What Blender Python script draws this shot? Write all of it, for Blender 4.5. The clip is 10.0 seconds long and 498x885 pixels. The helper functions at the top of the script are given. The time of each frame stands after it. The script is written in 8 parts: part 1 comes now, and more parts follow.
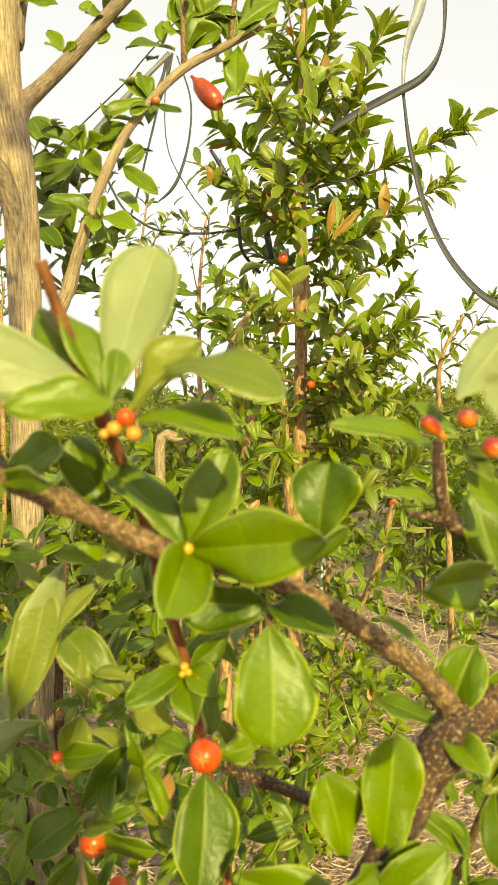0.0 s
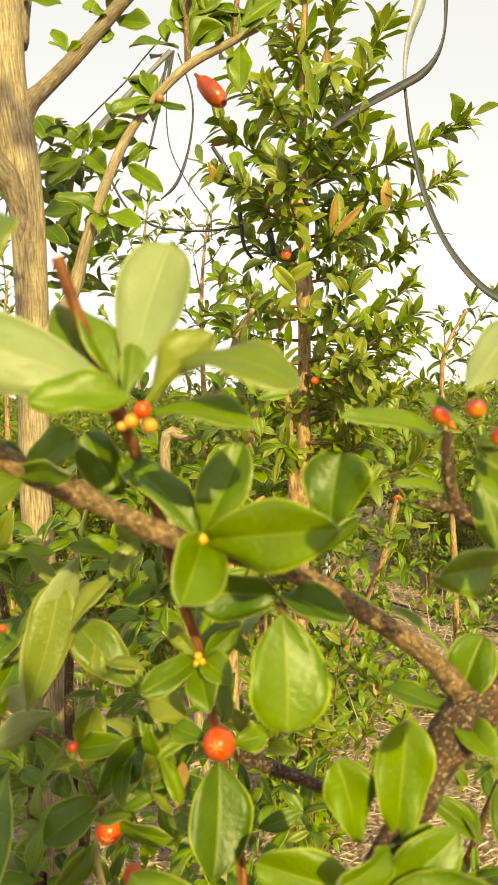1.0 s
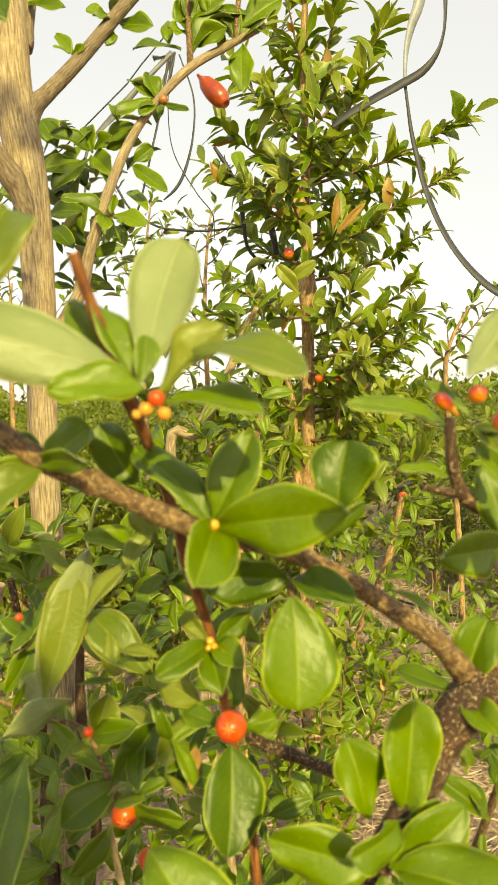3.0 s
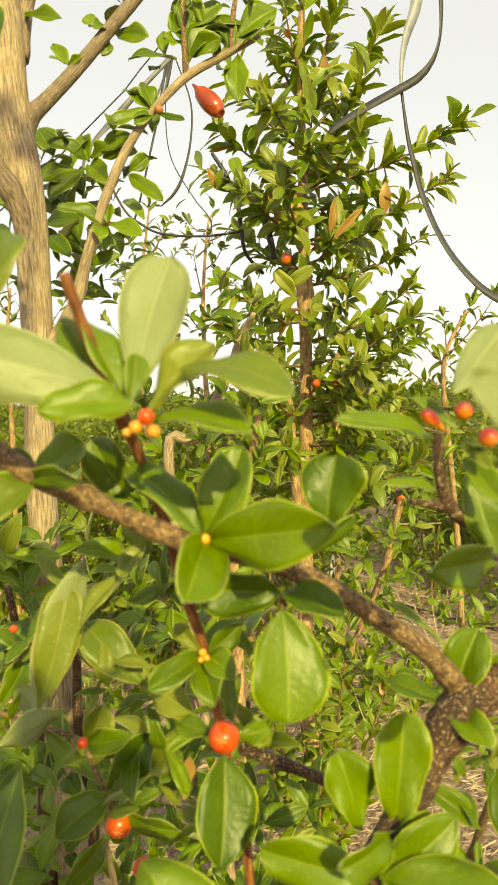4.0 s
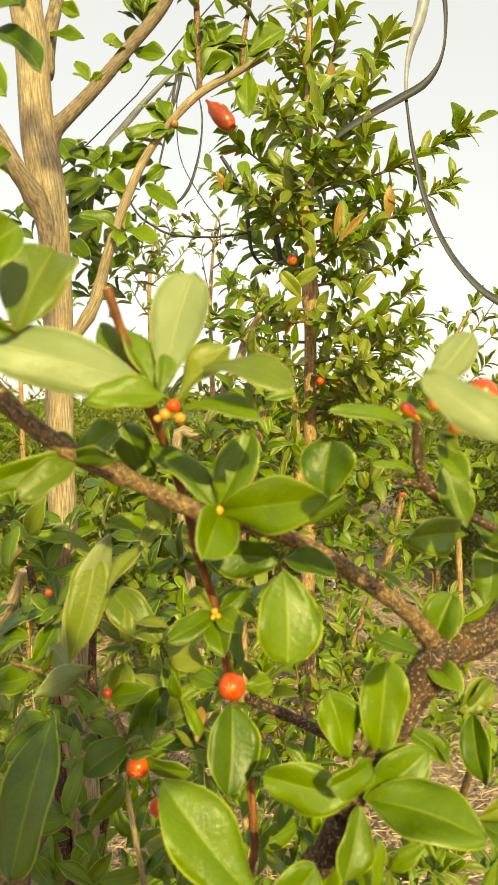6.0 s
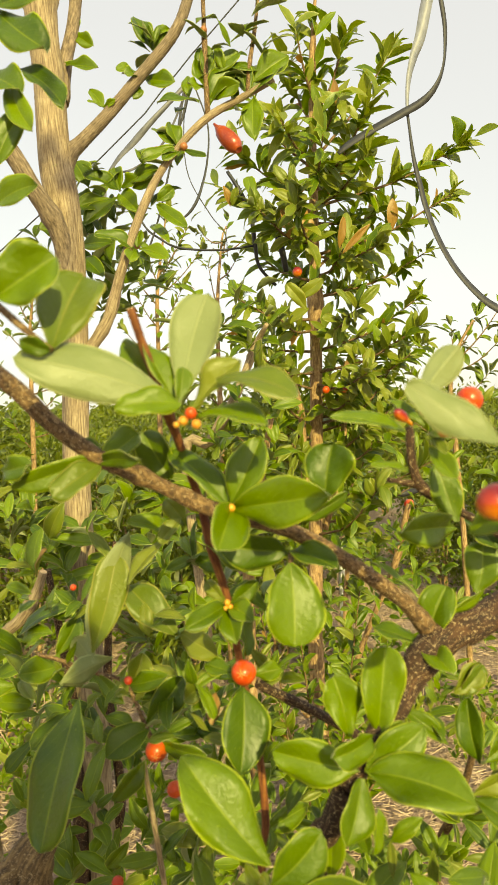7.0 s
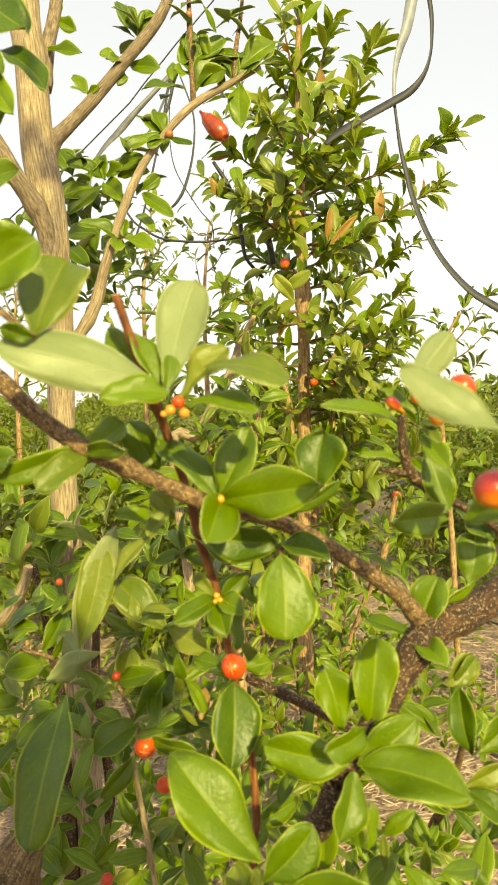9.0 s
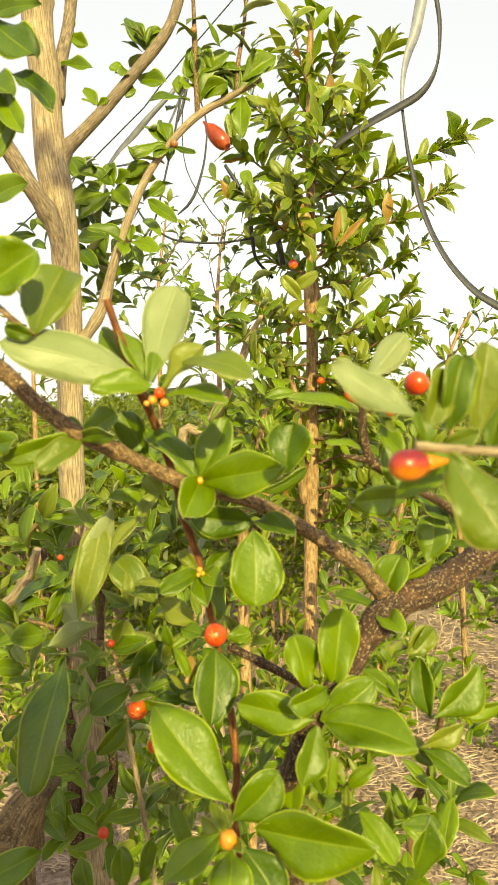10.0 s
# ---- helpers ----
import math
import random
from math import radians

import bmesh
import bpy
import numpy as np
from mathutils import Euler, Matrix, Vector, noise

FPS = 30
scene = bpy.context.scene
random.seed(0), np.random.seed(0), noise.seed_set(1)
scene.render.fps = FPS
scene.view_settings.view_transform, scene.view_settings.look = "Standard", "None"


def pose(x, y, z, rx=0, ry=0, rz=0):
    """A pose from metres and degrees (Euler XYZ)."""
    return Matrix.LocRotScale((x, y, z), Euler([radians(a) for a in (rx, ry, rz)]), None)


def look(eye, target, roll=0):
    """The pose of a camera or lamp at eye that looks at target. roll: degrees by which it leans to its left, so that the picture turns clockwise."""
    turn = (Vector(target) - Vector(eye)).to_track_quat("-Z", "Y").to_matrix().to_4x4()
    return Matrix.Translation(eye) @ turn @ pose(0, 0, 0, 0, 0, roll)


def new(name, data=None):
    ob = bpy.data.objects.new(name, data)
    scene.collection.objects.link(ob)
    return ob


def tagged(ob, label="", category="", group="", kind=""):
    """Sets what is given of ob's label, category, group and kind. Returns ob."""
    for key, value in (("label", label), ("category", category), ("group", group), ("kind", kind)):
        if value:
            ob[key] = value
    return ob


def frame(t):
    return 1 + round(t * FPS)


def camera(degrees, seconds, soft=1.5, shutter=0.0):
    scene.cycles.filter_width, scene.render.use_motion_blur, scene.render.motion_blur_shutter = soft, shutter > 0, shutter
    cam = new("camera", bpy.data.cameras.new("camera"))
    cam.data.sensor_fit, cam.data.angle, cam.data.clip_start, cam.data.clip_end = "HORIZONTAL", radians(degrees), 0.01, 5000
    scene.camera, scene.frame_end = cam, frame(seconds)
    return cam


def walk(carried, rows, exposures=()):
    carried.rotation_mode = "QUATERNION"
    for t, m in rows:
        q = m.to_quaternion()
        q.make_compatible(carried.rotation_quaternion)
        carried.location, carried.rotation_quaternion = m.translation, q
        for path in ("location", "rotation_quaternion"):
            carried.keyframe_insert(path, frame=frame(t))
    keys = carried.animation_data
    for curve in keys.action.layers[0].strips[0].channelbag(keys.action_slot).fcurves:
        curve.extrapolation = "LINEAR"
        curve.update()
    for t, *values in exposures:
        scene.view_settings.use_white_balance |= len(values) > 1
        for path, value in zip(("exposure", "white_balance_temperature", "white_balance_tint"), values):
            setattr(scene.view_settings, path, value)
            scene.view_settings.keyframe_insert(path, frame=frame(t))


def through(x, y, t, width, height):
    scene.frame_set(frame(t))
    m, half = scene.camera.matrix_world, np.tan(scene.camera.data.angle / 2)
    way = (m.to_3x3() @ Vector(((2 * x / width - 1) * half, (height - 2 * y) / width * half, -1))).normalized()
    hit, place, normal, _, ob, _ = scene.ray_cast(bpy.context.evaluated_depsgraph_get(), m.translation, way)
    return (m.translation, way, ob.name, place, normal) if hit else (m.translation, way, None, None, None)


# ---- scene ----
cam = camera(41.8, 10.0, soft=0.8)
cam.data.dof.use_dof, cam.data.dof.focus_distance, cam.data.dof.aperture_fstop = True, 1.5, 20.0     # a pupil of about two millimetres
PATH = [
    (0, (0.034, 0.065, 1.365), (-0.089, 2.058, 1.264), -1.1),
    (0.5, (0.028, 0.059, 1.366), (-0.105, 2.052, 1.265), -1.3),
    (1, (0.03, 0.059, 1.363), (-0.102, 2.051, 1.254), -1.6),
    (1.5, (0.031, 0.058, 1.36), (-0.101, 2.05, 1.255), -1.7),
    (2, (0.03, 0.054, 1.359), (-0.103, 2.047, 1.251), -1.9),
    (2.5, (0.027, 0.051, 1.358), (-0.115, 2.043, 1.249), -2.1),
    (4, (0.033, 0.046, 1.364), (-0.11, 2.038, 1.264), -2.4),
    (4.5, (0.035, 0.045, 1.372), (-0.117, 2.038, 1.282), -2.2),
    (5, (0.038, 0.032, 1.373), (-0.11, 2.024, 1.278), -2.1),
    (5.5, (0.035, 0.008, 1.36), (-0.108, 1.999, 1.249), -1.7),
    (6, (0.035, -0.012, 1.361), (-0.122, 1.979, 1.254), -1.8),
    (6.2, (0.027, -0.018, 1.363), (-0.134, 1.973, 1.257), -1.7),
    (7.3, (0.039, -0.055, 1.359), (-0.141, 1.936, 1.286), -2.4),
    (7.5, (0.035, -0.05, 1.364), (-0.129, 1.941, 1.276), -2.4),
    (8, (0.03, -0.05, 1.36), (-0.121, 1.942, 1.261), -2.6),
    (8.5, (0.037, -0.039, 1.36), (-0.114, 1.952, 1.25), -2.6),
    (9, (0.035, -0.042, 1.357), (-0.106, 1.951, 1.258), -2.5),
    (9.5, (0.034, -0.042, 1.349), (-0.088, 1.952, 1.24), -2.4),
    (10, (0.065, -0.088, 1.351), (-0.126, 1.9, 1.251), -2.0),
]
walk(cam, [(t, look(eye, target, roll)) for t, eye, target, roll in PATH],
     exposures=[(t, ev - 0.08, kelvin, -2) for t, ev, kelvin in ((0.0, 0.51, 8900), (1.0, 0.46, 8900), (2.5, 0.42, 8900), (4.0, 0.39, 8900), (4.5, 0.44, 8900), (5.0, 0.42, 8900), (6.0, 0.39, 8800), (7.5, 0.30, 8700), (8.0, 0.46, 8600), (9.0, 0.49, 8500), (10.0, 0.53, 8400))])

# ---- light ----
SUN_ELEVATION, SUN_AZIMUTH = 26.0, 160.0     # degrees; azimuth clockwise from +y
world = bpy.data.worlds.new("sky")
scene.world = world
world.use_nodes = True
sky = world.node_tree.nodes.new("ShaderNodeTexSky")
sky.sky_type, sky.sun_disc = "NISHITA", False
sky.sun_elevation, sky.sun_rotation = radians(SUN_ELEVATION), radians(SUN_AZIMUTH)
sky.air_density, sky.dust_density, sky.ozone_density = 1.0, 1.7, 1.0
haze = world.node_tree.nodes.new("ShaderNodeHueSaturation")      # thin white haze over the whole sky
haze.inputs["Saturation"].default_value, haze.inputs["Value"].default_value = 0.75, 1.9
world.node_tree.links.new(sky.outputs[0], haze.inputs["Color"])
veil = world.node_tree.nodes.new("ShaderNodeMix")
veil.data_type = "RGBA"
veil.inputs[0].default_value, veil.inputs[7].default_value = 0.62, (9.6, 9.8, 12.2, 1)
world.node_tree.links.new(haze.outputs[0], veil.inputs[6])
world.node_tree.links.new(veil.outputs[2], world.node_tree.nodes["Background"].inputs[0])
world.node_tree.nodes["Background"].inputs[1].default_value = 0.091
sun = new("sun", bpy.data.lights.new("sun", "SUN"))
sun.data.energy, sun.data.angle, sun.data.color = 5.0, radians(0.6), (0.97, 0.88, 0.48)
az, el = radians(SUN_AZIMUTH), radians(SUN_ELEVATION)
sun.matrix_world = look((6 * math.sin(az) * math.cos(el), 6 * math.cos(az) * math.cos(el), 6 * math.sin(el)), (0, 0, 0))


# ---- materials ----
def material(name):
    m = bpy.data.materials.new(name)
    m.use_nodes = True
    n, l = m.node_tree.nodes, m.node_tree.links
    return m, n, l, n["Principled BSDF"]


def ramp(n, l, source, stops):
    r = n.new("ShaderNodeValToRGB")
    while len(r.color_ramp.elements) < len(stops):
        r.color_ramp.elements.new(0.5)
    for e, (p, c) in zip(r.color_ramp.elements, stops):
        e.position, e.color = p, (*c, 1)
    l.new(source, r.inputs[0])
    return r.outputs[0]


def math_node(n, l, op, a, b=None):
    m = n.new("ShaderNodeMath")
    m.operation = op
    for i, v in enumerate((a, b)):
        if v is None:
            continue
        if isinstance(v, (int, float)):
            m.inputs[i].default_value = v
        else:
            l.new(v, m.inputs[i])
    return m.outputs[0]


def mix_colour(n, l, fac, a, b, mode="MIX"):
    m = n.new("ShaderNodeMix")
    m.data_type, m.blend_type = "RGBA", mode
    for s, v in ((0, fac), (6, a), (7, b)):
        if isinstance(v, (int, float)):
            m.inputs[s].default_value = v
        elif isinstance(v, tuple):
            m.inputs[s].default_value = (*v, 1)
        else:
            l.new(v, m.inputs[s])
    return m.outputs[2]


def noise_tex(n, l, vector, scale, detail=3.0, rough=0.55):
    t = n.new("ShaderNodeTexNoise")
    t.inputs["Scale"].default_value, t.inputs["Detail"].default_value, t.inputs["Roughness"].default_value = scale, detail, rough
    if vector is not None:
        l.new(vector, t.inputs["Vector"])
    return t.outputs["Fac"]


def leaf_material(name, dark, light, rib, rough, through, glow, veins=0.09, relief=0.22):
    """Leaf blade: colour varies from leaf to leaf and in blotches, with a pale midrib, side veins and a thin pale margin."""
    m, n, l, p = material(name)
    info, geo, uv = n.new("ShaderNodeObjectInfo"), n.new("ShaderNodeNewGeometry"), n.new("ShaderNodeUVMap")
    pick = math_node(n, l, "FRACT", math_node(n, l, "ADD", info.outputs["Random"], geo.outputs["Random Per Island"]))
    mottle = noise_tex(n, l, geo.outputs["Position"], 60.0, 4.0)
    patch = noise_tex(n, l, geo.outputs["Position"], 28.0, 2.0)
    tone = math_node(n, l, "ADD", math_node(n, l, "MULTIPLY", pick, 0.6), math_node(n, l, "MULTIPLY", mottle, 0.3))
    tone = math_node(n, l, "ADD", tone, math_node(n, l, "MULTIPLY", math_node(n, l, "SUBTRACT", patch, 0.35), 0.6))
    base = ramp(n, l, tone, [(0.1, dark), (0.95, light)])
    sep = n.new("ShaderNodeSeparateXYZ")
    l.new(uv.outputs[0], sep.inputs[0])
    off = math_node(n, l, "ABSOLUTE", math_node(n, l, "SUBTRACT", sep.outputs[0], 0.5))
    mid = ramp(n, l, off, [(0.008, (1, 1, 1)), (0.03, (0, 0, 0))])
    slant = math_node(n, l, "SUBTRACT", math_node(n, l, "MULTIPLY", sep.outputs[1], 9.0), math_node(n, l, "MULTIPLY", off, 6.0))
    wave = math_node(n, l, "ABSOLUTE", math_node(n, l, "SINE", math_node(n, l, "MULTIPLY", slant, 3.1416)))
    vein = ramp(n, l, wave, [(0.0, (1, 1, 1)), (0.12, (0, 0, 0))])
    margin = ramp(n, l, off, [(0.458, (0, 0, 0)), (0.478, (1, 1, 1))])
    c = mix_colour(n, l, math_node(n, l, "MULTIPLY", vein, veins), base, rib)
    c = mix_colour(n, l, math_node(n, l, "MULTIPLY", mid, 0.3), c, rib)
    c = mix_colour(n, l, math_node(n, l, "MULTIPLY", margin, 0.78), c, rib)
    vor = n.new("ShaderNodeTexVoronoi")
    vor.inputs["Scale"].default_value = 170.0
    l.new(geo.outputs["Position"], vor.inputs["Vector"])
    specks = ramp(n, l, vor.outputs["Distance"], [(0.045, (1, 1, 1)), (0.10, (0, 0, 0))])
    c = mix_colour(n, l, math_node(n, l, "MULTIPLY", specks, 0.4), c, rib)
    l.new(c, p.inputs["Base Color"])
    rr = math_node(n, l, "ADD", math_node(n, l, "MULTIPLY", mottle, 0.25), rough - 0.12)
    l.new(rr, p.inputs["Roughness"])
    p.inputs["Specular IOR Level"].default_value = 0.4
    p.inputs["Coat Weight"].default_value, p.inputs["Coat Roughness"].default_value = 0.28, 0.36
    bump = n.new("ShaderNodeBump")
    bump.inputs["Strength"].default_value, bump.inputs["Distance"].default_value = 0.6, 0.0013
    h = math_node(n, l, "SUBTRACT", noise_tex(n, l, geo.outputs["Position"], 320.0, 4.0), math_node(n, l, "MULTIPLY", vein, relief))
    h = math_node(n, l, "SUBTRACT", h, math_node(n, l, "MULTIPLY", mid, 0.5))
    h = math_node(n, l, "ADD", h, math_node(n, l, "MULTIPLY", noise_tex(n, l, geo.outputs["Position"], 75.0, 3.0), 1.6))
    l.new(h, bump.inputs["Height"])
    l.new(bump.outputs[0], p.inputs["Normal"])
    t = n.new("ShaderNodeBsdfTranslucent")
    l.new(mix_colour(n, l, 1.0, c, glow, "MULTIPLY"), t.inputs["Color"])
    mix = n.new("ShaderNodeMixShader")
    mix.inputs[0].default_value = through
    l.new(p.outputs[0], mix.inputs[1])
    l.new(t.outputs[0], mix.inputs[2])
    l.new(mix.outputs[0], n["Material Output"].inputs[0])
    return m


def bark_material(name, dark, mid, light, scale, relief, specks=0.0, stretch=0.22, blotch=0.6, grime=0.55):
    """Bark with fissures running along the stem (UV: round, along in metres)."""
    m, n, l, p = material(name)
    uv, geo = n.new("ShaderNodeUVMap"), n.new("ShaderNodeNewGeometry")
    mp = n.new("ShaderNodeMapping")
    mp.inputs["Scale"].default_value = (1.0, stretch, 1.0)
    l.new(uv.outputs[0], mp.inputs[0])
    f = noise_tex(n, l, mp.outputs[0], scale, 6.0, 0.62)
    big = noise_tex(n, l, geo.outputs["Position"], 24.0, 3.0)
    c = ramp(n, l, f, [(0.37, dark), (0.5, mid), (0.64, light)])
    fleck = noise_tex(n, l, geo.outputs["Position"], 140.0, 4.0, 0.7)
    c = mix_colour(n, l, ramp(n, l, fleck, [(0.5, (0, 0, 0)), (0.62, (grime, grime, grime))]), c, dark)
    c = mix_colour(n, l, ramp(n, l, big, [(0.42, (0, 0, 0)), (0.66, (blotch, blotch, blotch))]), c, dark)
    if specks:
        s = ramp(n, l, noise_tex(n, l, geo.outputs["Position"], 760.0, 1.0), [(0.63, (0, 0, 0)), (0.66, (1, 1, 1))])
        c = mix_colour(n, l, math_node(n, l, "MULTIPLY", s, specks), c, (0.55, 0.42, 0.25))
    l.new(c, p.inputs["Base Color"])
    p.inputs["Roughness"].default_value = 0.8
    bump = n.new("ShaderNodeBump")
    bump.inputs["Strength"].default_value, bump.inputs["Distance"].default_value = 0.8, relief
    l.new(math_node(n, l, "SUBTRACT", f, math_node(n, l, "MULTIPLY", fleck, 0.5)), bump.inputs["Height"])
    l.new(bump.outputs[0], p.inputs["Normal"])
    return m


def skin_material(name, low, high, top, rough=0.3, blush=0.0):
    """Fruit skin: orange to red in blotches, fine pale dots."""
    m, n, l, p = material(name)
    geo, info = n.new("ShaderNodeNewGeometry"), n.new("ShaderNodeObjectInfo")
    a = noise_tex(n, l, geo.outputs["Position"], 55.0, 3.0)
    co, sp = n.new("ShaderNodeTexCoord"), n.new("ShaderNodeSeparateXYZ")
    l.new(co.outputs["Generated"], sp.inputs[0])
    ripe = math_node(n, l, "MULTIPLY", math_node(n, l, "SUBTRACT", sp.outputs[2], 0.5), blush)
    c = ramp(n, l, math_node(n, l, "ADD", math_node(n, l, "ADD", a, ripe), math_node(n, l, "MULTIPLY", info.outputs["Random"], 0.2)), [(0.35, low), (0.6, high), (0.85, top)])
    s = ramp(n, l, noise_tex(n, l, geo.outputs["Position"], 1500.0, 1.0), [(0.68, (0, 0, 0)), (0.74, (1, 1, 1))])
    c = mix_colour(n, l, math_node(n, l, "MULTIPLY", s, 0.3), c, (0.9, 0.6, 0.3))
    l.new(c, p.inputs["Base Color"])
    p.inputs["Roughness"].default_value = rough
    p.inputs["Subsurface Weight"].default_value = 0.0
    bump = n.new("ShaderNodeBump")
    bump.inputs["Strength"].default_value, bump.inputs["Distance"].default_value = 0.2, 0.0008
    l.new(a, bump.inputs["Height"])
    l.new(bump.outputs[0], p.inputs["Normal"])
    return m


def plain_material(name, a, b, scale, rough, relief=0.0, metal=0.0):
    m, n, l, p = material(name)
    geo = n.new("ShaderNodeNewGeometry")
    f = noise_tex(n, l, geo.outputs["Position"], scale, 5.0)
    l.new(ramp(n, l, f, [(0.3, a), (0.7, b)]), p.inputs["Base Color"])
    p.inputs["Roughness"].default_value, p.inputs["Metallic"].default_value = rough, metal
    if relief:
        bump = n.new("ShaderNodeBump")
        bump.inputs["Strength"].default_value, bump.inputs["Distance"].default_value = 0.8, relief
        l.new(f, bump.inputs["Height"])
        l.new(bump.outputs[0], p.inputs["Normal"])
    return m


GLOW = (1.15, 1.25, 0.36)
LEAF = leaf_material("leaf_green", (0.048, 0.103, 0.002), (0.186, 0.280, 0.003), (0.48, 0.56, 0.06), 0.38, 0.30, GLOW)
LEAF_UNDER = leaf_material("leaf_underside", (0.22, 0.275, 0.09), (0.36, 0.41, 0.20), (0.54, 0.58, 0.27), 0.46, 0.30, (1.12, 1.16, 0.62), 0.05, -0.12)
YOUNG = leaf_material("leaf_young", (0.1184, 0.185, 0.0111), (0.256, 0.288, 0.032), (0.50, 0.45, 0.12), 0.36, 0.34, GLOW)
BRONZE = leaf_material("leaf_bronze", (0.34, 0.20, 0.04), (0.46, 0.25, 0.08), (0.5, 0.4, 0.15), 0.4, 0.30, (1.3, 1.0, 0.5))
FAR_LEAF = leaf_material("leaf_far", (0.05, 0.088, 0.005), (0.205, 0.235, 0.018), (0.3, 0.36, 0.1), 0.45, 0.30, GLOW)
BARK_NEAR = bark_material("bark_dark", (0.018, 0.008, 0.004), (0.060, 0.026, 0.011), (0.12, 0.056, 0.022), 300.0, 0.0014, 0.85)
BARK_TWIG = bark_material("bark_twig", (0.055, 0.030, 0.014), (0.165, 0.092, 0.038), (0.32, 0.20, 0.09), 420.0, 0.0012, 0.7, 0.5, 0.25)
BARK_RED = bark_material("bark_red_shoot", (0.09, 0.025, 0.010), (0.24, 0.08, 0.02), (0.38, 0.17, 0.045), 240.0, 0.0004)
BARK_SHAGGY = bark_material("bark_shaggy", (0.045, 0.026, 0.010), (0.15, 0.092, 0.036), (0.30, 0.20, 0.085), 160.0, 0.004, 0.5)
BARK_PALE = bark_material("bark_pale", (0.16, 0.11, 0.068), (0.35, 0.265, 0.158), (0.51, 0.415, 0.27), 420.0, 0.0022, 0.0, 0.09, 0.35, 0.3)
BARK_GREY = bark_material("bark_grey_brown", (0.10, 0.072, 0.048), (0.235, 0.175, 0.115), (0.36, 0.28, 0.19), 340.0, 0.002, 0.0, 0.2, 0.4, 0.35)
BARK_TREE = bark_material("bark_orange", (0.17, 0.098, 0.045), (0.40, 0.25, 0.115), (0.56, 0.39, 0.21), 150.0, 0.002)
CUT = plain_material("cut_wood", (0.5, 0.32, 0.16), (0.7, 0.52, 0.32), 300.0, 0.8, 0.0004)
FRUIT = skin_material("fruit_skin", (0.66, 0.125, 0.012), (0.60, 0.062, 0.010), (0.46, 0.03, 0.010))
FRUIT_RED = skin_material("fruit_dark_red", (0.66, 0.19, 0.015), (0.42, 0.04, 0.015), (0.20, 0.012, 0.02), blush=0.75)
BUD_BROWN = skin_material("brown_bud_skin", (0.42, 0.20, 0.07), (0.36, 0.14, 0.05), (0.30, 0.07, 0.03))
FRUIT_BUD = skin_material("bud_skin", (0.78, 0.50, 0.10), (0.72, 0.36, 0.055), (0.64, 0.16, 0.025))
STAR = plain_material("calyx", (0.66, 0.26, 0.07), (0.76, 0.40, 0.14), 200.0, 0.5)
NECK = skin_material("fruit_neck", (0.75, 0.38, 0.03), (0.72, 0.25, 0.02), (0.60, 0.10, 0.02))
TAPE = plain_material("black_plastic", (0.014, 0.015, 0.019), (0.03, 0.032, 0.038), 30.0, 0.5, 0.0006)
TAPE_GREY = plain_material("grey_plastic", (0.09, 0.094, 0.105), (0.16, 0.165, 0.18), 30.0, 0.5, 0.0006)
TAPE_PALE = plain_material("pale_grey_plastic", (0.17, 0.185, 0.225), (0.27, 0.285, 0.33), 30.0, 0.5, 0.0006)
TAPE_DARK = plain_material("dark_grey_plastic", (0.020, 0.021, 0.026), (0.044, 0.046, 0.054), 30.0, 0.6, 0.0006)
FRUIT_DULL = skin_material("fruit_dull_red", (0.46, 0.10, 0.02), (0.33, 0.05, 0.016), (0.22, 0.03, 0.012))
STAKE = plain_material("white_stake", (0.62, 0.60, 0.56), (0.8, 0.78, 0.74), 30.0, 0.6, 0.001)
STRAW = plain_material("straw", (0.27, 0.185, 0.125), (0.62, 0.475, 0.34), 14.0, 0.85)


# ---- builders ----
def part(name, bm, mats, parent, label="", kind=""):
    me = bpy.data.meshes.new(name)
    bm.to_mesh(me)
    bm.free()
    return part_mesh(name, me, mats, parent, label, kind)


def part_mesh(name, me, mats, parent, label="", kind=""):
    for m in mats if isinstance(mats, (list, tuple)) else (mats,):
        me.materials.append(m)
    ob = new(name, me)
    ob.parent = parent
    return tagged(ob, label, kind=kind)


def thing(name, place, label, category, group="", kind=""):
    ob = new(name)
    ob.empty_display_size = 0.05
    ob.location = place
    bpy.context.view_layer.update()
    return tagged(ob, label, category, group, kind)


def outline(s, point=0.62, foot=0.8):
    """Half width of a blade at s of its length: narrow stalk, blunt or sharp point; a longer foot sets the widest place further out."""
    peak = foot / (foot + point)
    w = s ** foot * (1 - s) ** point / (peak ** foot * (1 - peak) ** point) if 0 < s < 1 else 0.0
    return max(w, 0.05 if s < 0.12 else 0.0)


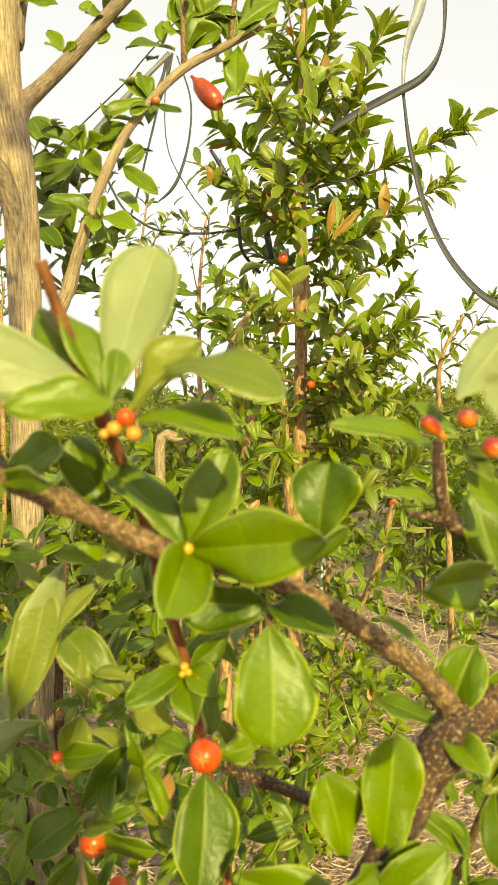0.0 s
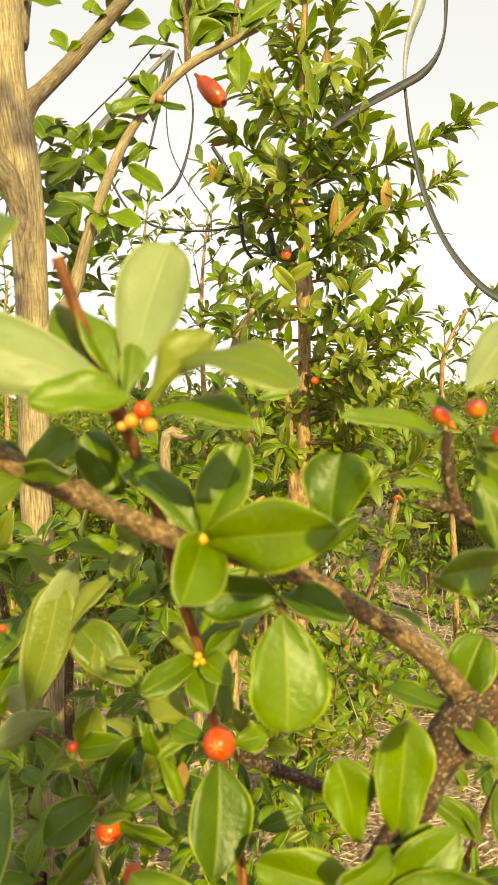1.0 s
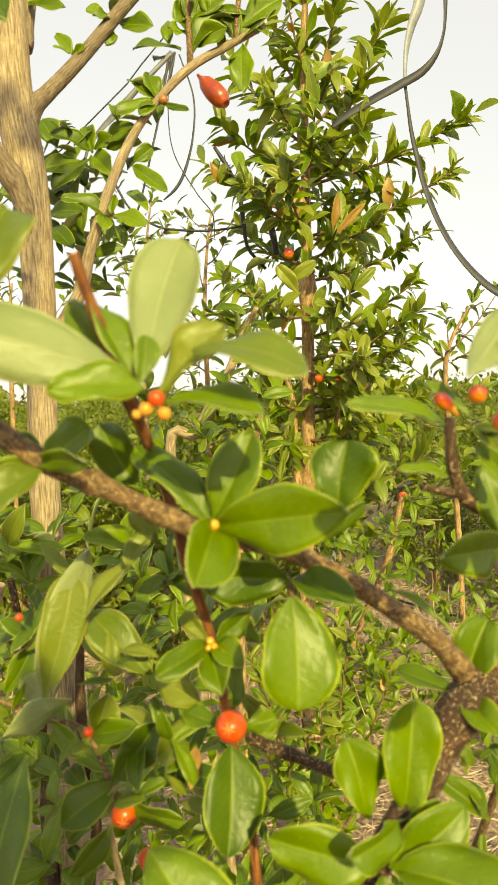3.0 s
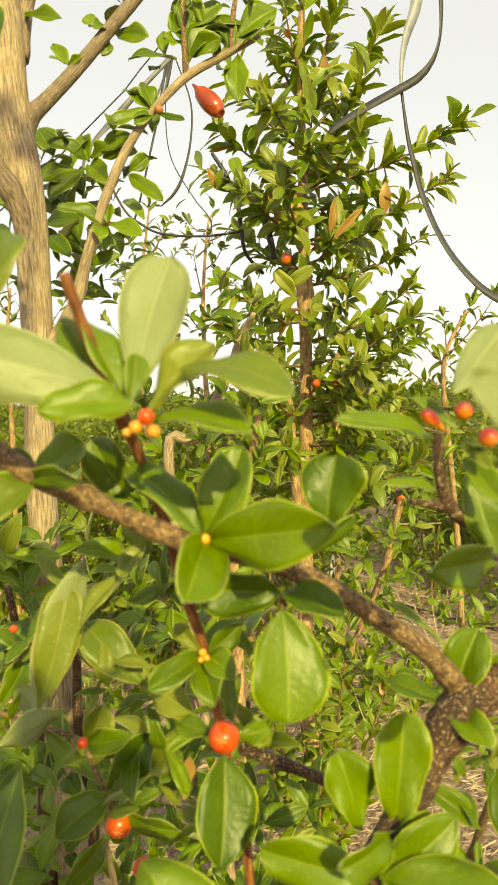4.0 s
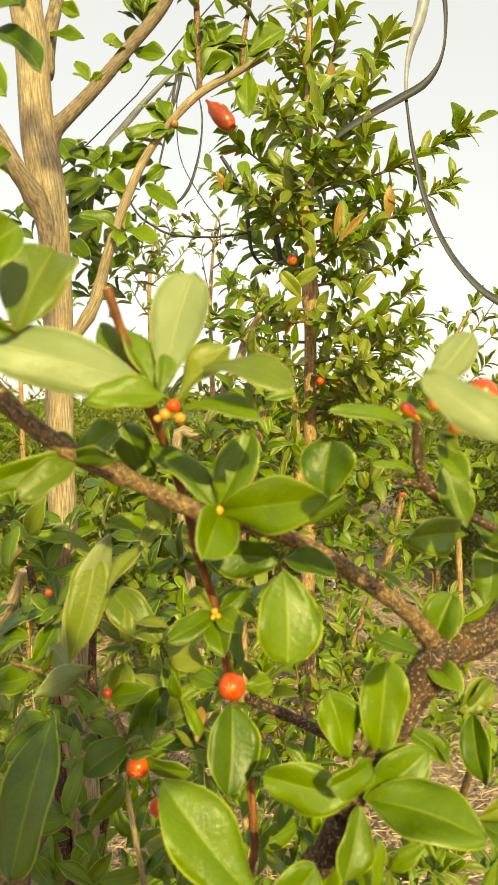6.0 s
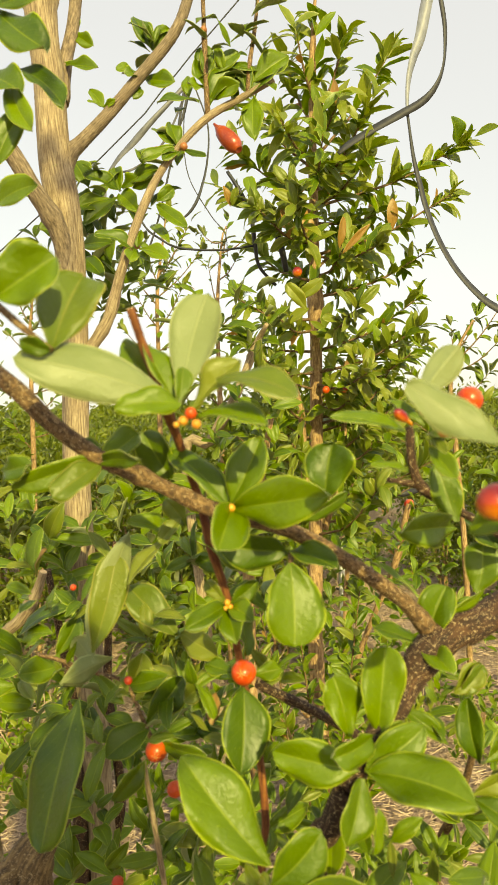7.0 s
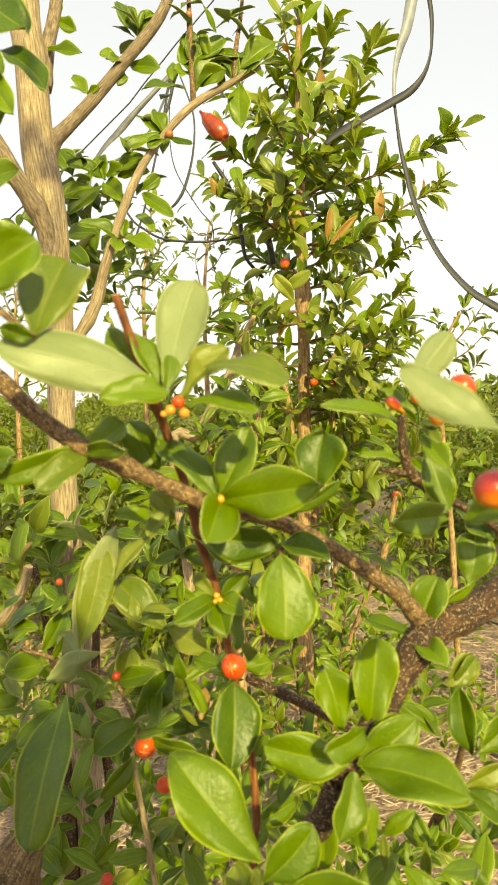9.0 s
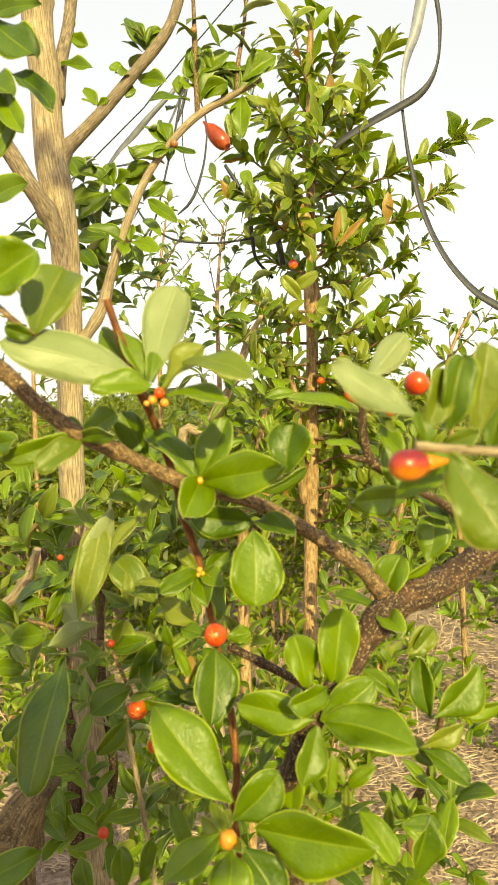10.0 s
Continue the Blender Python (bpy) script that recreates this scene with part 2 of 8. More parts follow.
def blade(length, width, fold, curl, wave, along=12, across=6, thick=0.00035, seed=0, blunt=False, slim=False):
    """A leaf along +y with its upper face to +z: folded at the midrib, curled along its length, with a wavy margin."""
    rnd = random.Random(seed)
    ph, tw, point = rnd.random() * 6.3, rnd.uniform(-0.5, 0.5), rnd.uniform(0.44, 0.54) if blunt else rnd.uniform(0.54, 0.86)
    bend, wave, roll = rnd.uniform(-0.045, 0.045), wave * rnd.uniform(0.7, 1.8), rnd.uniform(-0.12, 0.10)
    foot, uneven = rnd.uniform(0.75, 1.15), rnd.random() * 40
    if slim:
        foot, point = rnd.uniform(0.75, 0.95), rnd.uniform(0.8, 1.15)
    bm = bmesh.new()
    uvl = bm.loops.layers.uv.new("UVMap")
    grid, uvs = [], {}
    for side in (0, 1):
        rows = []
        for i in range(along + 1):
            s = 0.4 * i / along + 0.6 * (1 - (1 - i / along) ** 1.9)
            a = curl * s
            y = length * (math.sin(a) / curl if abs(curl) > 1e-3 else s)
            z0 = -length * ((1 - math.cos(a)) / curl if abs(curl) > 1e-3 else 0)
            row = []
            for j in range(across + 1):
                u = 2 * j / across - 1
                u = math.copysign(abs(u) ** 1.5, u)
                x = u * outline(s, point, foot) * width / 2 * (1 + 0.09 * noise.noise(Vector((s * 3.5, 2.0 * math.copysign(1, u), uneven))))
                sway = bend * length * 4 * s * (1 - s)
                lift = abs(x) * math.tan(fold) * (1.15 - 0.3 * abs(u)) + wave * width * u * u * math.sin(ph + 9 * s + u) + tw * x * s - roll * width * 0.5 * u ** 4 * outline(s, point, foot)
                v = bm.verts.new((x + sway, y - lift * math.sin(-a) * 0.5, z0 + lift * math.cos(a) - side * thick))
                uvs[v] = (0.5 + 0.5 * u, s)
                row.append(v)
            rows.append(row)
        grid.append(rows)
    for side, rows in enumerate(grid):
        for i in range(along):
            for j in range(across):
                q = (rows[i][j], rows[i][j + 1], rows[i + 1][j + 1], rows[i + 1][j])
                f = bm.faces.new(q if side == 0 else (q[0], q[3], q[2], q[1]))
                f.material_index, f.smooth = side, True
    for i in range(along):
        for j, flip in ((0, False), (across, True)):
            q = (grid[0][i][j], grid[0][i + 1][j], grid[1][i + 1][j], grid[1][i][j])
            f = bm.faces.new(q if not flip else q[::-1])
            f.material_index = 1
    for f in bm.faces:
        for lp in f.loops:
            lp[uvl].uv = uvs[lp.vert]
    return bm


LEAF_COUNT = [0]
FACING = Vector((0.22, -1.0, 0.38))


def leaf(parent, base, tip, width, turn=0, fold=0.2, curl=0.3, side=1, kind="g"):
    """One leaf from its stalk at base to its tip; turn: degrees about its length off facing -y; side -1 shows the underside; a capital kind has a blunt tip."""
    LEAF_COUNT[0] += 1
    b, t = Vector(base), Vector(tip)
    y = (t - b).normalized()
    z = (FACING - y * FACING.dot(y)).normalized()
    z.rotate(Matrix.Rotation(radians(turn + (180 if side < 0 else 0)), 3, y))
    x = y.cross(z)
    length = (t - b).length * (1 + curl * curl / 24)
    m = Matrix((x, y, z)).transposed().to_4x4()
    m.translation = b
    m = m @ pose(0, 0, 0, math.degrees(curl / 2))
    mats = {"g": [LEAF, LEAF_UNDER], "y": [YOUNG, LEAF_UNDER], "b": [BRONZE, YOUNG]}[kind.lower()]
    ob = part("leaf", blade(length, width, fold * 1.5, curl, 0.085, along=14, across=8, seed=LEAF_COUNT[0], blunt=kind.isupper()), mats, parent)
    ob.matrix_basis = Matrix.Translation(-parent.location) @ m
    return ob


VARIANTS = {}
for key, mats in (("g", [LEAF, LEAF_UNDER]), ("y", [YOUNG, LEAF_UNDER]), ("b", [BRONZE, YOUNG])):
    VARIANTS[key] = []
    for k in range(9):
        r = random.Random(50 + k)
        bm = blade(1.0, r.uniform(0.29, 0.42), r.uniform(0.2, 0.7), r.uniform(0.1, 1.2), 0.06, 6, 4, 0.006, seed=k, blunt=k % 5 == 0, slim=k % 5 != 0)
        me = bpy.data.meshes.new("leaf")
        bm.to_mesh(me)
        bm.free()
        for mm in mats:
            me.materials.append(mm)
        VARIANTS[key].append(me)
SIMPLE = []
for k in range(6):
    r = random.Random(80 + k)
    bm = blade(1.0, r.uniform(0.30, 0.42), r.uniform(0.15, 0.6), r.uniform(0.1, 1.2), 0.04, 4, 2, 0.0, seed=k, slim=k < 5)
    bm.faces.ensure_lookup_table()
    bmesh.ops.delete(bm, geom=[f for f in bm.faces if f.material_index == 1], context="FACES")
    bm.verts.index_update()
    uvl = bm.loops.layers.uv.active
    SIMPLE.append((np.array([v.co[:] for v in bm.verts]), [[v.index for v in f.verts] for f in bm.faces],
                   [lp[uvl].uv[:] for f in bm.faces for lp in f.loops]))
    bm.free()


def axis_matrix(place, y, up, size):
    y = y.normalized()
    z = up - y * up.dot(y)
    z = z.normalized() if z.length > 1e-4 else y.orthogonal().normalized()
    m = Matrix((y.cross(z), y, z)).transposed().to_4x4()
    m.translation = place
    return m @ Matrix.Scale(size, 4)


def rosette(out, rnd, place, axis, count, size, spread=1.0, young=0.1):
    """Gather the poses of leaves round a node on a shoot."""
    axis = Vector(axis).normalized()
    a0 = rnd.random() * 6.3
    side = axis.orthogonal().normalized()
    for k in range(count):
        a = a0 + 6.283 * k / count + rnd.uniform(-0.5, 0.5)
        d = side.copy()
        d.rotate(Matrix.Rotation(a, 3, axis))
        y = (d * spread * rnd.uniform(0.4, 1.3) + axis * rnd.uniform(0.1, 1.1) + Vector((0, 0, rnd.uniform(-0.35, 0.6)))).normalized()
        up = axis * 0.6 + Vector((rnd.uniform(-0.7, 0.7), rnd.uniform(-1.3, 0.1), rnd.uniform(0.1, 1.0)))
        q = rnd.random()
        out.append((axis_matrix(Vector(place) + axis * size * rnd.uniform(-0.7, 0.4), y, up, size * rnd.uniform(0.5, 1.2)), "y" if q < young else "b" if q > 1 - young * 0.025 else "g"))


def hang_leaves(out, parent, rnd, eye=(0.03, 0.0, 1.36), most=290):
    """The leaves nearest to the path become parts, the rest one joined part."""
    out = sorted(out, key=lambda e: (e[0].translation - Vector(eye)).length)
    for m, key in out[:most]:
        ob = new("leaf", rnd.choice(VARIANTS[key]))
        ob.parent = parent
        ob.matrix_basis = Matrix.Translation(-parent.location) @ m
    if out[most:]:
        joined_leaves("foliage", out[most:], parent, rnd, [LEAF, YOUNG, BRONZE])


def joined_leaves(name, poses, parent, rnd, mats):
    verts, faces, uvs, idx, n = [], [], [], [], 0
    for m, key in poses:
        v, f, u = rnd.choice(SIMPLE)
        mm = np.array(m)
        verts.append(v @ mm[:3, :3].T + mm[:3, 3] - np.array(parent.location))
        faces += [[i + n for i in q] for q in f]
        uvs += u
        idx += [{"g": 0, "y": 1, "b": 2}[key] % len(mats)] * len(f)
        n += len(v)
    me = bpy.data.meshes.new(name)
    me.from_pydata(np.concatenate(verts).tolist(), [], faces)
    layer = me.uv_layers.new(name="UVMap")
    layer.data.foreach_set("uv", np.array(uvs, dtype=np.float32).ravel())
    me.polygons.foreach_set("material_index", idx)
    me.polygons.foreach_set("use_smooth", [True] * len(faces))
    return part_mesh(name, me, mats, parent, kind="stuff")


def spline(points, steps):
    """Catmull-Rom through the points (x, y, z, radius)."""
    p = [Vector(q) for q in points]
    p = [p[0] * 2 - p[1]] + p + [p[-1] * 2 - p[-2]]
    out = []
    for i in range(1, len(p) - 2):
        for k in range(steps):
            t = k / steps
            out.append(0.5 * (2 * p[i] + (p[i + 1] - p[i - 1]) * t + (2 * p[i - 1] - 5 * p[i] + 4 * p[i + 1] - p[i + 2]) * t * t
                              + (3 * p[i] - p[i - 1] - 3 * p[i + 1] + p[i + 2]) * t ** 3))
    return out + [p[-2]]


def tube(name, points, mat, parent, label="", segs=10, steps=6, rough=0.08, knots=0, seed=0, end=None):
    """A tapered, slightly uneven stem through (x, y, z, radius) points; knots: swollen nodes along it."""
    rnd = random.Random(seed + 7)
    pts = spline([Vector((*q[:3], q[3])) for q in points], steps)
    bm = bmesh.new()
    uvl = bm.loops.layers.uv.new("UVMap")
    rings, along, total = [], [], 0.0
    places = [q.to_3d() for q in pts]
    swell = [1.0] * len(pts)
    for _ in range(knots):
        k = rnd.randrange(1, len(pts) - 1)
        for d, f in ((-1, 1.09), (0, 1.2), (1, 1.09)):
            swell[min(max(k + d, 0), len(pts) - 1)] *= f
    ref = None
    for i, q in enumerate(places):
        d = (places[min(i + 1, len(pts) - 1)] - places[max(i - 1, 0)]).normalized()
        ref = d.orthogonal() if ref is None else ref
        a = (ref - d * ref.dot(d)).normalized()
        ref, b = a, d.cross(a)
        if i:
            total += (q - places[i - 1]).length
        along.append(total)
        ring = []
        for k in range(segs):
            t = 6.2832 * k / segs
            r = pts[i][3] * swell[i] * (1 + rough * noise.noise(Vector((math.cos(t) * 1.5 + seed, math.sin(t) * 1.5, total / max(pts[0][3], 1e-4) * 0.25))))
            ring.append(bm.verts.new(q + (a * math.cos(t) + b * math.sin(t)) * r))
        rings.append(ring)
    girth = 6.2832 * max(q[3] for q in points)
    for i in range(len(rings) - 1):
        for k in range(segs):
            f = bm.faces.new((rings[i][k], rings[i][(k + 1) % segs], rings[i + 1][(k + 1) % segs], rings[i + 1][k]))
            f.smooth = True
            for lp, (u, v) in zip(f.loops, ((k, i), (k + 1, i), (k + 1, i + 1), (k, i + 1))):
                lp[uvl].uv = (u / segs * girth, along[v])
    cap = bm.faces.new(rings[-1])
    bm.faces.new(rings[0][::-1])
    mats = [mat]
    if end:
        mats.append(end)
        cap.material_index = 1
    ob = part(name, bm, mats, parent, label)
    ob.location = -parent.location
    return ob


def lathe(profile, segs=18, lobes=0, lobe=0.0):
    """Turned body along +y from (along, radius) pairs."""
    bm = bmesh.new()
    rings = []
    for y, r in profile:
        rings.append([bm.verts.new((r * (1 + lobe * math.cos(lobes * 6.2832 * k / segs)) * math.cos(6.2832 * k / segs), y,
                                    r * (1 + lobe * math.cos(lobes * 6.2832 * k / segs)) * math.sin(6.2832 * k / segs))) for k in range(segs)])
    for i in range(len(rings) - 1):
        for k in range(segs):
            bm.faces.new((rings[i][k], rings[i + 1][k], rings[i + 1][(k + 1) % segs], rings[i][(k + 1) % segs])).smooth = True
    bm.faces.new(rings[0])
    bm.faces.new(rings[-1][::-1])
    bmesh.ops.recalc_face_normals(bm, faces=bm.faces)
    return bm


def fruit(parent, place, r, to, label, mat=None, star=True, name="fruit"):
    """A small round fruit at place with its calyx end pointing along to: pale star of closed lobes over the end."""
    prof = [(-1.0, 0.12), (-0.94, 0.42), (-0.75, 0.72), (-0.4, 0.95), (0.0, 1.02), (0.4, 0.93), (0.72, 0.70), (0.92, 0.40), (1.0, 0.10)]
    ob = part(name, lathe([(a * r, b * r) for a, b in prof], 20, 6, 0.012), mat or FRUIT, parent, label)
    ob.matrix_basis = Matrix.Translation(-parent.location) @ axis_matrix(Vector(place), Vector(to), Vector((0, 0, 1)), 1.0)
    if star:
        bm = bmesh.new()
        for k in range(6):
            a = 6.2832 * k / 6 + 0.3
            c, s = math.cos(a), math.sin(a)
            prev = None
            for (y, d, w) in ((1.02, 0.05, 0.04), (0.965, 0.30, 0.038), (0.87, 0.48, 0.014)):
                pr = [bm.verts.new((r * (c * d - s * w), r * y, r * (s * d + c * w))), bm.verts.new((r * (c * d + s * w), r * y, r * (s * d - c * w))),
                      bm.verts.new((r * c * d * 1.02, r * (y + 0.05), r * s * d * 1.02))]
                if prev:
                    for i, j in ((0, 2), (2, 1), (1, 0)):
                        bm.faces.new((prev[i], prev[j], pr[j], pr[i]))
                else:
                    bm.faces.new(pr)
                prev = pr
            bm.faces.new(prev[::-1])
        bmesh.ops.recalc_face_normals(bm, faces=bm.faces)
        part("calyx", bm, STAR, ob, "pale star-shaped closed calyx")
    return ob


def long_fruit(parent, stalk, end, r, label, mat, neck_mat, oval=False):
    """A drop-shaped fruit hanging from its stalk: tapered neck, then the swollen body; oval: a barrel with a blunt calyx end."""
    s, e = Vector(stalk), Vector(end)
    length = (e - s).length
    prof = [(0.42, 0.62), (0.5, 0.82), (0.62, 0.98), (0.76, 1.0), (0.88, 0.86), (0.95, 0.62), (0.99, 0.36), (1.0, 0.1)]
    if oval:
        prof = [(0.22, 0.5), (0.3, 0.76), (0.46, 0.92), (0.58, 1.0), (0.72, 0.99), (0.84, 0.9), (0.91, 0.72), (0.95, 0.52), (1.0, 0.46), (0.985, 0.3), (0.95, 0.15)]
    body = part("fruit", lathe([(a * length, b * r) for a, b in prof], 20, 6, 0.02), mat, parent, label)
    body.matrix_basis = Matrix.Translation(-parent.location) @ axis_matrix(s, e - s, Vector((0, 0, 1)), 1.0)
    part("neck", lathe([(0.0, 0.14 * r), (0.08 * length, 0.2 * r), ((0.15 if oval else 0.2) * length, 0.34 * r), ((0.21 if oval else 0.34) * length, 0.5 * r), ((0.25 if oval else 0.44) * length, 0.6 * r)], 16), neck_mat, body, "" if oval else "tapered yellow-orange neck")
    return body


def shoot(parent, points, mat, out, rnd, size, step, per, young=0.1, start=0.25, spread=1.0, name="branch", segs=7):
    """A leafy shoot: tapered stem with leaf rosettes along it and at its tip."""
    tube(name, points, mat, parent, segs=segs, steps=4, seed=rnd.randrange(999))
    pts = [q.to_3d() for q in spline([Vector(q) for q in points], 8)]
    total = sum((b - a).length for a, b in zip(pts, pts[1:]))
    run, due = 0.0, total * start
    for a, b in zip(pts, pts[1:]):
        run += (b - a).length
        if run >= due:
            rosette(out, rnd, b, b - a, per, size * rnd.uniform(0.8, 1.1), spread, young)
            due += step * rnd.uniform(0.7, 1.3)
    rosette(out, rnd, pts[-1], pts[-1] - pts[-2], per + 1, size * 0.9, 0.7, min(1, young * 3))


# ---- ground ----
def ground_height(x, y):
    far = min(1.0, max(0.0, (math.hypot(x, y) - 60) / 100))
    return (0.035 * noise.noise(Vector((x * 0.9, y * 0.9, 0))) + 0.012 * noise.noise(Vector((x * 5, y * 5, 3)))) * (1 - far)


def build_ground():
    bm = bmesh.new()
    xs = sorted({round(v, 3) for v in [i * 0.1 for i in range(-35, 36)]} | {s * (3.5 * 1.28 ** k) for k in range(1, 27) for s in (-1, 1)})
    ys = sorted({round(i * 0.1, 3) for i in range(-10, 91)} | {9.0 * 1.25 ** k for k in range(1, 27)} | {-1.0 * 1.5 ** k for k in range(1, 18)})
    grid = [[bm.verts.new((x, y, ground_height(x, y))) for x in xs] for y in ys]
    for a, b in zip(grid, grid[1:]):
        for i in range(len(xs) - 1):
            bm.faces.new((a[i], a[i + 1], b[i + 1], b[i])).smooth = True
    m, n, l, p = material("dry_soil")
    geo = n.new("ShaderNodeNewGeometry")
    fine = noise_tex(n, l, geo.outputs["Position"], 55.0, 6.0, 0.65)
    big = noise_tex(n, l, geo.outputs["Position"], 1.6, 4.0)
    c = ramp(n, l, fine, [(0.3, (0.09, 0.062, 0.044)), (0.48, (0.36, 0.255, 0.19)), (0.66, (0.58, 0.445, 0.35))])
    c = mix_colour(n, l, ramp(n, l, big, [(0.4, (0, 0, 0)), (0.7, (0.55, 0.55, 0.55))]), c, (0.26, 0.175, 0.115))
    l.new(c, p.inputs["Base Color"])
    p.inputs["Roughness"].default_value = 0.95
    bump = n.new("ShaderNodeBump")
    bump.inputs["Strength"].default_value, bump.inputs["Distance"].default_value = 1.0, 0.02
    l.new(fine, bump.inputs["Height"])
    l.new(bump.outputs[0], p.inputs["Normal"])
    me = bpy.data.meshes.new("ground")
    bm.to_mesh(me)
    bm.free()
    me.materials.append(m)
    tagged(new("ground", me), "dry brown orchard soil with straw and dead stalks", "ground", kind="structure")


build_ground()


def build_straw():
    """Dry stalks lying all over the soil."""
    rnd = random.Random(5)
    verts, faces = [], []
    for _ in range(42000):
        y = 1.7 + 5.0 * rnd.random() ** 1.2
        x = rnd.uniform(-0.55, 0.55) * (y + 0.6)
        z = ground_height(x, y) + rnd.uniform(0.002, 0.035)
        a, ln, w = rnd.uniform(0, 6.28), rnd.uniform(0.012, 0.05) * rnd.choice((0.6, 1, 1.4)), rnd.uniform(0.0007, 0.0019)
        d = Vector((math.cos(a), math.sin(a), rnd.uniform(-0.25, 0.45))) * ln
        s = Vector((-math.sin(a), math.cos(a), 0)) * w
        o = Vector((x, y, z))
        k = len(verts)
        for q in (o - s, o + s, o + Vector((0, 0, w * 1.6)), o + d - s, o + d + s, o + d + Vector((0, 0, w * 1.6))):
            verts.append(q[:])
        faces += [(k, k + 2, k + 5, k + 3), (k + 2, k + 1, k + 4, k + 5), (k + 1, k, k + 3, k + 4)]
    me = bpy.data.meshes.new("straw")
    me.from_pydata(verts, [], faces)
    me.materials.append(STRAW)
    tagged(new("straw", me), "pale dry straw stalks scattered over the soil", "straw", kind="stuff")


build_straw()



# ---- near shrub ----
RND = random.Random(11)
near = thing("fruit_shrub", (0.06, 0.5, 0), "fruit shrub with glossy green leaves, dark bark and small orange-red fruits", "shrub")
tube("trunk", [(0.054, 0.362, 1.12, 0.0077), (0.0443, 0.37, 1.091, 0.0078), (0.0316, 0.39, 1.034, 0.0086), (0.06, 0.47, 0.75, 0.013), (0.065, 0.49, 0.35, 0.015), (0.06, 0.5, -0.02, 0.019)], BARK_NEAR, near, segs=14, knots=3, seed=1)
tube("branch", [(0.2214, 0.47, 1.235, 0.0115), (0.1653, 0.425, 1.213, 0.0113), (0.1227, 0.402, 1.202, 0.0111), (0.0964, 0.385, 1.175, 0.0092), (0.0733, 0.368, 1.148, 0.0078), (0.054, 0.362, 1.12, 0.0073)], BARK_NEAR, near, segs=16, knots=4, seed=2)
tube("branch", [(0.119, 0.402, 1.204, 0.0058), (0.0979, 0.395, 1.231, 0.0055), (0.0607, 0.385, 1.261, 0.0052), (0.0284, 0.37, 1.283, 0.005), (-0.0027, 0.36, 1.295, 0.0045), (-0.0298, 0.355, 1.305, 0.0048), (-0.0631, 0.35, 1.323, 0.0048), (-0.0923, 0.345, 1.338, 0.0054), (-0.1205, 0.34, 1.361, 0.0056), (-0.1379, 0.335, 1.381, 0.0059), (-0.1713, 0.33, 1.41, 0.0058)], BARK_TWIG, near, segs=12, knots=6, seed=3)
tube("shoot", [(0.05, 0.5, 0.6, 0.006), (-0.0081, 0.46, 0.9622, 0.0035), (-0.0056, 0.44, 1.045, 0.0031), (-0.0071, 0.432, 1.098, 0.0029), (-0.0119, 0.43, 1.13, 0.0029), (-0.0196, 0.425, 1.183, 0.0028), (-0.0237, 0.408, 1.23, 0.0027), (-0.0328, 0.4, 1.268, 0.0033), (-0.0374, 0.39, 1.301, 0.003), (-0.0455, 0.372, 1.34, 0.0029), (-0.0484, 0.335, 1.372, 0.0026), (-0.0534, 0.32, 1.397, 0.0025), (-0.0589, 0.31, 1.423, 0.0024)], BARK_RED, near, segs=12, knots=4, seed=4, end=CUT)
tube("twig", [(0.1932, 0.43, 1.24, 0.004), (0.166, 0.4, 1.272, 0.0034), (0.1407, 0.38, 1.289, 0.0028), (0.1239, 0.37, 1.299, 0.0028), (0.1059, 0.36, 1.313, 0.0035), (0.1004, 0.357, 1.328, 0.0027), (0.0994, 0.357, 1.35, 0.0023)], BARK_NEAR, near, segs=9, knots=4, seed=5)
tube("twig", [(0.1059, 0.36, 1.313, 0.0027), (0.0982, 0.358, 1.315, 0.0023), (0.0849, 0.355, 1.318, 0.0012)], BARK_NEAR, near, segs=8, seed=6)
tube("twig", [(0.1096, 0.2, 1.333, 0.0022), (0.1168, 0.2, 1.332, 0.002), (0.1251, 0.2, 1.331, 0.002), (0.1369, 0.2, 1.33, 0.002), (0.1627, 0.2, 1.327, 0.0022)], BARK_PALE, near, segs=10, knots=3, seed=7)
tube("twig", [(-0.0064, 0.43, 1.159, 0.0033), (0.0132, 0.45, 1.14, 0.0038), (0.0366, 0.47, 1.119, 0.004), (0.0716, 0.5, 1.085, 0.0042)], BARK_NEAR, near, segs=8, knots=2, seed=8)
tube("twig", [(-0.1972, 0.475, 1.167, 0.0018), (-0.1716, 0.47, 1.162, 0.0018), (-0.1438, 0.47, 1.152, 0.0018), (-0.1192, 0.465, 1.146, 0.0018), (-0.1054, 0.46, 1.121, 0.0017), (-0.0973, 0.46, 1.1, 0.0022)], BARK_TWIG, near, segs=8, seed=9)
tube("twig", [(-0.1068, 0.465, 1.083, 0.0018), (-0.1074, 0.48, 1.044, 0.0023), (-0.1082, 0.5, 0.9962, 0.0023), (-0.111, 0.53, 0.9332, 0.0025), (-0.1119, 0.56, 0.8483, 0.0031)], BARK_PALE, near, segs=8, knots=3, seed=10)
tube("twig", [(0.0242, 0.37, 1.269, 0.0025), (0.0232, 0.36, 1.266, 0.0014), (0.0232, 0.352, 1.262, 0.0007)], BARK_TWIG, near, segs=8, seed=12)
tube("twig", [(-0.1271, 0.28, 1.428, 0.0022), (-0.1077, 0.28, 1.41, 0.002), (-0.0933, 0.28, 1.398, 0.0014)], BARK_TWIG, near, segs=8, seed=13)
leaf(near, (-0.0958, 0.285, 1.398), (-0.0860, 0.312, 1.4430), 0.0360, 6, 0.24, 0.3, 1, "Y")
leaf(near, (-0.0932, 0.28, 1.398), (-0.1064, 0.27, 1.403), 0.0099, -30, 0.3, 0.4)
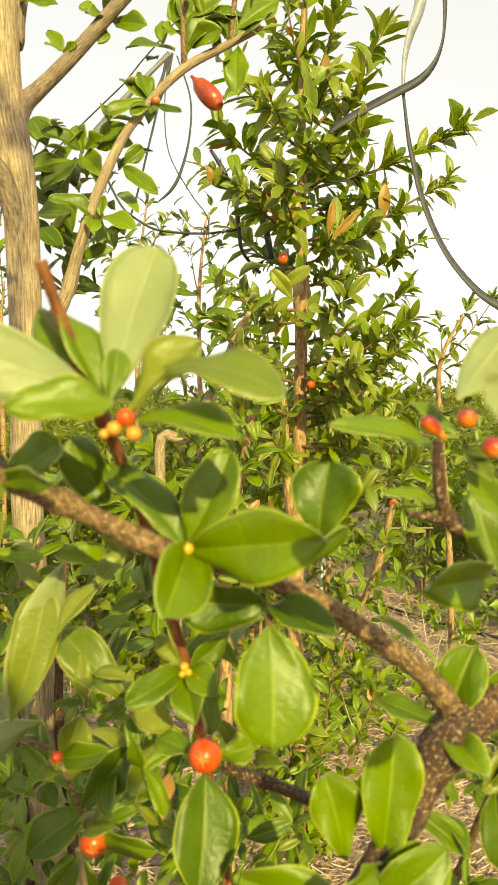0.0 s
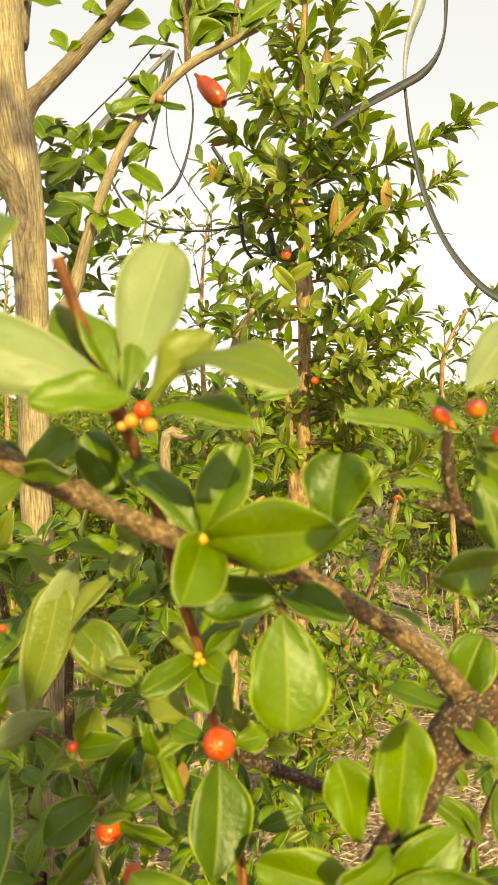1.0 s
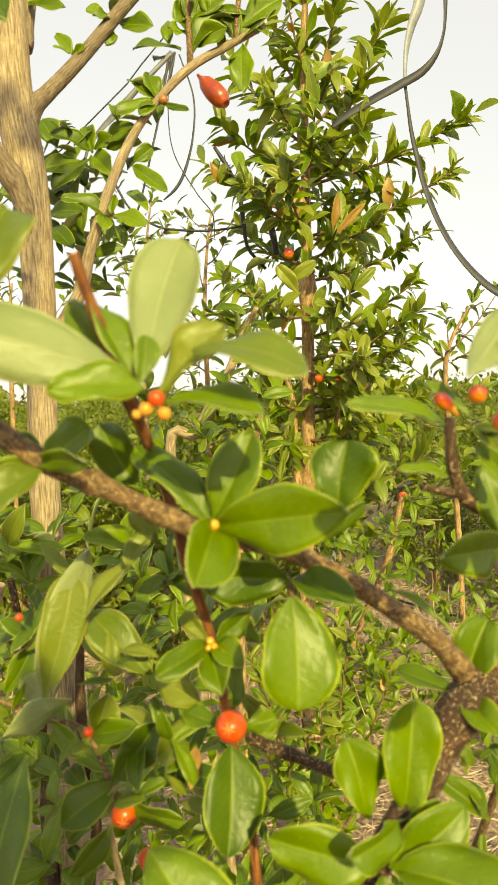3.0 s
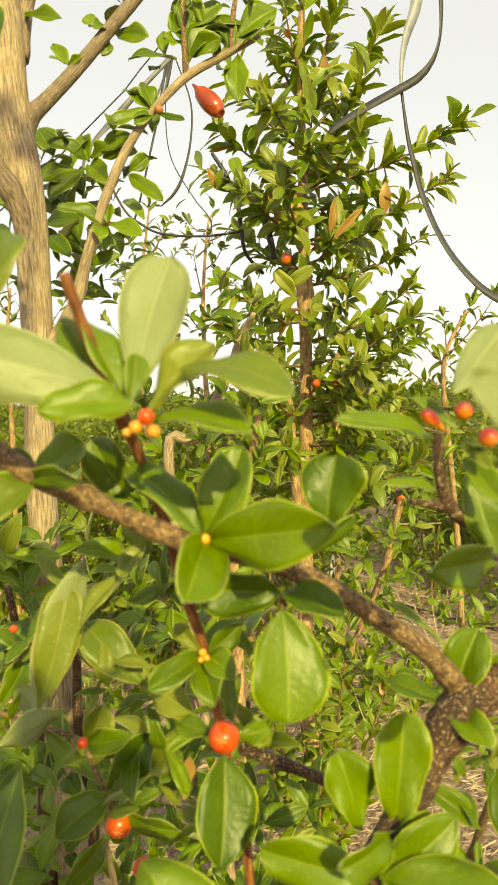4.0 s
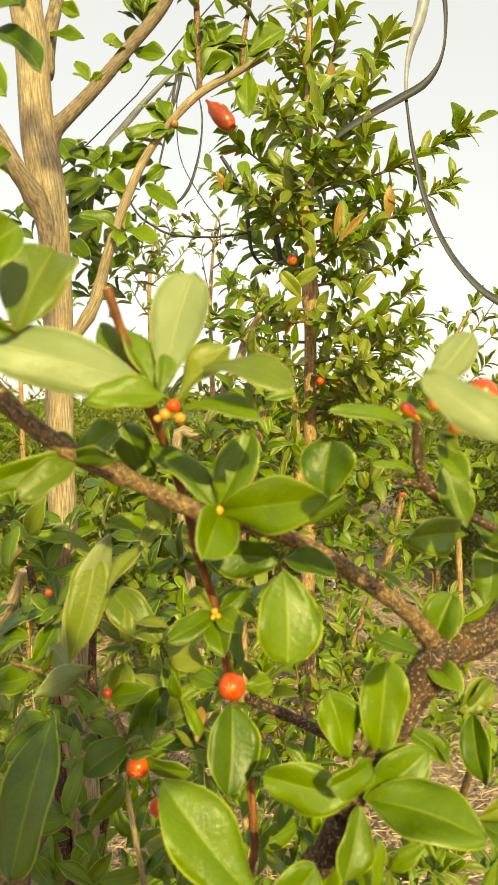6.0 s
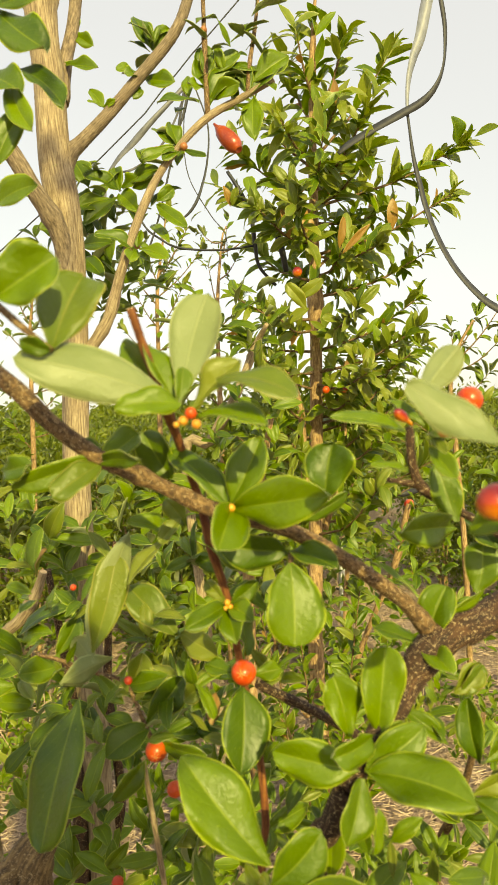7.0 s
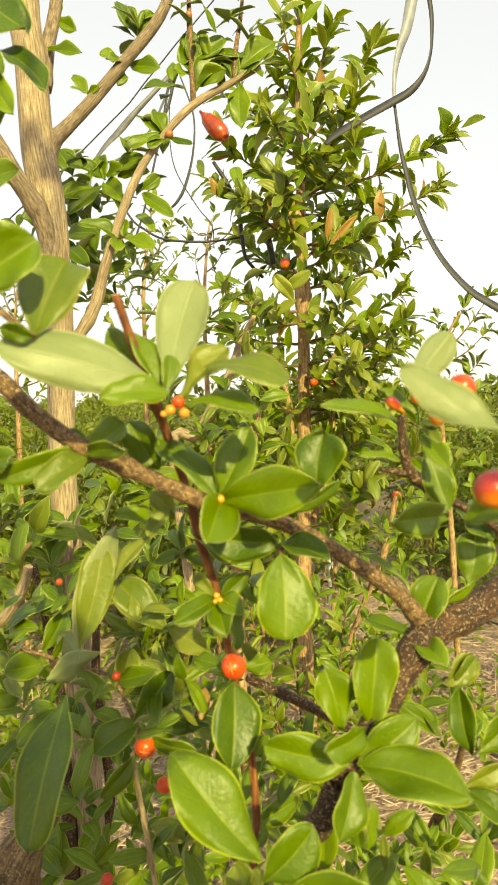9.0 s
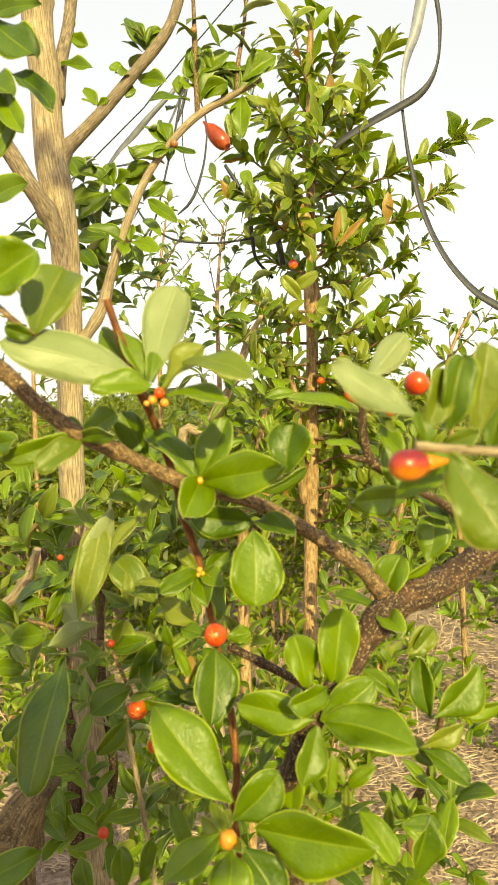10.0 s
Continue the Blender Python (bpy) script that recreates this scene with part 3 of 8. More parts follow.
leaf(near, (-0.1178, 0.27, 1.425), (-0.0870, 0.275, 1.4450), 0.0319, 10, 0.3, 0.3)
leaf(near, (-0.0312, 0.305, 1.368), (-0.1127, 0.275, 1.395), 0.0310, -10, 0.12, -0.3, -1)
leaf(near, (-0.0306, 0.302, 1.368), (-0.0635, 0.285, 1.367), 0.0174, 12, 0.2, 0.3)
leaf(near, (-0.0441, 0.33, 1.371), (-0.0740, 0.345, 1.4090), 0.0204, -30, 0.4, 0.3)
leaf(near, (-0.0371, 0.315, 1.37), (-0.0596, 0.33, 1.408), 0.0177, 30, 0.4, 0.4)
leaf(near, (-0.034, 0.305, 1.367), (-0.0310, 0.312, 1.3890), 0.0100, 25, 0.3, 0.2)
leaf(near, (-0.032, 0.31, 1.37), (-0.0200, 0.340, 1.4340), 0.0300, 10, 0.14, 0.1, -1, "G")
leaf(near, (-0.0250, 0.305, 1.3650), (0.0020, 0.308, 1.3910), 0.0190, -24, 0.4, 0.2, 1, "Y")
# drooping leaf: the paler young colour stands in for its sheen
leaf(near, (-0.0100, 0.296, 1.3790), (0.0330, 0.278, 1.3690), 0.0200, -22, 0.12, 1.1, 1, "Y")
leaf(near, (-0.0220, 0.305, 1.3610), (0.0170, 0.285, 1.3550), 0.0190, -30, 0.3, 0.4, 1, "g")
leaf(near, (-0.0899, 0.345, 1.338), (-0.1110, 0.352, 1.3460), 0.0138, 10, 0.2, 0.3)
leaf(near, (-0.0907, 0.345, 1.336), (-0.0690, 0.352, 1.3520), 0.0230, -15, 0.2, 0.3, 1, "G")
leaf(near, (-0.0911, 0.343, 1.336), (-0.0601, 0.32, 1.338), 0.0129, 40, 0.2, 0.3)
leaf(near, (-0.0916, 0.345, 1.34), (-0.1435, 0.33, 1.322), 0.0158, -35, 0.25, 0.4)
leaf(near, (-0.089, 0.345, 1.336), (-0.1138, 0.32, 1.317), 0.0188, 15, 0.2, 0.4, 1, "Y")
leaf(near, (-0.0519, 0.37, 1.321), (-0.0710, 0.375, 1.3530), 0.0233, -20, 0.2, 0.3)
leaf(near, (-0.0136, 0.354, 1.304), (-0.0540, 0.371, 1.3390), 0.0203, 30, 0.3, 0.6)
leaf(near, (-0.0129, 0.354, 1.305), (0.0070, 0.366, 1.3460), 0.0259, -15, 0.35, 0.35)
leaf(near, (-0.0109, 0.354, 1.303), (0.0479, 0.31, 1.315), 0.0298, 20, 0.25, 0.4)
leaf(near, (-0.0123, 0.354, 1.303), (-0.0156, 0.31, 1.285), 0.0259, -30, 0.3, 0.7)
leaf(near, (0.0468, 0.36, 1.306), (0.0530, 0.365, 1.3410), 0.0303, -10, 0.3, 0.3, 1, "G")
leaf(near, (0.0281, 0.365, 1.293), (0.0610, 0.372, 1.3090), 0.0104, 55, 0.3, 0.3)
leaf(near, (0.1111, 0.2, 1.345), (0.0750, 0.205, 1.3700), 0.0152, 6, 0.06, 0.45, -1, "G")
leaf(near, (0.1010, 0.330, 1.3670), (0.1280, 0.345, 1.3970), 0.0190, -10, 0.35, 0.3, -1, "Y")
leaf(near, (0.0978, 0.357, 1.347), (0.0507, 0.34, 1.358), 0.0142, 35, 0.3, 0.5)
leaf(near, (0.108, 0.357, 1.35), (0.0870, 0.360, 1.3670), 0.0116, 20, 0.3, 0.4)
leaf(near, (0.1274, 0.36, 1.29), (0.1170, 0.368, 1.3270), 0.0198, -15, 0.15, 0.2)
leaf(near, (0.1109, 0.357, 1.337), (0.1232, 0.34, 1.319), 0.0122, 10, 0.3, 0.3)
leaf(near, (0.1105, 0.355, 1.345), (0.1178, 0.34, 1.334), 0.0074, 0, 0.3, 0.3, 1, "y")
leaf(near, (0.1105, 0.355, 1.345), (0.1207, 0.34, 1.344), 0.0054, 0, 0.3, 0.3, 1, "y")
leaf(near, (0.1009, 0.36, 1.322), (0.0748, 0.35, 1.328), 0.0083, 40, 0.3, 0.3)
leaf(near, (0.1279, 0.37, 1.285), (0.0893, 0.34, 1.288), 0.0220, -25, 0.3, 0.6)
leaf(near, (0.1482, 0.4, 1.233), (0.1550, 0.410, 1.2670), 0.0262, -10, 0.2, 0.3, 1, "G")
leaf(near, (0.163, 0.4, 1.262), (0.1450, 0.415, 1.2830), 0.0185, 20, 0.3, 0.3)
leaf(near, (0.1138, 0.2, 1.338), (0.1250, 0.209, 1.3660), 0.0159, 5, 0.3, 0.2, 1, "Y")
leaf(near, (0.1253, 0.205, 1.338), (0.1330, 0.210, 1.3720), 0.0165, 0, 0.45, 0.3, 1, "G")
leaf(near, (0.1378, 0.215, 1.335), (0.1460, 0.220, 1.3780), 0.0206, 5, 0.35, 0.3, 1, "Y")
leaf(near, (0.1504, 0.235, 1.327), (0.1630, 0.237, 1.3690), 0.0222, -10, 0.3, 0.3)
leaf(near, (0.1239, 0.2, 1.328), (0.1449, 0.185, 1.292), 0.0316, -5, 0.15, 0.3, 1, "y")
leaf(near, (0.1161, 0.2, 1.332), (0.1120, 0.202, 1.3480), 0.0109, 0, 0.3, 0.3)
leaf(near, (0.1213, 0.205, 1.332), (0.1371, 0.2, 1.338), 0.0086, 20, 0.3, 0.4, 1, "y")
leaf(near, (0.1393, 0.23, 1.33), (0.1056, 0.24, 1.305), 0.0168, 20, 0.3, 0.4)
leaf(near, (0.0234, 0.352, 1.268), (0.0248, 0.335, 1.221), 0.0374, -4, 0.13, 0.3)
leaf(near, (0.0236, 0.37, 1.272), (0.0528, 0.345, 1.266), 0.0194, -25, 0.35, 0.6)
leaf(near, (0.0206, 0.375, 1.271), (-0.0219, 0.36, 1.279), 0.0255, -30, 0.25, 0.3)
leaf(near, (-0.0081, 0.4, 1.251), (-0.0400, 0.410, 1.2780), 0.0224, 20, 0.25, 0.3)
leaf(near, (0.1077, 0.395, 1.233), (0.0770, 0.402, 1.2560), 0.0089, 50, 0.3, 0.4)
leaf(near, (0.1137, 0.4, 1.203), (0.1300, 0.410, 1.2370), 0.0247, -25, 0.45, 0.3, 1, "G")
leaf(near, (0.1228, 0.4, 1.218), (0.1550, 0.405, 1.2370), 0.0106, 50, 0.2, 0.4)
leaf(near, (0.1112, 0.4, 1.198), (0.0790, 0.415, 1.2060), 0.0155, 25, 0.3, 0.5)
leaf(near, (0.1146, 0.4, 1.197), (0.1245, 0.37, 1.19), 0.0163, 20, 0.4, 0.8)
leaf(near, (0.0749, 0.365, 1.152), (0.0830, 0.377, 1.2070), 0.0294, -10, 0.35, 0.3, 1, "G")
leaf(near, (0.0561, 0.365, 1.152), (0.0480, 0.372, 1.1890), 0.0235, 10, 0.3, 0.3, 1, "G")
leaf(near, (0.0621, 0.351, 1.137), (0.0080, 0.361, 1.1440), 0.0285, -12, 0.25, 0.4)
leaf(near, (0.0708, 0.355, 1.158), (0.0452, 0.33, 1.156), 0.0206, -20, 0.3, 0.8)
leaf(near, (0.0655, 0.351, 1.136), (0.1040, 0.361, 1.1610), 0.0258, -15, 0.25, 0.4)
leaf(near, (0.0676, 0.351, 1.136), (0.1258, 0.32, 1.134), 0.0366, -22, 0.25, 0.35)
leaf(near, (0.0744, 0.36, 1.155), (0.0930, 0.365, 1.1600), 0.0103, 0, 0.4, 0.8)
leaf(near, (0.0626, 0.35, 1.133), (0.0518, 0.33, 1.102), 0.0245, -20, 0.25, 0.3)
leaf(near, (0.0687, 0.345, 1.088), (0.0720, 0.350, 1.1150), 0.0139, 30, 0.4, 0.3)
leaf(near, (0.0653, 0.345, 1.089), (0.0600, 0.347, 1.1150), 0.0113, -30, 0.4, 0.3)
leaf(near, (0.0056, 0.326, 1.08), (0.0370, 0.334, 1.1090), 0.0295, 10, 0.25, 0.3)
leaf(near, (0.02, 0.33, 1.073), (0.0972, 0.3, 1.081), 0.0391, 12, 0.25, 0.3)
leaf(near, (0.0885, 0.34, 1.081), (0.1107, 0.32, 1.058), 0.0181, -20, 0.35, 0.5)
leaf(near, (0.1251, 0.36, 1.02), (0.1390, 0.365, 1.0620), 0.0222, 20, 0.5, 0.3)
leaf(near, (0.0418, 0.37, 1.054), (0.0420, 0.375, 1.1010), 0.0196, -20, 0.25, 0.3)
leaf(near, (0.1351, 0.4, 1.163), (0.1530, 0.408, 1.1810), 0.0173, 10, 0.3, 0.3, 1, "y")
leaf(near, (0.149, 0.41, 1.11), (0.1440, 0.420, 1.1540), 0.0194, -30, 0.45, 0.3)
leaf(near, (0.1499, 0.41, 1.111), (0.1900, 0.425, 1.1450), 0.0301, 20, 0.4, 0.4)
leaf(near, (0.131, 0.4, 1.165), (0.1520, 0.410, 1.1820), 0.0190, 10, 0.3, 0.3, 1, "y")
leaf(near, (0.1414, 0.41, 1.088), (0.1760, 0.415, 1.1040), 0.0171, 20, 0.3, 0.5, 1, "y")
leaf(near, (0.1413, 0.41, 1.087), (0.173, 0.39, 1.07), 0.0203, -20, 0.3, 0.4)
leaf(near, (0.1607, 0.42, 1.111), (0.2160, 0.430, 1.1150), 0.0164, 30, 0.3, 0.3)
leaf(near, (0.126, 0.4, 1.129), (0.0990, 0.405, 1.1500), 0.0125, 20, 0.3, 0.5)
leaf(near, (-0.1368, 0.44, 1.18), (-0.1200, 0.460, 1.2530), 0.0304, 0, 0.2, 0.2, 1, "Y")
leaf(near, (-0.1404, 0.45, 1.177), (-0.1080, 0.460, 1.2710), 0.0275, 20, 0.1, 0.2, -1)
leaf(near, (-0.0719, 0.46, 1.186), (-0.1160, 0.475, 1.2240), 0.0295, 10, 0.2, 0.3, 1, "y")
leaf(near, (-0.0725, 0.44, 1.268), (-0.1032, 0.43, 1.235), 0.0140, 40, 0.3, 0.4, 1, "y")
leaf(near, (-0.0713, 0.44, 1.275), (-0.098, 0.42, 1.286), 0.0163, 25, 0.35, 0.5)
leaf(near, (-0.0563, 0.43, 1.28), (-0.0720, 0.435, 1.3000), 0.0162, -15, 0.3, 0.3, 1, "y")
leaf(near, (-0.0593, 0.43, 1.286), (-0.074, 0.42, 1.269), 0.0121, 30, 0.3, 0.5, 1, "y")
leaf(near, (-0.0247, 0.405, 1.227), (-0.0501, 0.38, 1.218), 0.0150, 20, 0.35, 0.6)
leaf(near, (-0.0247, 0.405, 1.228), (-0.0400, 0.413, 1.2420), 0.0107, -20, 0.4, 0.6, 1, "y")
leaf(near, (-0.0224, 0.405, 1.226), (-0.0036, 0.385, 1.221), 0.0151, -15, 0.3, 0.6)
leaf(near, (-0.0237, 0.405, 1.224), (-0.0157, 0.385, 1.206), 0.0182, 10, 0.4, 0.6)
leaf(near, (-0.0215, 0.405, 1.228), (-0.0020, 0.413, 1.2420), 0.0152, 20, 0.2, 0.3)
leaf(near, (-0.0196, 0.415, 1.223), (-0.0118, 0.41, 1.188), 0.0197, -40, 0.2, 0.3)
leaf(near, (-0.07, 0.46, 1.188), (-0.0373, 0.44, 1.177), 0.0213, 0, 0.12, 0.3, 1, "y")
leaf(near, (-0.0245, 0.43, 1.168), (-0.0470, 0.440, 1.1710), 0.0152, 20, 0.2, 0.4)
leaf(near, (-0.0086, 0.43, 1.166), (0.0110, 0.435, 1.1690), 0.0146, -10, 0.3, 0.4)
leaf(near, (-0.0161, 0.418, 1.162), (-0.0173, 0.39, 1.113), 0.0363, -12, 0.25, 0.2)
leaf(near, (-0.1448, 0.43, 1.149), (-0.1594, 0.38, 1.06), 0.0581, 32, 0.1, 0.3)
leaf(near, (-0.1298, 0.47, 1.166), (-0.1641, 0.44, 1.155), 0.0198, -30, 0.15, 0.3, -1)
leaf(near, (-0.1435, 0.46, 1.164), (-0.1600, 0.465, 1.1840), 0.0215, -10, 0.2, 0.3, -1)
leaf(near, (-0.1903, 0.5, 1.157), (-0.1720, 0.510, 1.1880), 0.0193, 20, 0.3, 0.4)
leaf(near, (-0.1838, 0.49, 1.151), (-0.2065, 0.46, 1.155), 0.0224, 15, 0.2, 0.3)
leaf(near, (-0.21, 0.6, 1.188), (-0.2225, 0.58, 1.164), 0.0306, 0, 0.2, 0.3, 1, "G")
leaf(near, (-0.1137, 0.465, 1.145), (-0.1050, 0.473, 1.1680), 0.0208, 15, 0.5, 0.5, 1, "y")
leaf(near, (-0.1156, 0.465, 1.144), (-0.0774, 0.445, 1.16), 0.0164, -20, 0.3, 0.4)
leaf(near, (-0.1011, 0.46, 1.115), (-0.0720, 0.470, 1.1490), 0.0256, 10, 0.25, 0.3)
leaf(near, (-0.0986, 0.46, 1.111), (-0.1301, 0.44, 1.096), 0.0264, 20, 0.25, 0.6)
leaf(near, (-0.105, 0.465, 1.082), (-0.1299, 0.45, 1.056), 0.0190, -20, 0.4, 0.5)
leaf(near, (-0.0891, 0.46, 1.099), (-0.0505, 0.45, 1.094), 0.0172, 30, 0.2, 0.4)
leaf(near, (-0.047, 0.44, 1.155), (-0.0617, 0.42, 1.151), 0.0163, 10, 0.4, 0.6, 1, "y")
leaf(near, (-0.0479, 0.44, 1.153), (-0.0554, 0.42, 1.143), 0.0123, -20, 0.3, 0.5)
leaf(near, (-0.1438, 0.47, 1.151), (-0.1187, 0.46, 1.13), 0.0132, 25, 0.2, 0.3)
leaf(near, (0.0049, 0.33, 1.09), (-0.0490, 0.345, 1.1490), 0.0396, 20, 0.24, 0.3)
leaf(near, (0.0049, 0.326, 1.071), (-0.0100, 0.334, 1.0880), 0.0098, 0, 0.4, 0.4, 1, "y")
leaf(near, (-0.0016, 0.326, 1.069), (-0.0170, 0.334, 1.0780), 0.0091, -20, 0.4, 0.5, 1, "y")
leaf(near, (0.0009, 0.326, 1.074), (0.0020, 0.332, 1.0850), 0.0078, 0, 0.4, 0.5, 1, "y")
leaf(near, (0.0062, 0.326, 1.067), (0.0137, 0.31, 1.07), 0.0070, 0, 0.4, 0.3, 1, "y")
leaf(near, (-0.0023, 0.326, 1.072), (-0.0351, 0.3, 1.057), 0.0229, 25, 0.3, 0.4)
leaf(near, (0.0042, 0.326, 1.062), (0.0023, 0.3, 1.04), 0.0299, -10, 0.25, 0.3)
leaf(near, (0.0106, 0.335, 1.056), (0.0368, 0.32, 1.022), 0.0288, -10, 0.25, 0.3)
leaf(near, (-0.0931, 0.4, 0.975), (-0.0970, 0.405, 1.0050), 0.0192, 10, 0.25, 0.3)
leaf(near, (-0.0801, 0.4, 0.9782), (-0.0720, 0.405, 1.0120), 0.0151, 20, 0.25, 0.3)
leaf(near, (-0.1699, 0.42, 0.9883), (-0.2092, 0.4, 0.9755), 0.0267, 10, 0.25, 0.3)
leaf(near, (-0.1415, 0.45, 0.9259), (-0.1510, 0.455, 0.9600), 0.0185, -20, 0.25, 0.3)
leaf(near, (-0.0594, 0.42, 1.034), (-0.0447, 0.41, 1.003), 0.0174, -30, 0.3, 0.4)
leaf(near, (-0.2116, 0.5, 1.711), (-0.1658, 0.48, 1.667), 0.0370, 10, 0.2, 0.3)
leaf(near, (-0.1982, 0.5, 1.664), (-0.1519, 0.48, 1.619), 0.0230, -20, 0.25, 0.5)
leaf(near, (-0.2043, 0.5, 1.65), (-0.1796, 0.48, 1.602), 0.0220, 20, 0.3, 0.4)
leaf(near, (-0.2183, 0.5, 1.716), (-0.1574, 0.48, 1.71), 0.0190, 15, 0.2, 0.3)
leaf(near, (-0.2241, 0.5, 1.662), (-0.1882, 0.48, 1.635), 0.0300, 0, 0.3, 0.3)
leaf(near, (-0.2234, 0.5, 1.581), (-0.1980, 0.510, 1.6350), 0.0250, 10, 0.3, 0.3)
leaf(near, (-0.2153, 0.48, 1.543), (-0.1693, 0.46, 1.551), 0.0242, 10, 0.2, 0.4)
leaf(near, (-0.149, 0.33, 1.333), (-0.1265, 0.32, 1.337), 0.0159, 15, 0.3, 0.4)
fruit(near, (-0.0304, 0.302, 1.359), 0.0027, (-0.2, -1, 0.3), "", FRUIT_BUD, star=False, name="bud")
fruit(near, (-0.026, 0.302, 1.363), 0.0033, (-0.2, -1, 0.3), "", FRUIT, star=False, name="bud")
fruit(near, (-0.0232, 0.302, 1.357), 0.0027, (-0.2, -1, 0.3), "", FRUIT_BUD, star=False, name="bud")
fruit(near, (-0.0342, 0.302, 1.357), 0.0018, (-0.2, -1, 0.3), "", FRUIT_BUD, star=False, name="bud")
fruit(near, (-0.0115, 0.348, 1.304), 0.0027, (0, -1, 0.2), "", FRUIT_BUD, star=False, name="bud")
fruit(near, (-0.0232, 0.4, 1.23), 0.0023, (0, -1, 0.2), "", FRUIT_BUD, star=False, name="bud")
fruit(near, (-0.021, 0.4, 1.227), 0.0019, (0, -1, 0.2), "", FRUIT_BUD, star=False, name="bud")
fruit(near, (-0.0242, 0.4, 1.226), 0.0019, (0, -1, 0.2), "", FRUIT_BUD, star=False, name="bud")
fruit(near, (-0.0758, 0.44, 1.27), 0.0033, (0, -1, 0.2), "", FRUIT, star=False, name="bud")
fruit(near, (-0.1089, 0.44, 1.158), 0.0033, (0, -1, 0.2), "", FRUIT, star=False, name="bud")
fruit(near, (-0.1493, 0.44, 1.232), 0.0025, (0, -1, 0.2), "", FRUIT, star=False, name="bud")
fruit(near, (-0.0153, 0.415, 1.174), 0.0091, (-0.1, -1, 0.25), "ripe orange-red round fruit")
fruit(near, (-0.0941, 0.46, 1.092), 0.0089, (0.15, -1, -0.1), "ripe orange-red round fruit")
fruit(near, (-0.0824, 0.47, 1.054), 0.0067, (0.2, -0.3, -1), "small orange-red fruit in the shade", FRUIT, star=False)
fruit(near, (-0.1448, 0.5, 0.9511), 0.0052, (0, -0.3, -1), "small red fruit", FRUIT, star=False)
fruit(near, (0.0024, 0.324, 1.069), 0.0061, (0, -1, 0.4), "young orange bud among yellow leaflets", FRUIT_BUD)
fruit(near, (0.1036, 0.325, 1.36), 0.0038, (0, -0.8, 0.5), "", FRUIT_RED, name="bud")
fruit(near, (0.1151, 0.33, 1.348), 0.0042, (0.3, -1, -0.2), "", FRUIT_RED, name="bud")
long_fruit(near, (0.0983, 0.335, 1.351), (0.087, 0.325, 1.36), 0.0031, "small reddish elongated bud", FRUIT_RED, NECK)
long_fruit(near, (0.1238, 0.2, 1.326), (0.0978, 0.19, 1.325), 0.0069, "ripening fruit, dark red above and orange below", FRUIT_RED, NECK)
fruit(near, (0.1364, 0.36, 1.365), 0.0081, (-0.4, -0.5, 0.8), "dark red round fruit", FRUIT, star=False)
long_fruit(near, (0.1836, 0.36, 1.278), (0.1576, 0.35, 1.284), 0.0064, "dark red fruit in the shade", FRUIT_RED, FRUIT_RED)

spare = []
rosette(spare, RND, (-0.0609, 0.5, 1.234), (-0.35, -0.77, 1), 5, 0.05)
rosette(spare, RND, (-0.0053, 0.46, 1.232), (-0.23, -0.17, 1), 5, 0.05)
rosette(spare, RND, (-0.1506, 0.62, 1.148), (-0.42, -0.26, 1), 5, 0.05)
rosette(spare, RND, (-0.0868, 0.6, 1.042), (-0.35, -0.69, 1), 5, 0.05)
rosette(spare, RND, (0.0017, 0.5, 1.011), (0.75, -0.73, 1), 5, 0.05)
rosette(spare, RND, (0.0323, 0.62, 1.001), (-0.38, -0.5, 1), 5, 0.05)
rosette(spare, RND, (-0.2552, 0.58, 1.141), (-0.25, -0.8, 1), 5, 0.05)
rosette(spare, RND, (-0.2214, 0.6, 1.056), (-0.12, -0.98, 1), 5, 0.05)
rosette(spare, RND, (-0.2446, 0.55, 1.096), (-0.25, -0.7, 1), 5, 0.05)
rosette(spare, RND, (-0.2041, 0.65, 1.013), (0.28, -0.14, 1), 5, 0.05)
rosette(spare, RND, (0.1865, 0.52, 0.9733), (-0.12, -0.54, 1), 5, 0.05)
rosette(spare, RND, (0.1833, 0.47, 1.245), (0.28, -0.61, 1), 5, 0.05)
rosette(spare, RND, (-0.0824, 0.55, 0.963), (-0.35, -0.83, 1), 5, 0.05)
rosette(spare, RND, (-0.1801, 0.75, 0.8298), (0, -0.83, 1), 5, 0.05)
rosette(spare, RND, (-0.3055, 0.7, 1.187), (-0.25, -1, 1), 5, 0.05)
rosette(spare, RND, (-0.1997, 0.54, 1.01), (-1.4, -0.027, 1), 6, 0.045)
rosette(spare, RND, (-0.0934, 0.5, 1.12), (-1.8, -0.36, 1), 6, 0.05)
rosette(spare, RND, (-0.2217, 0.62, 1.032), (-0.95, -0.29, 1), 6, 0.042)
rosette(spare, RND, (-0.0641, 0.58, 1), (-1.9, -0.13, 1), 6, 0.035)
rosette(spare, RND, (-0.1137, 0.56, 0.9326), (-1.8, -0.29, 1), 6, 0.048)
rosette(spare, RND, (-0.1033, 0.59, 1.081), (-0.57, -0.36, 1), 6, 0.045)
rosette(spare, RND, (-0.2007, 0.6, 1.085), (-1.9, -0.39, 1), 6, 0.042)
rosette(spare, RND, (-0.0997, 0.59, 0.9091), (-0.88, -0.31, 1), 6, 0.052)
rosette(spare, RND, (-0.1160, 0.445, 1.1510), (-0.5, -0.6, 1), 4, 0.030, 1.0, 0.45)
rosette(spare, RND, (-0.1670, 0.460, 1.1580), (0.4, -0.6, 1), 4, 0.032, 1.0, 0.45)
rosette(spare, RND, (-0.1400, 0.455, 1.1050), (-0.1, -0.6, 1), 4, 0.030, 1.0, 0.45)
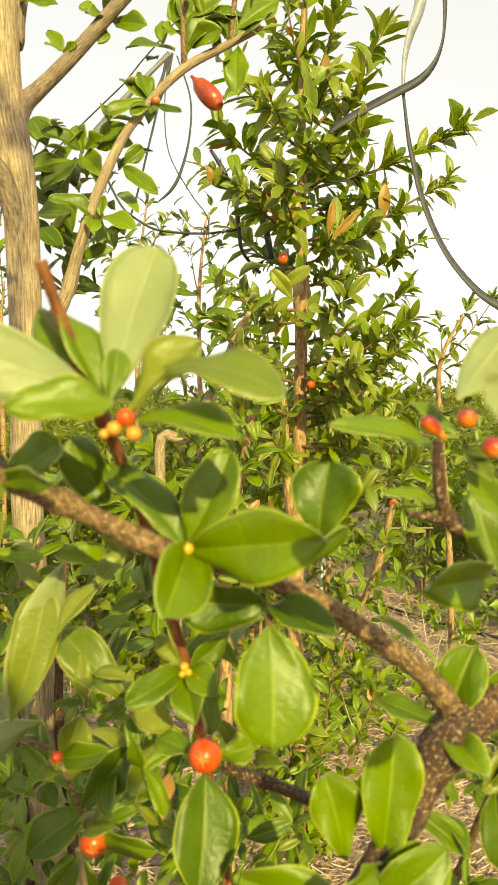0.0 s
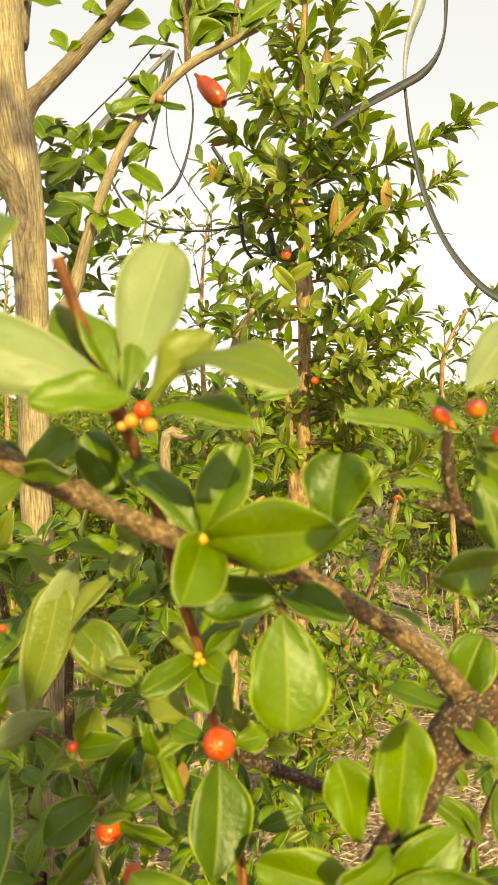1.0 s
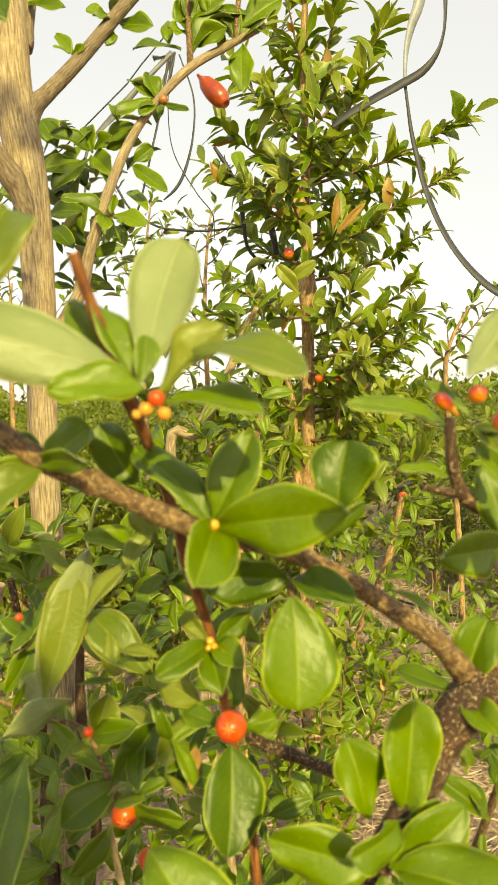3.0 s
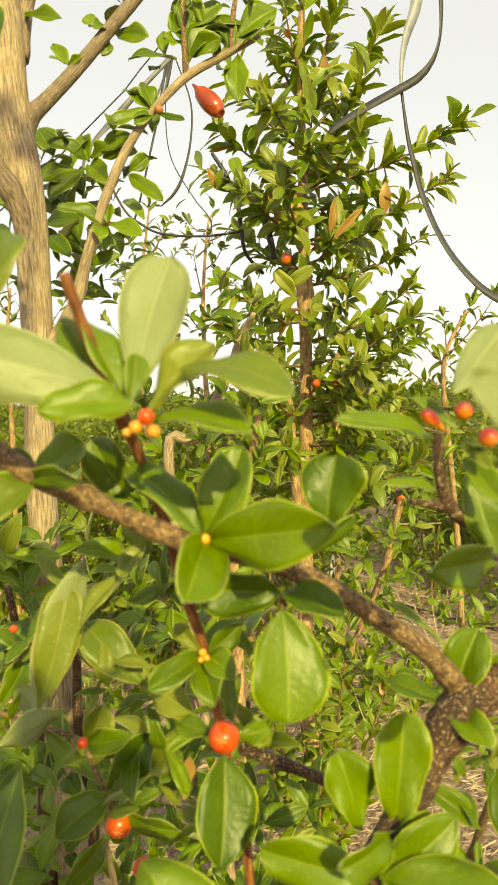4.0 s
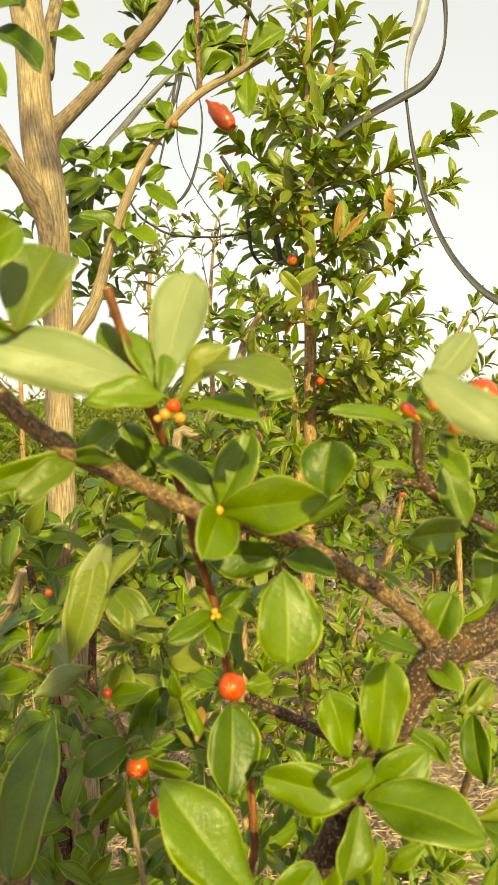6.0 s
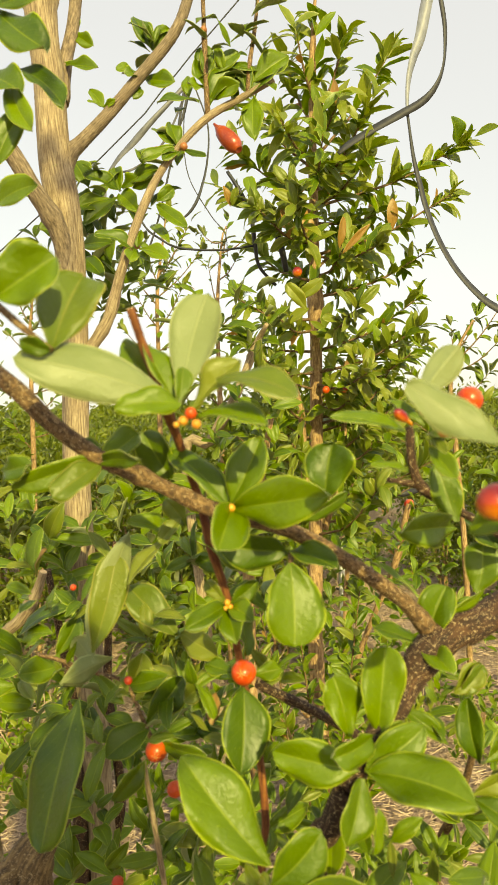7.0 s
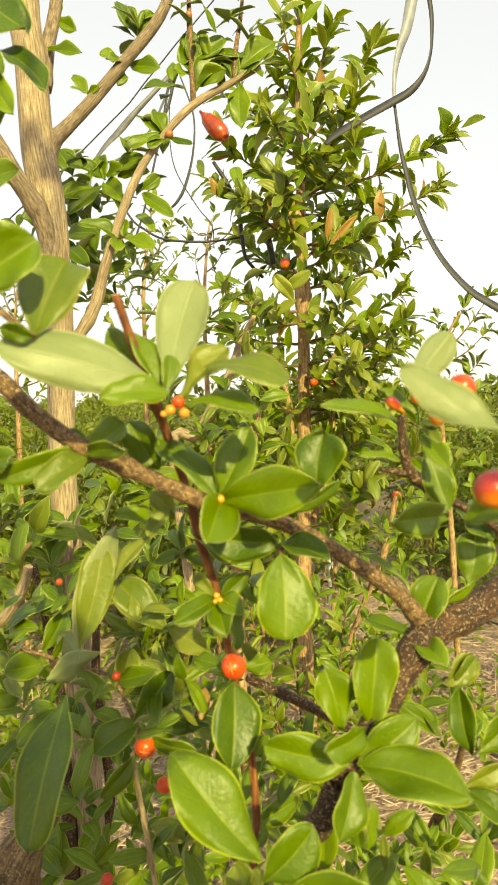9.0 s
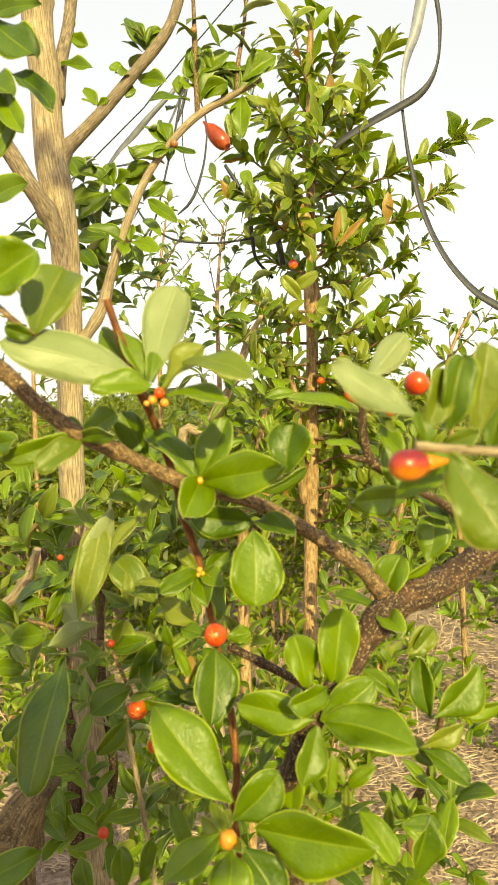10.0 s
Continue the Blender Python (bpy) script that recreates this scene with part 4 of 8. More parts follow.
rosette(spare, RND, (-0.0540, 0.425, 1.1610), (0.6, -0.6, 1), 4, 0.026, 1.0, 0.45)
rosette(spare, RND, (-0.2060, 0.500, 1.2070), (-0.5, -0.6, 1), 4, 0.036, 1.0, 0.45)
rosette(spare, RND, (-0.2210, 0.500, 1.1520), (0.4, -0.6, 1), 4, 0.040, 1.0, 0.45)
rosette(spare, RND, (-0.2190, 0.520, 1.2350), (-0.1, -0.6, 1), 4, 0.040, 1.0, 0.45)
rosette(spare, RND, (-0.1590, 0.480, 1.2060), (0.6, -0.6, 1), 4, 0.030, 1.0, 0.45)
rosette(spare, RND, (-0.0820, 0.440, 1.1220), (-0.5, -0.6, 1), 4, 0.030, 1.0, 0.45)
rosette(spare, RND, (-0.0910, 0.450, 1.1980), (0.4, -0.6, 1), 4, 0.032, 1.0, 0.45)
rosette(spare, RND, (-0.1330, 0.500, 1.2330), (-0.1, -0.6, 1), 4, 0.034, 1.0, 0.45)
rosette(spare, RND, (-0.0440, 0.430, 1.1260), (0.6, -0.6, 1), 4, 0.026, 1.0, 0.45)
rosette(spare, RND, (0.0080, 0.440, 1.1630), (-0.5, -0.6, 1), 4, 0.028, 1.0, 0.45)
rosette(spare, RND, (0.1190, 0.410, 1.1510), (0.4, -0.6, 1), 4, 0.026, 1.0, 0.45)
rosette(spare, RND, (0.1540, 0.420, 1.0800), (-0.1, -0.6, 1), 4, 0.034, 1.0, 0.45)
rosette(spare, RND, (0.1220, 0.420, 1.0150), (0.6, -0.6, 1), 4, 0.036, 1.0, 0.45)
rosette(spare, RND, (0.0860, 0.390, 1.0640), (-0.5, -0.6, 1), 4, 0.030, 1.0, 0.45)
rosette(spare, RND, (0.0430, 0.400, 1.0570), (0.4, -0.6, 1), 4, 0.028, 1.0, 0.45)
hang_leaves(spare, near, RND)

# ---- tall tree beside the path ----
side_tree = thing("fruit_tree", (-0.3, 0.86, 0), "slim fruit tree with pale ridged bark and glossy green leaves", "tree", "orchard trees")
tube("trunk", [(-0.28, 0.87, -0.02, 0.025), (-0.285, 0.868, 0.6, 0.0225), (-0.29, 0.865, 0.95, 0.0205), (-0.2948, 0.86, 1.255, 0.0191), (-0.2865, 0.855, 1.449, 0.0194), (-0.2846, 0.85, 1.582, 0.0207), (-0.286, 0.848, 1.617, 0.0219), (-0.2896, 0.845, 1.663, 0.0234), (-0.2953, 0.842, 1.712, 0.0233), (-0.2977, 0.84, 1.767, 0.0217), (-0.2991, 0.84, 1.841, 0.0208), (-0.3048, 0.84, 1.894, 0.0208), (-0.3085, 0.84, 1.94, 0.0217), (-0.3188, 0.84, 2.008, 0.0208), (-0.3254, 0.84, 2.164, 0.0208), (-0.332, 0.85, 2.393, 0.0168)], BARK_PALE, side_tree, "pale trunk with ridged bark", segs=20, steps=8, knots=2, seed=21, rough=0.14)
tube("branch", [(-0.296, 0.846, 1.700, 0.0185), (-0.279, 0.85, 1.735, 0.0125), (-0.262, 0.855, 1.753, 0.0095), (-0.2288, 0.86, 1.786, 0.0086), (-0.1814, 0.87, 1.841, 0.0082), (-0.1256, 0.875, 1.906, 0.0077), (-0.099, 0.89, 1.986, 0.007), (-0.0556, 0.92, 2.13, 0.0053)], BARK_GREY, side_tree, segs=12, knots=1, seed=22)
tube("branch", [(-0.2835, 0.856, 1.515, 0.0115), (-0.2842, 0.847, 1.56, 0.0148), (-0.287, 0.838, 1.600, 0.0146), (-0.2945, 0.82, 1.635, 0.0134), (-0.311, 0.797, 1.671, 0.0122), (-0.332, 0.777, 1.715, 0.0116), (-0.362, 0.75, 1.764, 0.0112), (-0.41, 0.72, 1.83, 0.009)], BARK_GREY, side_tree, segs=12, knots=2, seed=23)
tube("branch", [(-0.2894, 0.855, 1.808, 0.0106), (-0.2853, 0.87, 1.872, 0.01), (-0.2775, 0.89, 1.939, 0.0093), (-0.2699, 0.9, 2.026, 0.0086)], BARK_GREY, side_tree, segs=10, knots=2, seed=24)
tube("branch", [(-0.2994, 0.858, 1.433, 0.0147), (-0.2659, 0.855, 1.464, 0.0092), (-0.2355, 0.852, 1.505, 0.0078), (-0.2145, 0.847, 1.563, 0.0069), (-0.1948, 0.845, 1.614, 0.0063), (-0.1653, 0.86, 1.688, 0.0058), (-0.1301, 0.87, 1.74, 0.0051), (-0.0868, 0.88, 1.784, 0.0055), (-0.0369, 0.89, 1.813, 0.0049), (0.0068, 0.895, 1.836, 0.0048)], BARK_PALE, side_tree, segs=12, knots=3, seed=25, end=CUT)
tube("twig", [(-0.0868, 0.88, 1.784, 0.0042), (-0.0879, 0.885, 1.863, 0.0034), (-0.0883, 0.89, 1.938, 0.003), (-0.0899, 0.9, 2.009, 0.0026)], BARK_TWIG, side_tree, segs=8, knots=3, seed=26)
tube("twig", [(-0.0301, 0.89, 1.816, 0.0034), (-0.0252, 0.89, 1.86, 0.0034), (-0.018, 0.9, 1.905, 0.0026), (-0.0085, 0.92, 1.99, 0.0026)], BARK_TWIG, side_tree, segs=8, knots=2, seed=27)
leaf(side_tree, (-0.2836, 0.86, 1.864), (-0.2286, 0.84, 1.844), 0.0208, 0, 0.3, 0.2)
leaf(side_tree, (-0.1866, 0.89, 1.859), (-0.2129, 0.87, 1.857), 0.0215, 10, 0.2, 0.3)
leaf(side_tree, (-0.1768, 0.89, 1.85), (-0.1299, 0.87, 1.832), 0.0273, 15, 0.3, 0.3)
leaf(side_tree, (-0.2303, 0.86, 1.799), (-0.2510, 0.865, 1.8290), 0.0181, 0, 0.3, 0.4)
leaf(side_tree, (-0.2303, 0.86, 1.799), (-0.2098, 0.85, 1.806), 0.0097, 20, 0.3, 0.4)
leaf(side_tree, (-0.2331, 0.86, 1.801), (-0.2503, 0.85, 1.806), 0.0070, 20, 0.3, 0.4)
leaf(side_tree, (-0.1846, 0.88, 1.84), (-0.1902, 0.87, 1.814), 0.0228, -20, 0.2, 0.3)
leaf(side_tree, (-0.0985, 0.885, 1.808), (-0.1543, 0.86, 1.8), 0.0285, 25, 0.3, 0.6)
leaf(side_tree, (-0.0878, 0.885, 1.825), (-0.1000, 0.892, 1.8710), 0.0301, 10, 0.2, 0.3)
leaf(side_tree, (-0.0879, 0.885, 1.824), (-0.1118, 0.87, 1.828), 0.0215, 20, 0.2, 0.3)
leaf(side_tree, (-0.0845, 0.885, 1.803), (-0.0430, 0.893, 1.8600), 0.0344, -25, 0.35, 0.5)
leaf(side_tree, (-0.0819, 0.885, 1.812), (-0.0382, 0.87, 1.823), 0.0258, 20, 0.2, 0.3)
leaf(side_tree, (-0.0844, 0.885, 1.839), (-0.0860, 0.888, 1.8870), 0.0245, 10, 0.2, 0.3)
leaf(side_tree, (-0.0806, 0.885, 1.845), (-0.0410, 0.893, 1.8770), 0.0286, 10, 0.2, 0.3)
leaf(side_tree, (-0.0223, 0.89, 1.811), (-0.0218, 0.87, 1.744), 0.0316, 10, 0.2, 0.2)
leaf(side_tree, (-0.0294, 0.89, 1.811), (0.0230, 0.900, 1.8560), 0.0345, -15, 0.3, 0.4)
leaf(side_tree, (-0.0306, 0.89, 1.817), (-0.0360, 0.895, 1.8610), 0.0289, -10, 0.3, 0.3)
leaf(side_tree, (-0.0215, 0.89, 1.833), (0.0300, 0.900, 1.8700), 0.0345, 0, 0.3, 0.4)
leaf(side_tree, (-0.1271, 0.87, 1.739), (-0.1680, 0.880, 1.7760), 0.0196, 20, 0.25, 0.5)
leaf(side_tree, (-0.127, 0.87, 1.74), (-0.1400, 0.880, 1.7790), 0.0238, 10, 0.3, 0.4)
leaf(side_tree, (-0.1271, 0.87, 1.739), (-0.1785, 0.85, 1.72), 0.0210, 20, 0.25, 0.4)
leaf(side_tree, (-0.1271, 0.87, 1.737), (-0.1487, 0.85, 1.718), 0.0196, 10, 0.3, 0.4)
leaf(side_tree, (-0.1228, 0.87, 1.738), (-0.0866, 0.85, 1.719), 0.0098, 20, 0.2, 0.3)
leaf(side_tree, (-0.1607, 0.86, 1.665), (-0.1370, 0.865, 1.6840), 0.0195, 10, 0.3, 0.3)
leaf(side_tree, (-0.1608, 0.86, 1.661), (-0.1157, 0.84, 1.621), 0.0221, 15, 0.3, 0.5)
leaf(side_tree, (-0.1907, 0.845, 1.598), (-0.2398, 0.82, 1.615), 0.0244, 15, 0.3, 0.5)
leaf(side_tree, (-0.1909, 0.845, 1.595), (-0.1956, 0.83, 1.579), 0.0204, 0, 0.3, 0.3)
leaf(side_tree, (-0.1852, 0.845, 1.598), (-0.1401, 0.82, 1.575), 0.0230, -10, 0.3, 0.5)
leaf(side_tree, (-0.1878, 0.845, 1.6), (-0.1840, 0.852, 1.6250), 0.0163, 0, 0.3, 0.3)
leaf(side_tree, (-0.2807, 0.93, 1.717), (-0.3020, 0.935, 1.7580), 0.0348, 0, 0.3, 0.3)
leaf(side_tree, (-0.2741, 0.93, 1.694), (-0.3010, 0.935, 1.7100), 0.0303, 10, 0.2, 0.3)
leaf(side_tree, (-0.2307, 0.93, 1.708), (-0.2751, 0.9, 1.725), 0.0284, 10, 0.3, 0.4)
leaf(side_tree, (-0.2307, 0.93, 1.708), (-0.2410, 0.940, 1.7470), 0.0256, -10, 0.3, 0.3)
leaf(side_tree, (-0.2282, 0.93, 1.712), (-0.1975, 0.91, 1.72), 0.0226, 10, 0.3, 0.3)
leaf(side_tree, (-0.231, 0.93, 1.703), (-0.1973, 0.9, 1.666), 0.0299, 15, 0.3, 0.5)
leaf(side_tree, (-0.2312, 0.93, 1.699), (-0.1998, 0.9, 1.646), 0.0269, -15, 0.3, 0.4)
leaf(side_tree, (-0.235, 0.93, 1.699), (-0.279, 0.9, 1.653), 0.0299, 10, 0.3, 0.4)
leaf(side_tree, (-0.2429, 0.93, 1.696), (-0.2928, 0.9, 1.677), 0.0269, -20, 0.3, 0.3)
leaf(side_tree, (-0.2157, 0.92, 1.716), (-0.1634, 0.9, 1.725), 0.0253, 10, 0.3, 0.3)
leaf(side_tree, (-0.2086, 0.92, 1.707), (-0.1583, 0.9, 1.706), 0.0223, 20, 0.3, 0.3)
leaf(side_tree, (-0.2941, 0.93, 1.613), (-0.2545, 0.9, 1.574), 0.0254, 10, 0.3, 0.3)
leaf(side_tree, (-0.3012, 0.93, 1.629), (-0.2369, 0.9, 1.622), 0.0269, 10, 0.3, 0.3)
leaf(side_tree, (-0.1627, 0.88, 1.883), (-0.1890, 0.885, 1.9360), 0.0284, 0, 0.3, 0.2)
leaf(side_tree, (-0.1653, 0.88, 1.881), (-0.1970, 0.885, 1.9020), 0.0117, 30, 0.3, 0.3)
leaf(side_tree, (-0.1601, 0.88, 1.884), (-0.1370, 0.885, 1.9140), 0.0250, 20, 0.3, 0.3)
leaf(side_tree, (-0.28, 0.89, 1.923), (-0.2474, 0.88, 1.897), 0.0202, 10, 0.3, 0.3)
leaf(side_tree, (-0.2801, 0.89, 1.921), (-0.2750, 0.895, 1.9470), 0.0185, 10, 0.3, 0.3)
leaf(side_tree, (-0.1788, 0.87, 1.839), (-0.2025, 0.86, 1.844), 0.0231, 20, 0.3, 0.3)
leaf(side_tree, (-0.3052, 0.84, 1.712), (-0.287, 0.82, 1.71), 0.0111, 20, 0.3, 0.3)
leaf(side_tree, (-0.3074, 0.8, 1.659), (-0.3430, 0.810, 1.6840), 0.0274, 10, 0.3, 0.3)
leaf(side_tree, (-0.3158, 0.9, 1.644), (-0.3432, 0.88, 1.645), 0.0322, 10, 0.3, 0.3)
fruit(side_tree, (-0.1203, 0.865, 1.74), 0.0056, (0, -1, 0.2), "", BUD_BROWN, star=False, name="bud")
fruit(side_tree, (-0.1584, 0.865, 1.739), 0.0042, (0, -1, 0.2), "", FRUIT_RED, star=False, name="bud")
fruit(side_tree, (-0.1925, 0.865, 1.607), 0.0042, (0, -1, 0.2), "", BUD_BROWN, star=False, name="bud")
fruit(side_tree, (-0.0878, 0.88, 1.905), 0.0050, (0, -1, 0.2), "", BUD_BROWN, star=False, name="bud")
long_fruit(side_tree, (-0.079, 0.885, 1.7765), (-0.0435, 0.87, 1.7315), 0.0126, "dull red oval fruit with a short neck hanging from a twig", FRUIT_DULL, FRUIT_DULL, oval=True)

spare = []
rosette(spare, RND, (-0.2544, 0.95, 1.601), (-0.13, -0.89, 1), 5, 0.05)
rosette(spare, RND, (-0.2945, 0.97, 1.584), (0.28, -0.056, 1), 5, 0.05)
rosette(spare, RND, (-0.2549, 1, 1.581), (-0.55, -0.3, 1), 5, 0.05)
rosette(spare, RND, (-0.3488, 1, 1.569), (0.3, -0.33, 1), 5, 0.05)
rosette(spare, RND, (-0.2907, 1, 1.542), (0.3, -0.11, 1), 5, 0.05)
rosette(spare, RND, (-0.2246, 1, 1.685), (-0.47, -0.26, 1), 5, 0.05)
rosette(spare, RND, (-0.2914, 1, 1.688), (-0.53, -0.26, 1), 5, 0.05)
rosette(spare, RND, (-0.2375, 1.1, 1.62), (-0.42, -0.61, 1), 5, 0.05)
rosette(spare, RND, (-0.2538, 1.05, 1.558), (-0.83, -0.98, 1), 5, 0.05)
rosette(spare, RND, (-0.2128, 1.15, 1.602), (0.13, -0.88, 1), 5, 0.05)
rosette(spare, RND, (-0.2507, 1.2, 1.683), (-0.05, -1.1, 1), 5, 0.05)
rosette(spare, RND, (-0.3649, 0.95, 1.638), (-0.62, -0.52, 1), 5, 0.05)
rosette(spare, RND, (-0.2753, 0.97, 1.639), (0.3, -0.52, 1), 5, 0.05)
rosette(spare, RND, (-0.2592, 1.05, 1.627), (-0.18, -0.89, 1), 5, 0.05)
rosette(spare, RND, (-0.3051, 0.98, 1.762), (0.72, -0.63, 1), 5, 0.05)
rosette(spare, RND, (-0.2593, 0.98, 1.696), (-0.13, -0.74, 1), 5, 0.05)
rosette(spare, RND, (-0.3095, 1, 1.665), (-0.12, -0.52, 1), 5, 0.05)
rosette(spare, RND, (-0.0900, 0.885, 1.9010), (-0.6, -0.5, 0.9), 3, 0.046, 1.0, 0.06)
rosette(spare, RND, (-0.0840, 0.885, 1.8660), (0.5, -0.5, 0.9), 4, 0.040, 1.0, 0.06)
rosette(spare, RND, (-0.0500, 0.890, 1.9200), (0.1, -0.5, 0.9), 3, 0.050, 1.0, 0.06)
rosette(spare, RND, (-0.0220, 0.890, 1.9210), (0.7, -0.5, 0.9), 4, 0.046, 1.0, 0.06)
rosette(spare, RND, (-0.0320, 0.890, 1.8880), (-0.2, -0.5, 0.9), 3, 0.040, 1.0, 0.06)
rosette(spare, RND, (-0.0140, 0.890, 1.8480), (-0.6, -0.5, 0.9), 4, 0.050, 1.0, 0.06)
rosette(spare, RND, (-0.0610, 0.885, 1.8490), (0.5, -0.5, 0.9), 3, 0.046, 1.0, 0.06)
rosette(spare, RND, (-0.0050, 0.900, 1.8750), (0.1, -0.5, 0.9), 4, 0.040, 1.0, 0.06)
rosette(spare, RND, (-0.1060, 0.885, 1.8290), (0.7, -0.5, 0.9), 3, 0.050, 1.0, 0.06)
rosette(spare, RND, (-0.1670, 0.870, 1.9070), (-0.2, -0.5, 0.9), 4, 0.046, 1.0, 0.06)
rosette(spare, RND, (-0.1500, 0.875, 1.8780), (-0.6, -0.5, 0.9), 3, 0.040, 1.0, 0.06)
rosette(spare, RND, (-0.0400, 0.900, 1.8240), (0.5, -0.5, 0.9), 4, 0.050, 1.0, 0.06)
rosette(spare, RND, (-0.1370, 0.900, 1.7480), (0.1, -0.5, 0.9), 3, 0.046, 1.0, 0.06)
rosette(spare, RND, (-0.1920, 0.900, 1.7240), (0.7, -0.5, 0.9), 4, 0.040, 1.0, 0.06)
rosette(spare, RND, (-0.2500, 0.920, 1.7030), (-0.2, -0.5, 0.9), 3, 0.050, 1.0, 0.06)
rosette(spare, RND, (-0.2380, 0.950, 1.6860), (-0.6, -0.5, 0.9), 4, 0.046, 1.0, 0.06)
rosette(spare, RND, (-0.2730, 0.930, 1.7330), (0.5, -0.5, 0.9), 3, 0.040, 1.0, 0.06)
rosette(spare, RND, (-0.1850, 0.930, 1.6850), (0.1, -0.5, 0.9), 4, 0.050, 1.0, 0.06)
rosette(spare, RND, (-0.2580, 0.950, 1.6450), (0.7, -0.5, 0.9), 3, 0.046, 1.0, 0.06)
rosette(spare, RND, (-0.2880, 0.940, 1.6870), (-0.2, -0.5, 0.9), 4, 0.040, 1.0, 0.06)
rosette(spare, RND, (-0.2240, 0.930, 1.6000), (-0.6, -0.5, 0.9), 3, 0.050, 1.0, 0.06)
rosette(spare, RND, (-0.2110, 1.000, 1.6010), (0.5, -0.5, 0.9), 4, 0.046, 1.0, 0.06)
rosette(spare, RND, (-0.1720, 1.000, 1.6350), (0.1, -0.5, 0.9), 3, 0.040, 1.0, 0.06)
rosette(spare, RND, (-0.2770, 1.000, 1.5780), (0.7, -0.5, 0.9), 4, 0.050, 1.0, 0.06)
hang_leaves(spare, side_tree, RND)

# ---- leafy shrub with a cut stub and an old stump ----
stub_shrub = thing("stub_shrub", (-0.36, 0.76, 0), "low leafy shrub with a cut grey stub", "shrub")
tube("stem", [(-0.37, 0.76, -0.02, 0.011), (-0.375, 0.76, 0.55, 0.01), (-0.4023, 0.75, 0.957, 0.0089), (-0.3566, 0.72, 1.085, 0.0079), (-0.3149, 0.7, 1.127, 0.0071), (-0.2906, 0.69, 1.159, 0.0063), (-0.2769, 0.684, 1.188, 0.0044)], BARK_PALE, stub_shrub, segs=10, knots=3, seed=31, end=CUT)
tube("stem", [(-0.3, 0.8, -0.02, 0.012), (-0.3131, 0.85, 0.6528, 0.01), (-0.3116, 0.85, 0.8218, 0.0093), (-0.3125, 0.85, 0.9466, 0.0077), (-0.3203, 0.8, 1.163, 0.0044)], BARK_NEAR, stub_shrub, segs=10, knots=3, seed=32)
tube("stem", [(-0.2, 0.85, -0.02, 0.01), (-0.2796, 0.9, 0.6138, 0.009), (-0.2654, 0.9, 0.7916, 0.0073), (-0.2608, 0.85, 0.9871, 0.0054), (-0.2258, 0.8, 1.199, 0.0029)], BARK_NEAR, stub_shrub, segs=10, knots=3, seed=33)

spare = []
rosette(spare, RND, (-0.2849, 0.72, 1.209), (0.3, -0.49, 1), 6, 0.052)
rosette(spare, RND, (-0.2563, 0.76, 1.222), (-0.53, -0.12, 1), 6, 0.052)
rosette(spare, RND, (-0.2315, 0.8, 1.233), (-0.55, -0.28, 1), 6, 0.052)
rosette(spare, RND, (-0.3389, 0.8, 1.24), (0.63, -0.96, 1), 6, 0.052)
rosette(spare, RND, (-0.3174, 0.72, 1.141), (-0.25, -1.1, 1), 6, 0.052)
rosette(spare, RND, (-0.2739, 0.74, 1.169), (0.72, -0.17, 1), 6, 0.052)
rosette(spare, RND, (-0.2695, 0.8, 0.8359), (-0.13, -0.83, 1), 6, 0.035)
rosette(spare, RND, (-0.3219, 0.75, 0.8069), (0.3, -0.91, 1), 6, 0.052)
rosette(spare, RND, (-0.2174, 0.7, 0.8139), (-0.18, -0.63, 1), 6, 0.052)
rosette(spare, RND, (-0.2863, 0.75, 0.7769), (0.28, -0.63, 1), 6, 0.052)
rosette(spare, RND, (-0.2104, 0.85, 0.7044), (0, -0.63, 1), 6, 0.052)
rosette(spare, RND, (-0.1807, 0.9, 0.6681), (-0.75, -0.63, 1), 6, 0.052)
rosette(spare, RND, (-0.3633, 0.8, 0.852), (0.63, -0.21, 1), 6, 0.052)
rosette(spare, RND, (-0.3331, 0.85, 0.8804), (0.72, -0.5, 1), 6, 0.04)
rosette(spare, RND, (-0.1815, 0.85, 0.9451), (0.5, -0.42, 1), 6, 0.052)
rosette(spare, RND, (-0.2274, 0.85, 1.149), (-0.47, -1, 1), 6, 0.052)
rosette(spare, RND, (-0.1996, 0.9, 1.136), (0, -1, 1), 6, 0.052)
rosette(spare, RND, (-0.1683, 0.9, 1.084), (0.067, -1.1, 1), 6, 0.052)
rosette(spare, RND, (-0.2544, 0.8, 1.1), (-0.13, -0.011, 1), 6, 0.052)
rosette(spare, RND, (-0.1548, 0.85, 0.9936), (-0.75, -0.056, 1), 6, 0.052)
rosette(spare, RND, (-0.2458, 0.95, 0.8261), (-0.05, -0.5, 1), 6, 0.04)
rosette(spare, RND, (-0.1692, 1, 0.712), (-0.35, -0.83, 1), 6, 0.052)
rosette(spare, RND, (-0.3499, 0.8, 0.9389), (-0.67, -0.14, 1), 6, 0.052)
rosette(spare, RND, (-0.3984, 0.9, 1.261), (-0.62, -0.59, 1), 6, 0.052)
rosette(spare, RND, (-0.2411, 0.95, 1.249), (0.42, -0.59, 1), 6, 0.052)
rosette(spare, RND, (-0.1907, 1, 1.223), (-0.33, -0.12, 1), 6, 0.052)
rosette(spare, RND, (-0.1601, 1.1, 1.239), (-0.35, -0.033, 1), 6, 0.052)
rosette(spare, RND, (-0.1151, 1.15, 1.252), (-0.63, -0.31, 1), 6, 0.052)
rosette(spare, RND, (-0.3108, 1, 1.255), (-0.13, -0.033, 1), 6, 0.052)
rosette(spare, RND, (-0.232, 0.95, 0.743), (0, -0.83, 1), 6, 0.035)
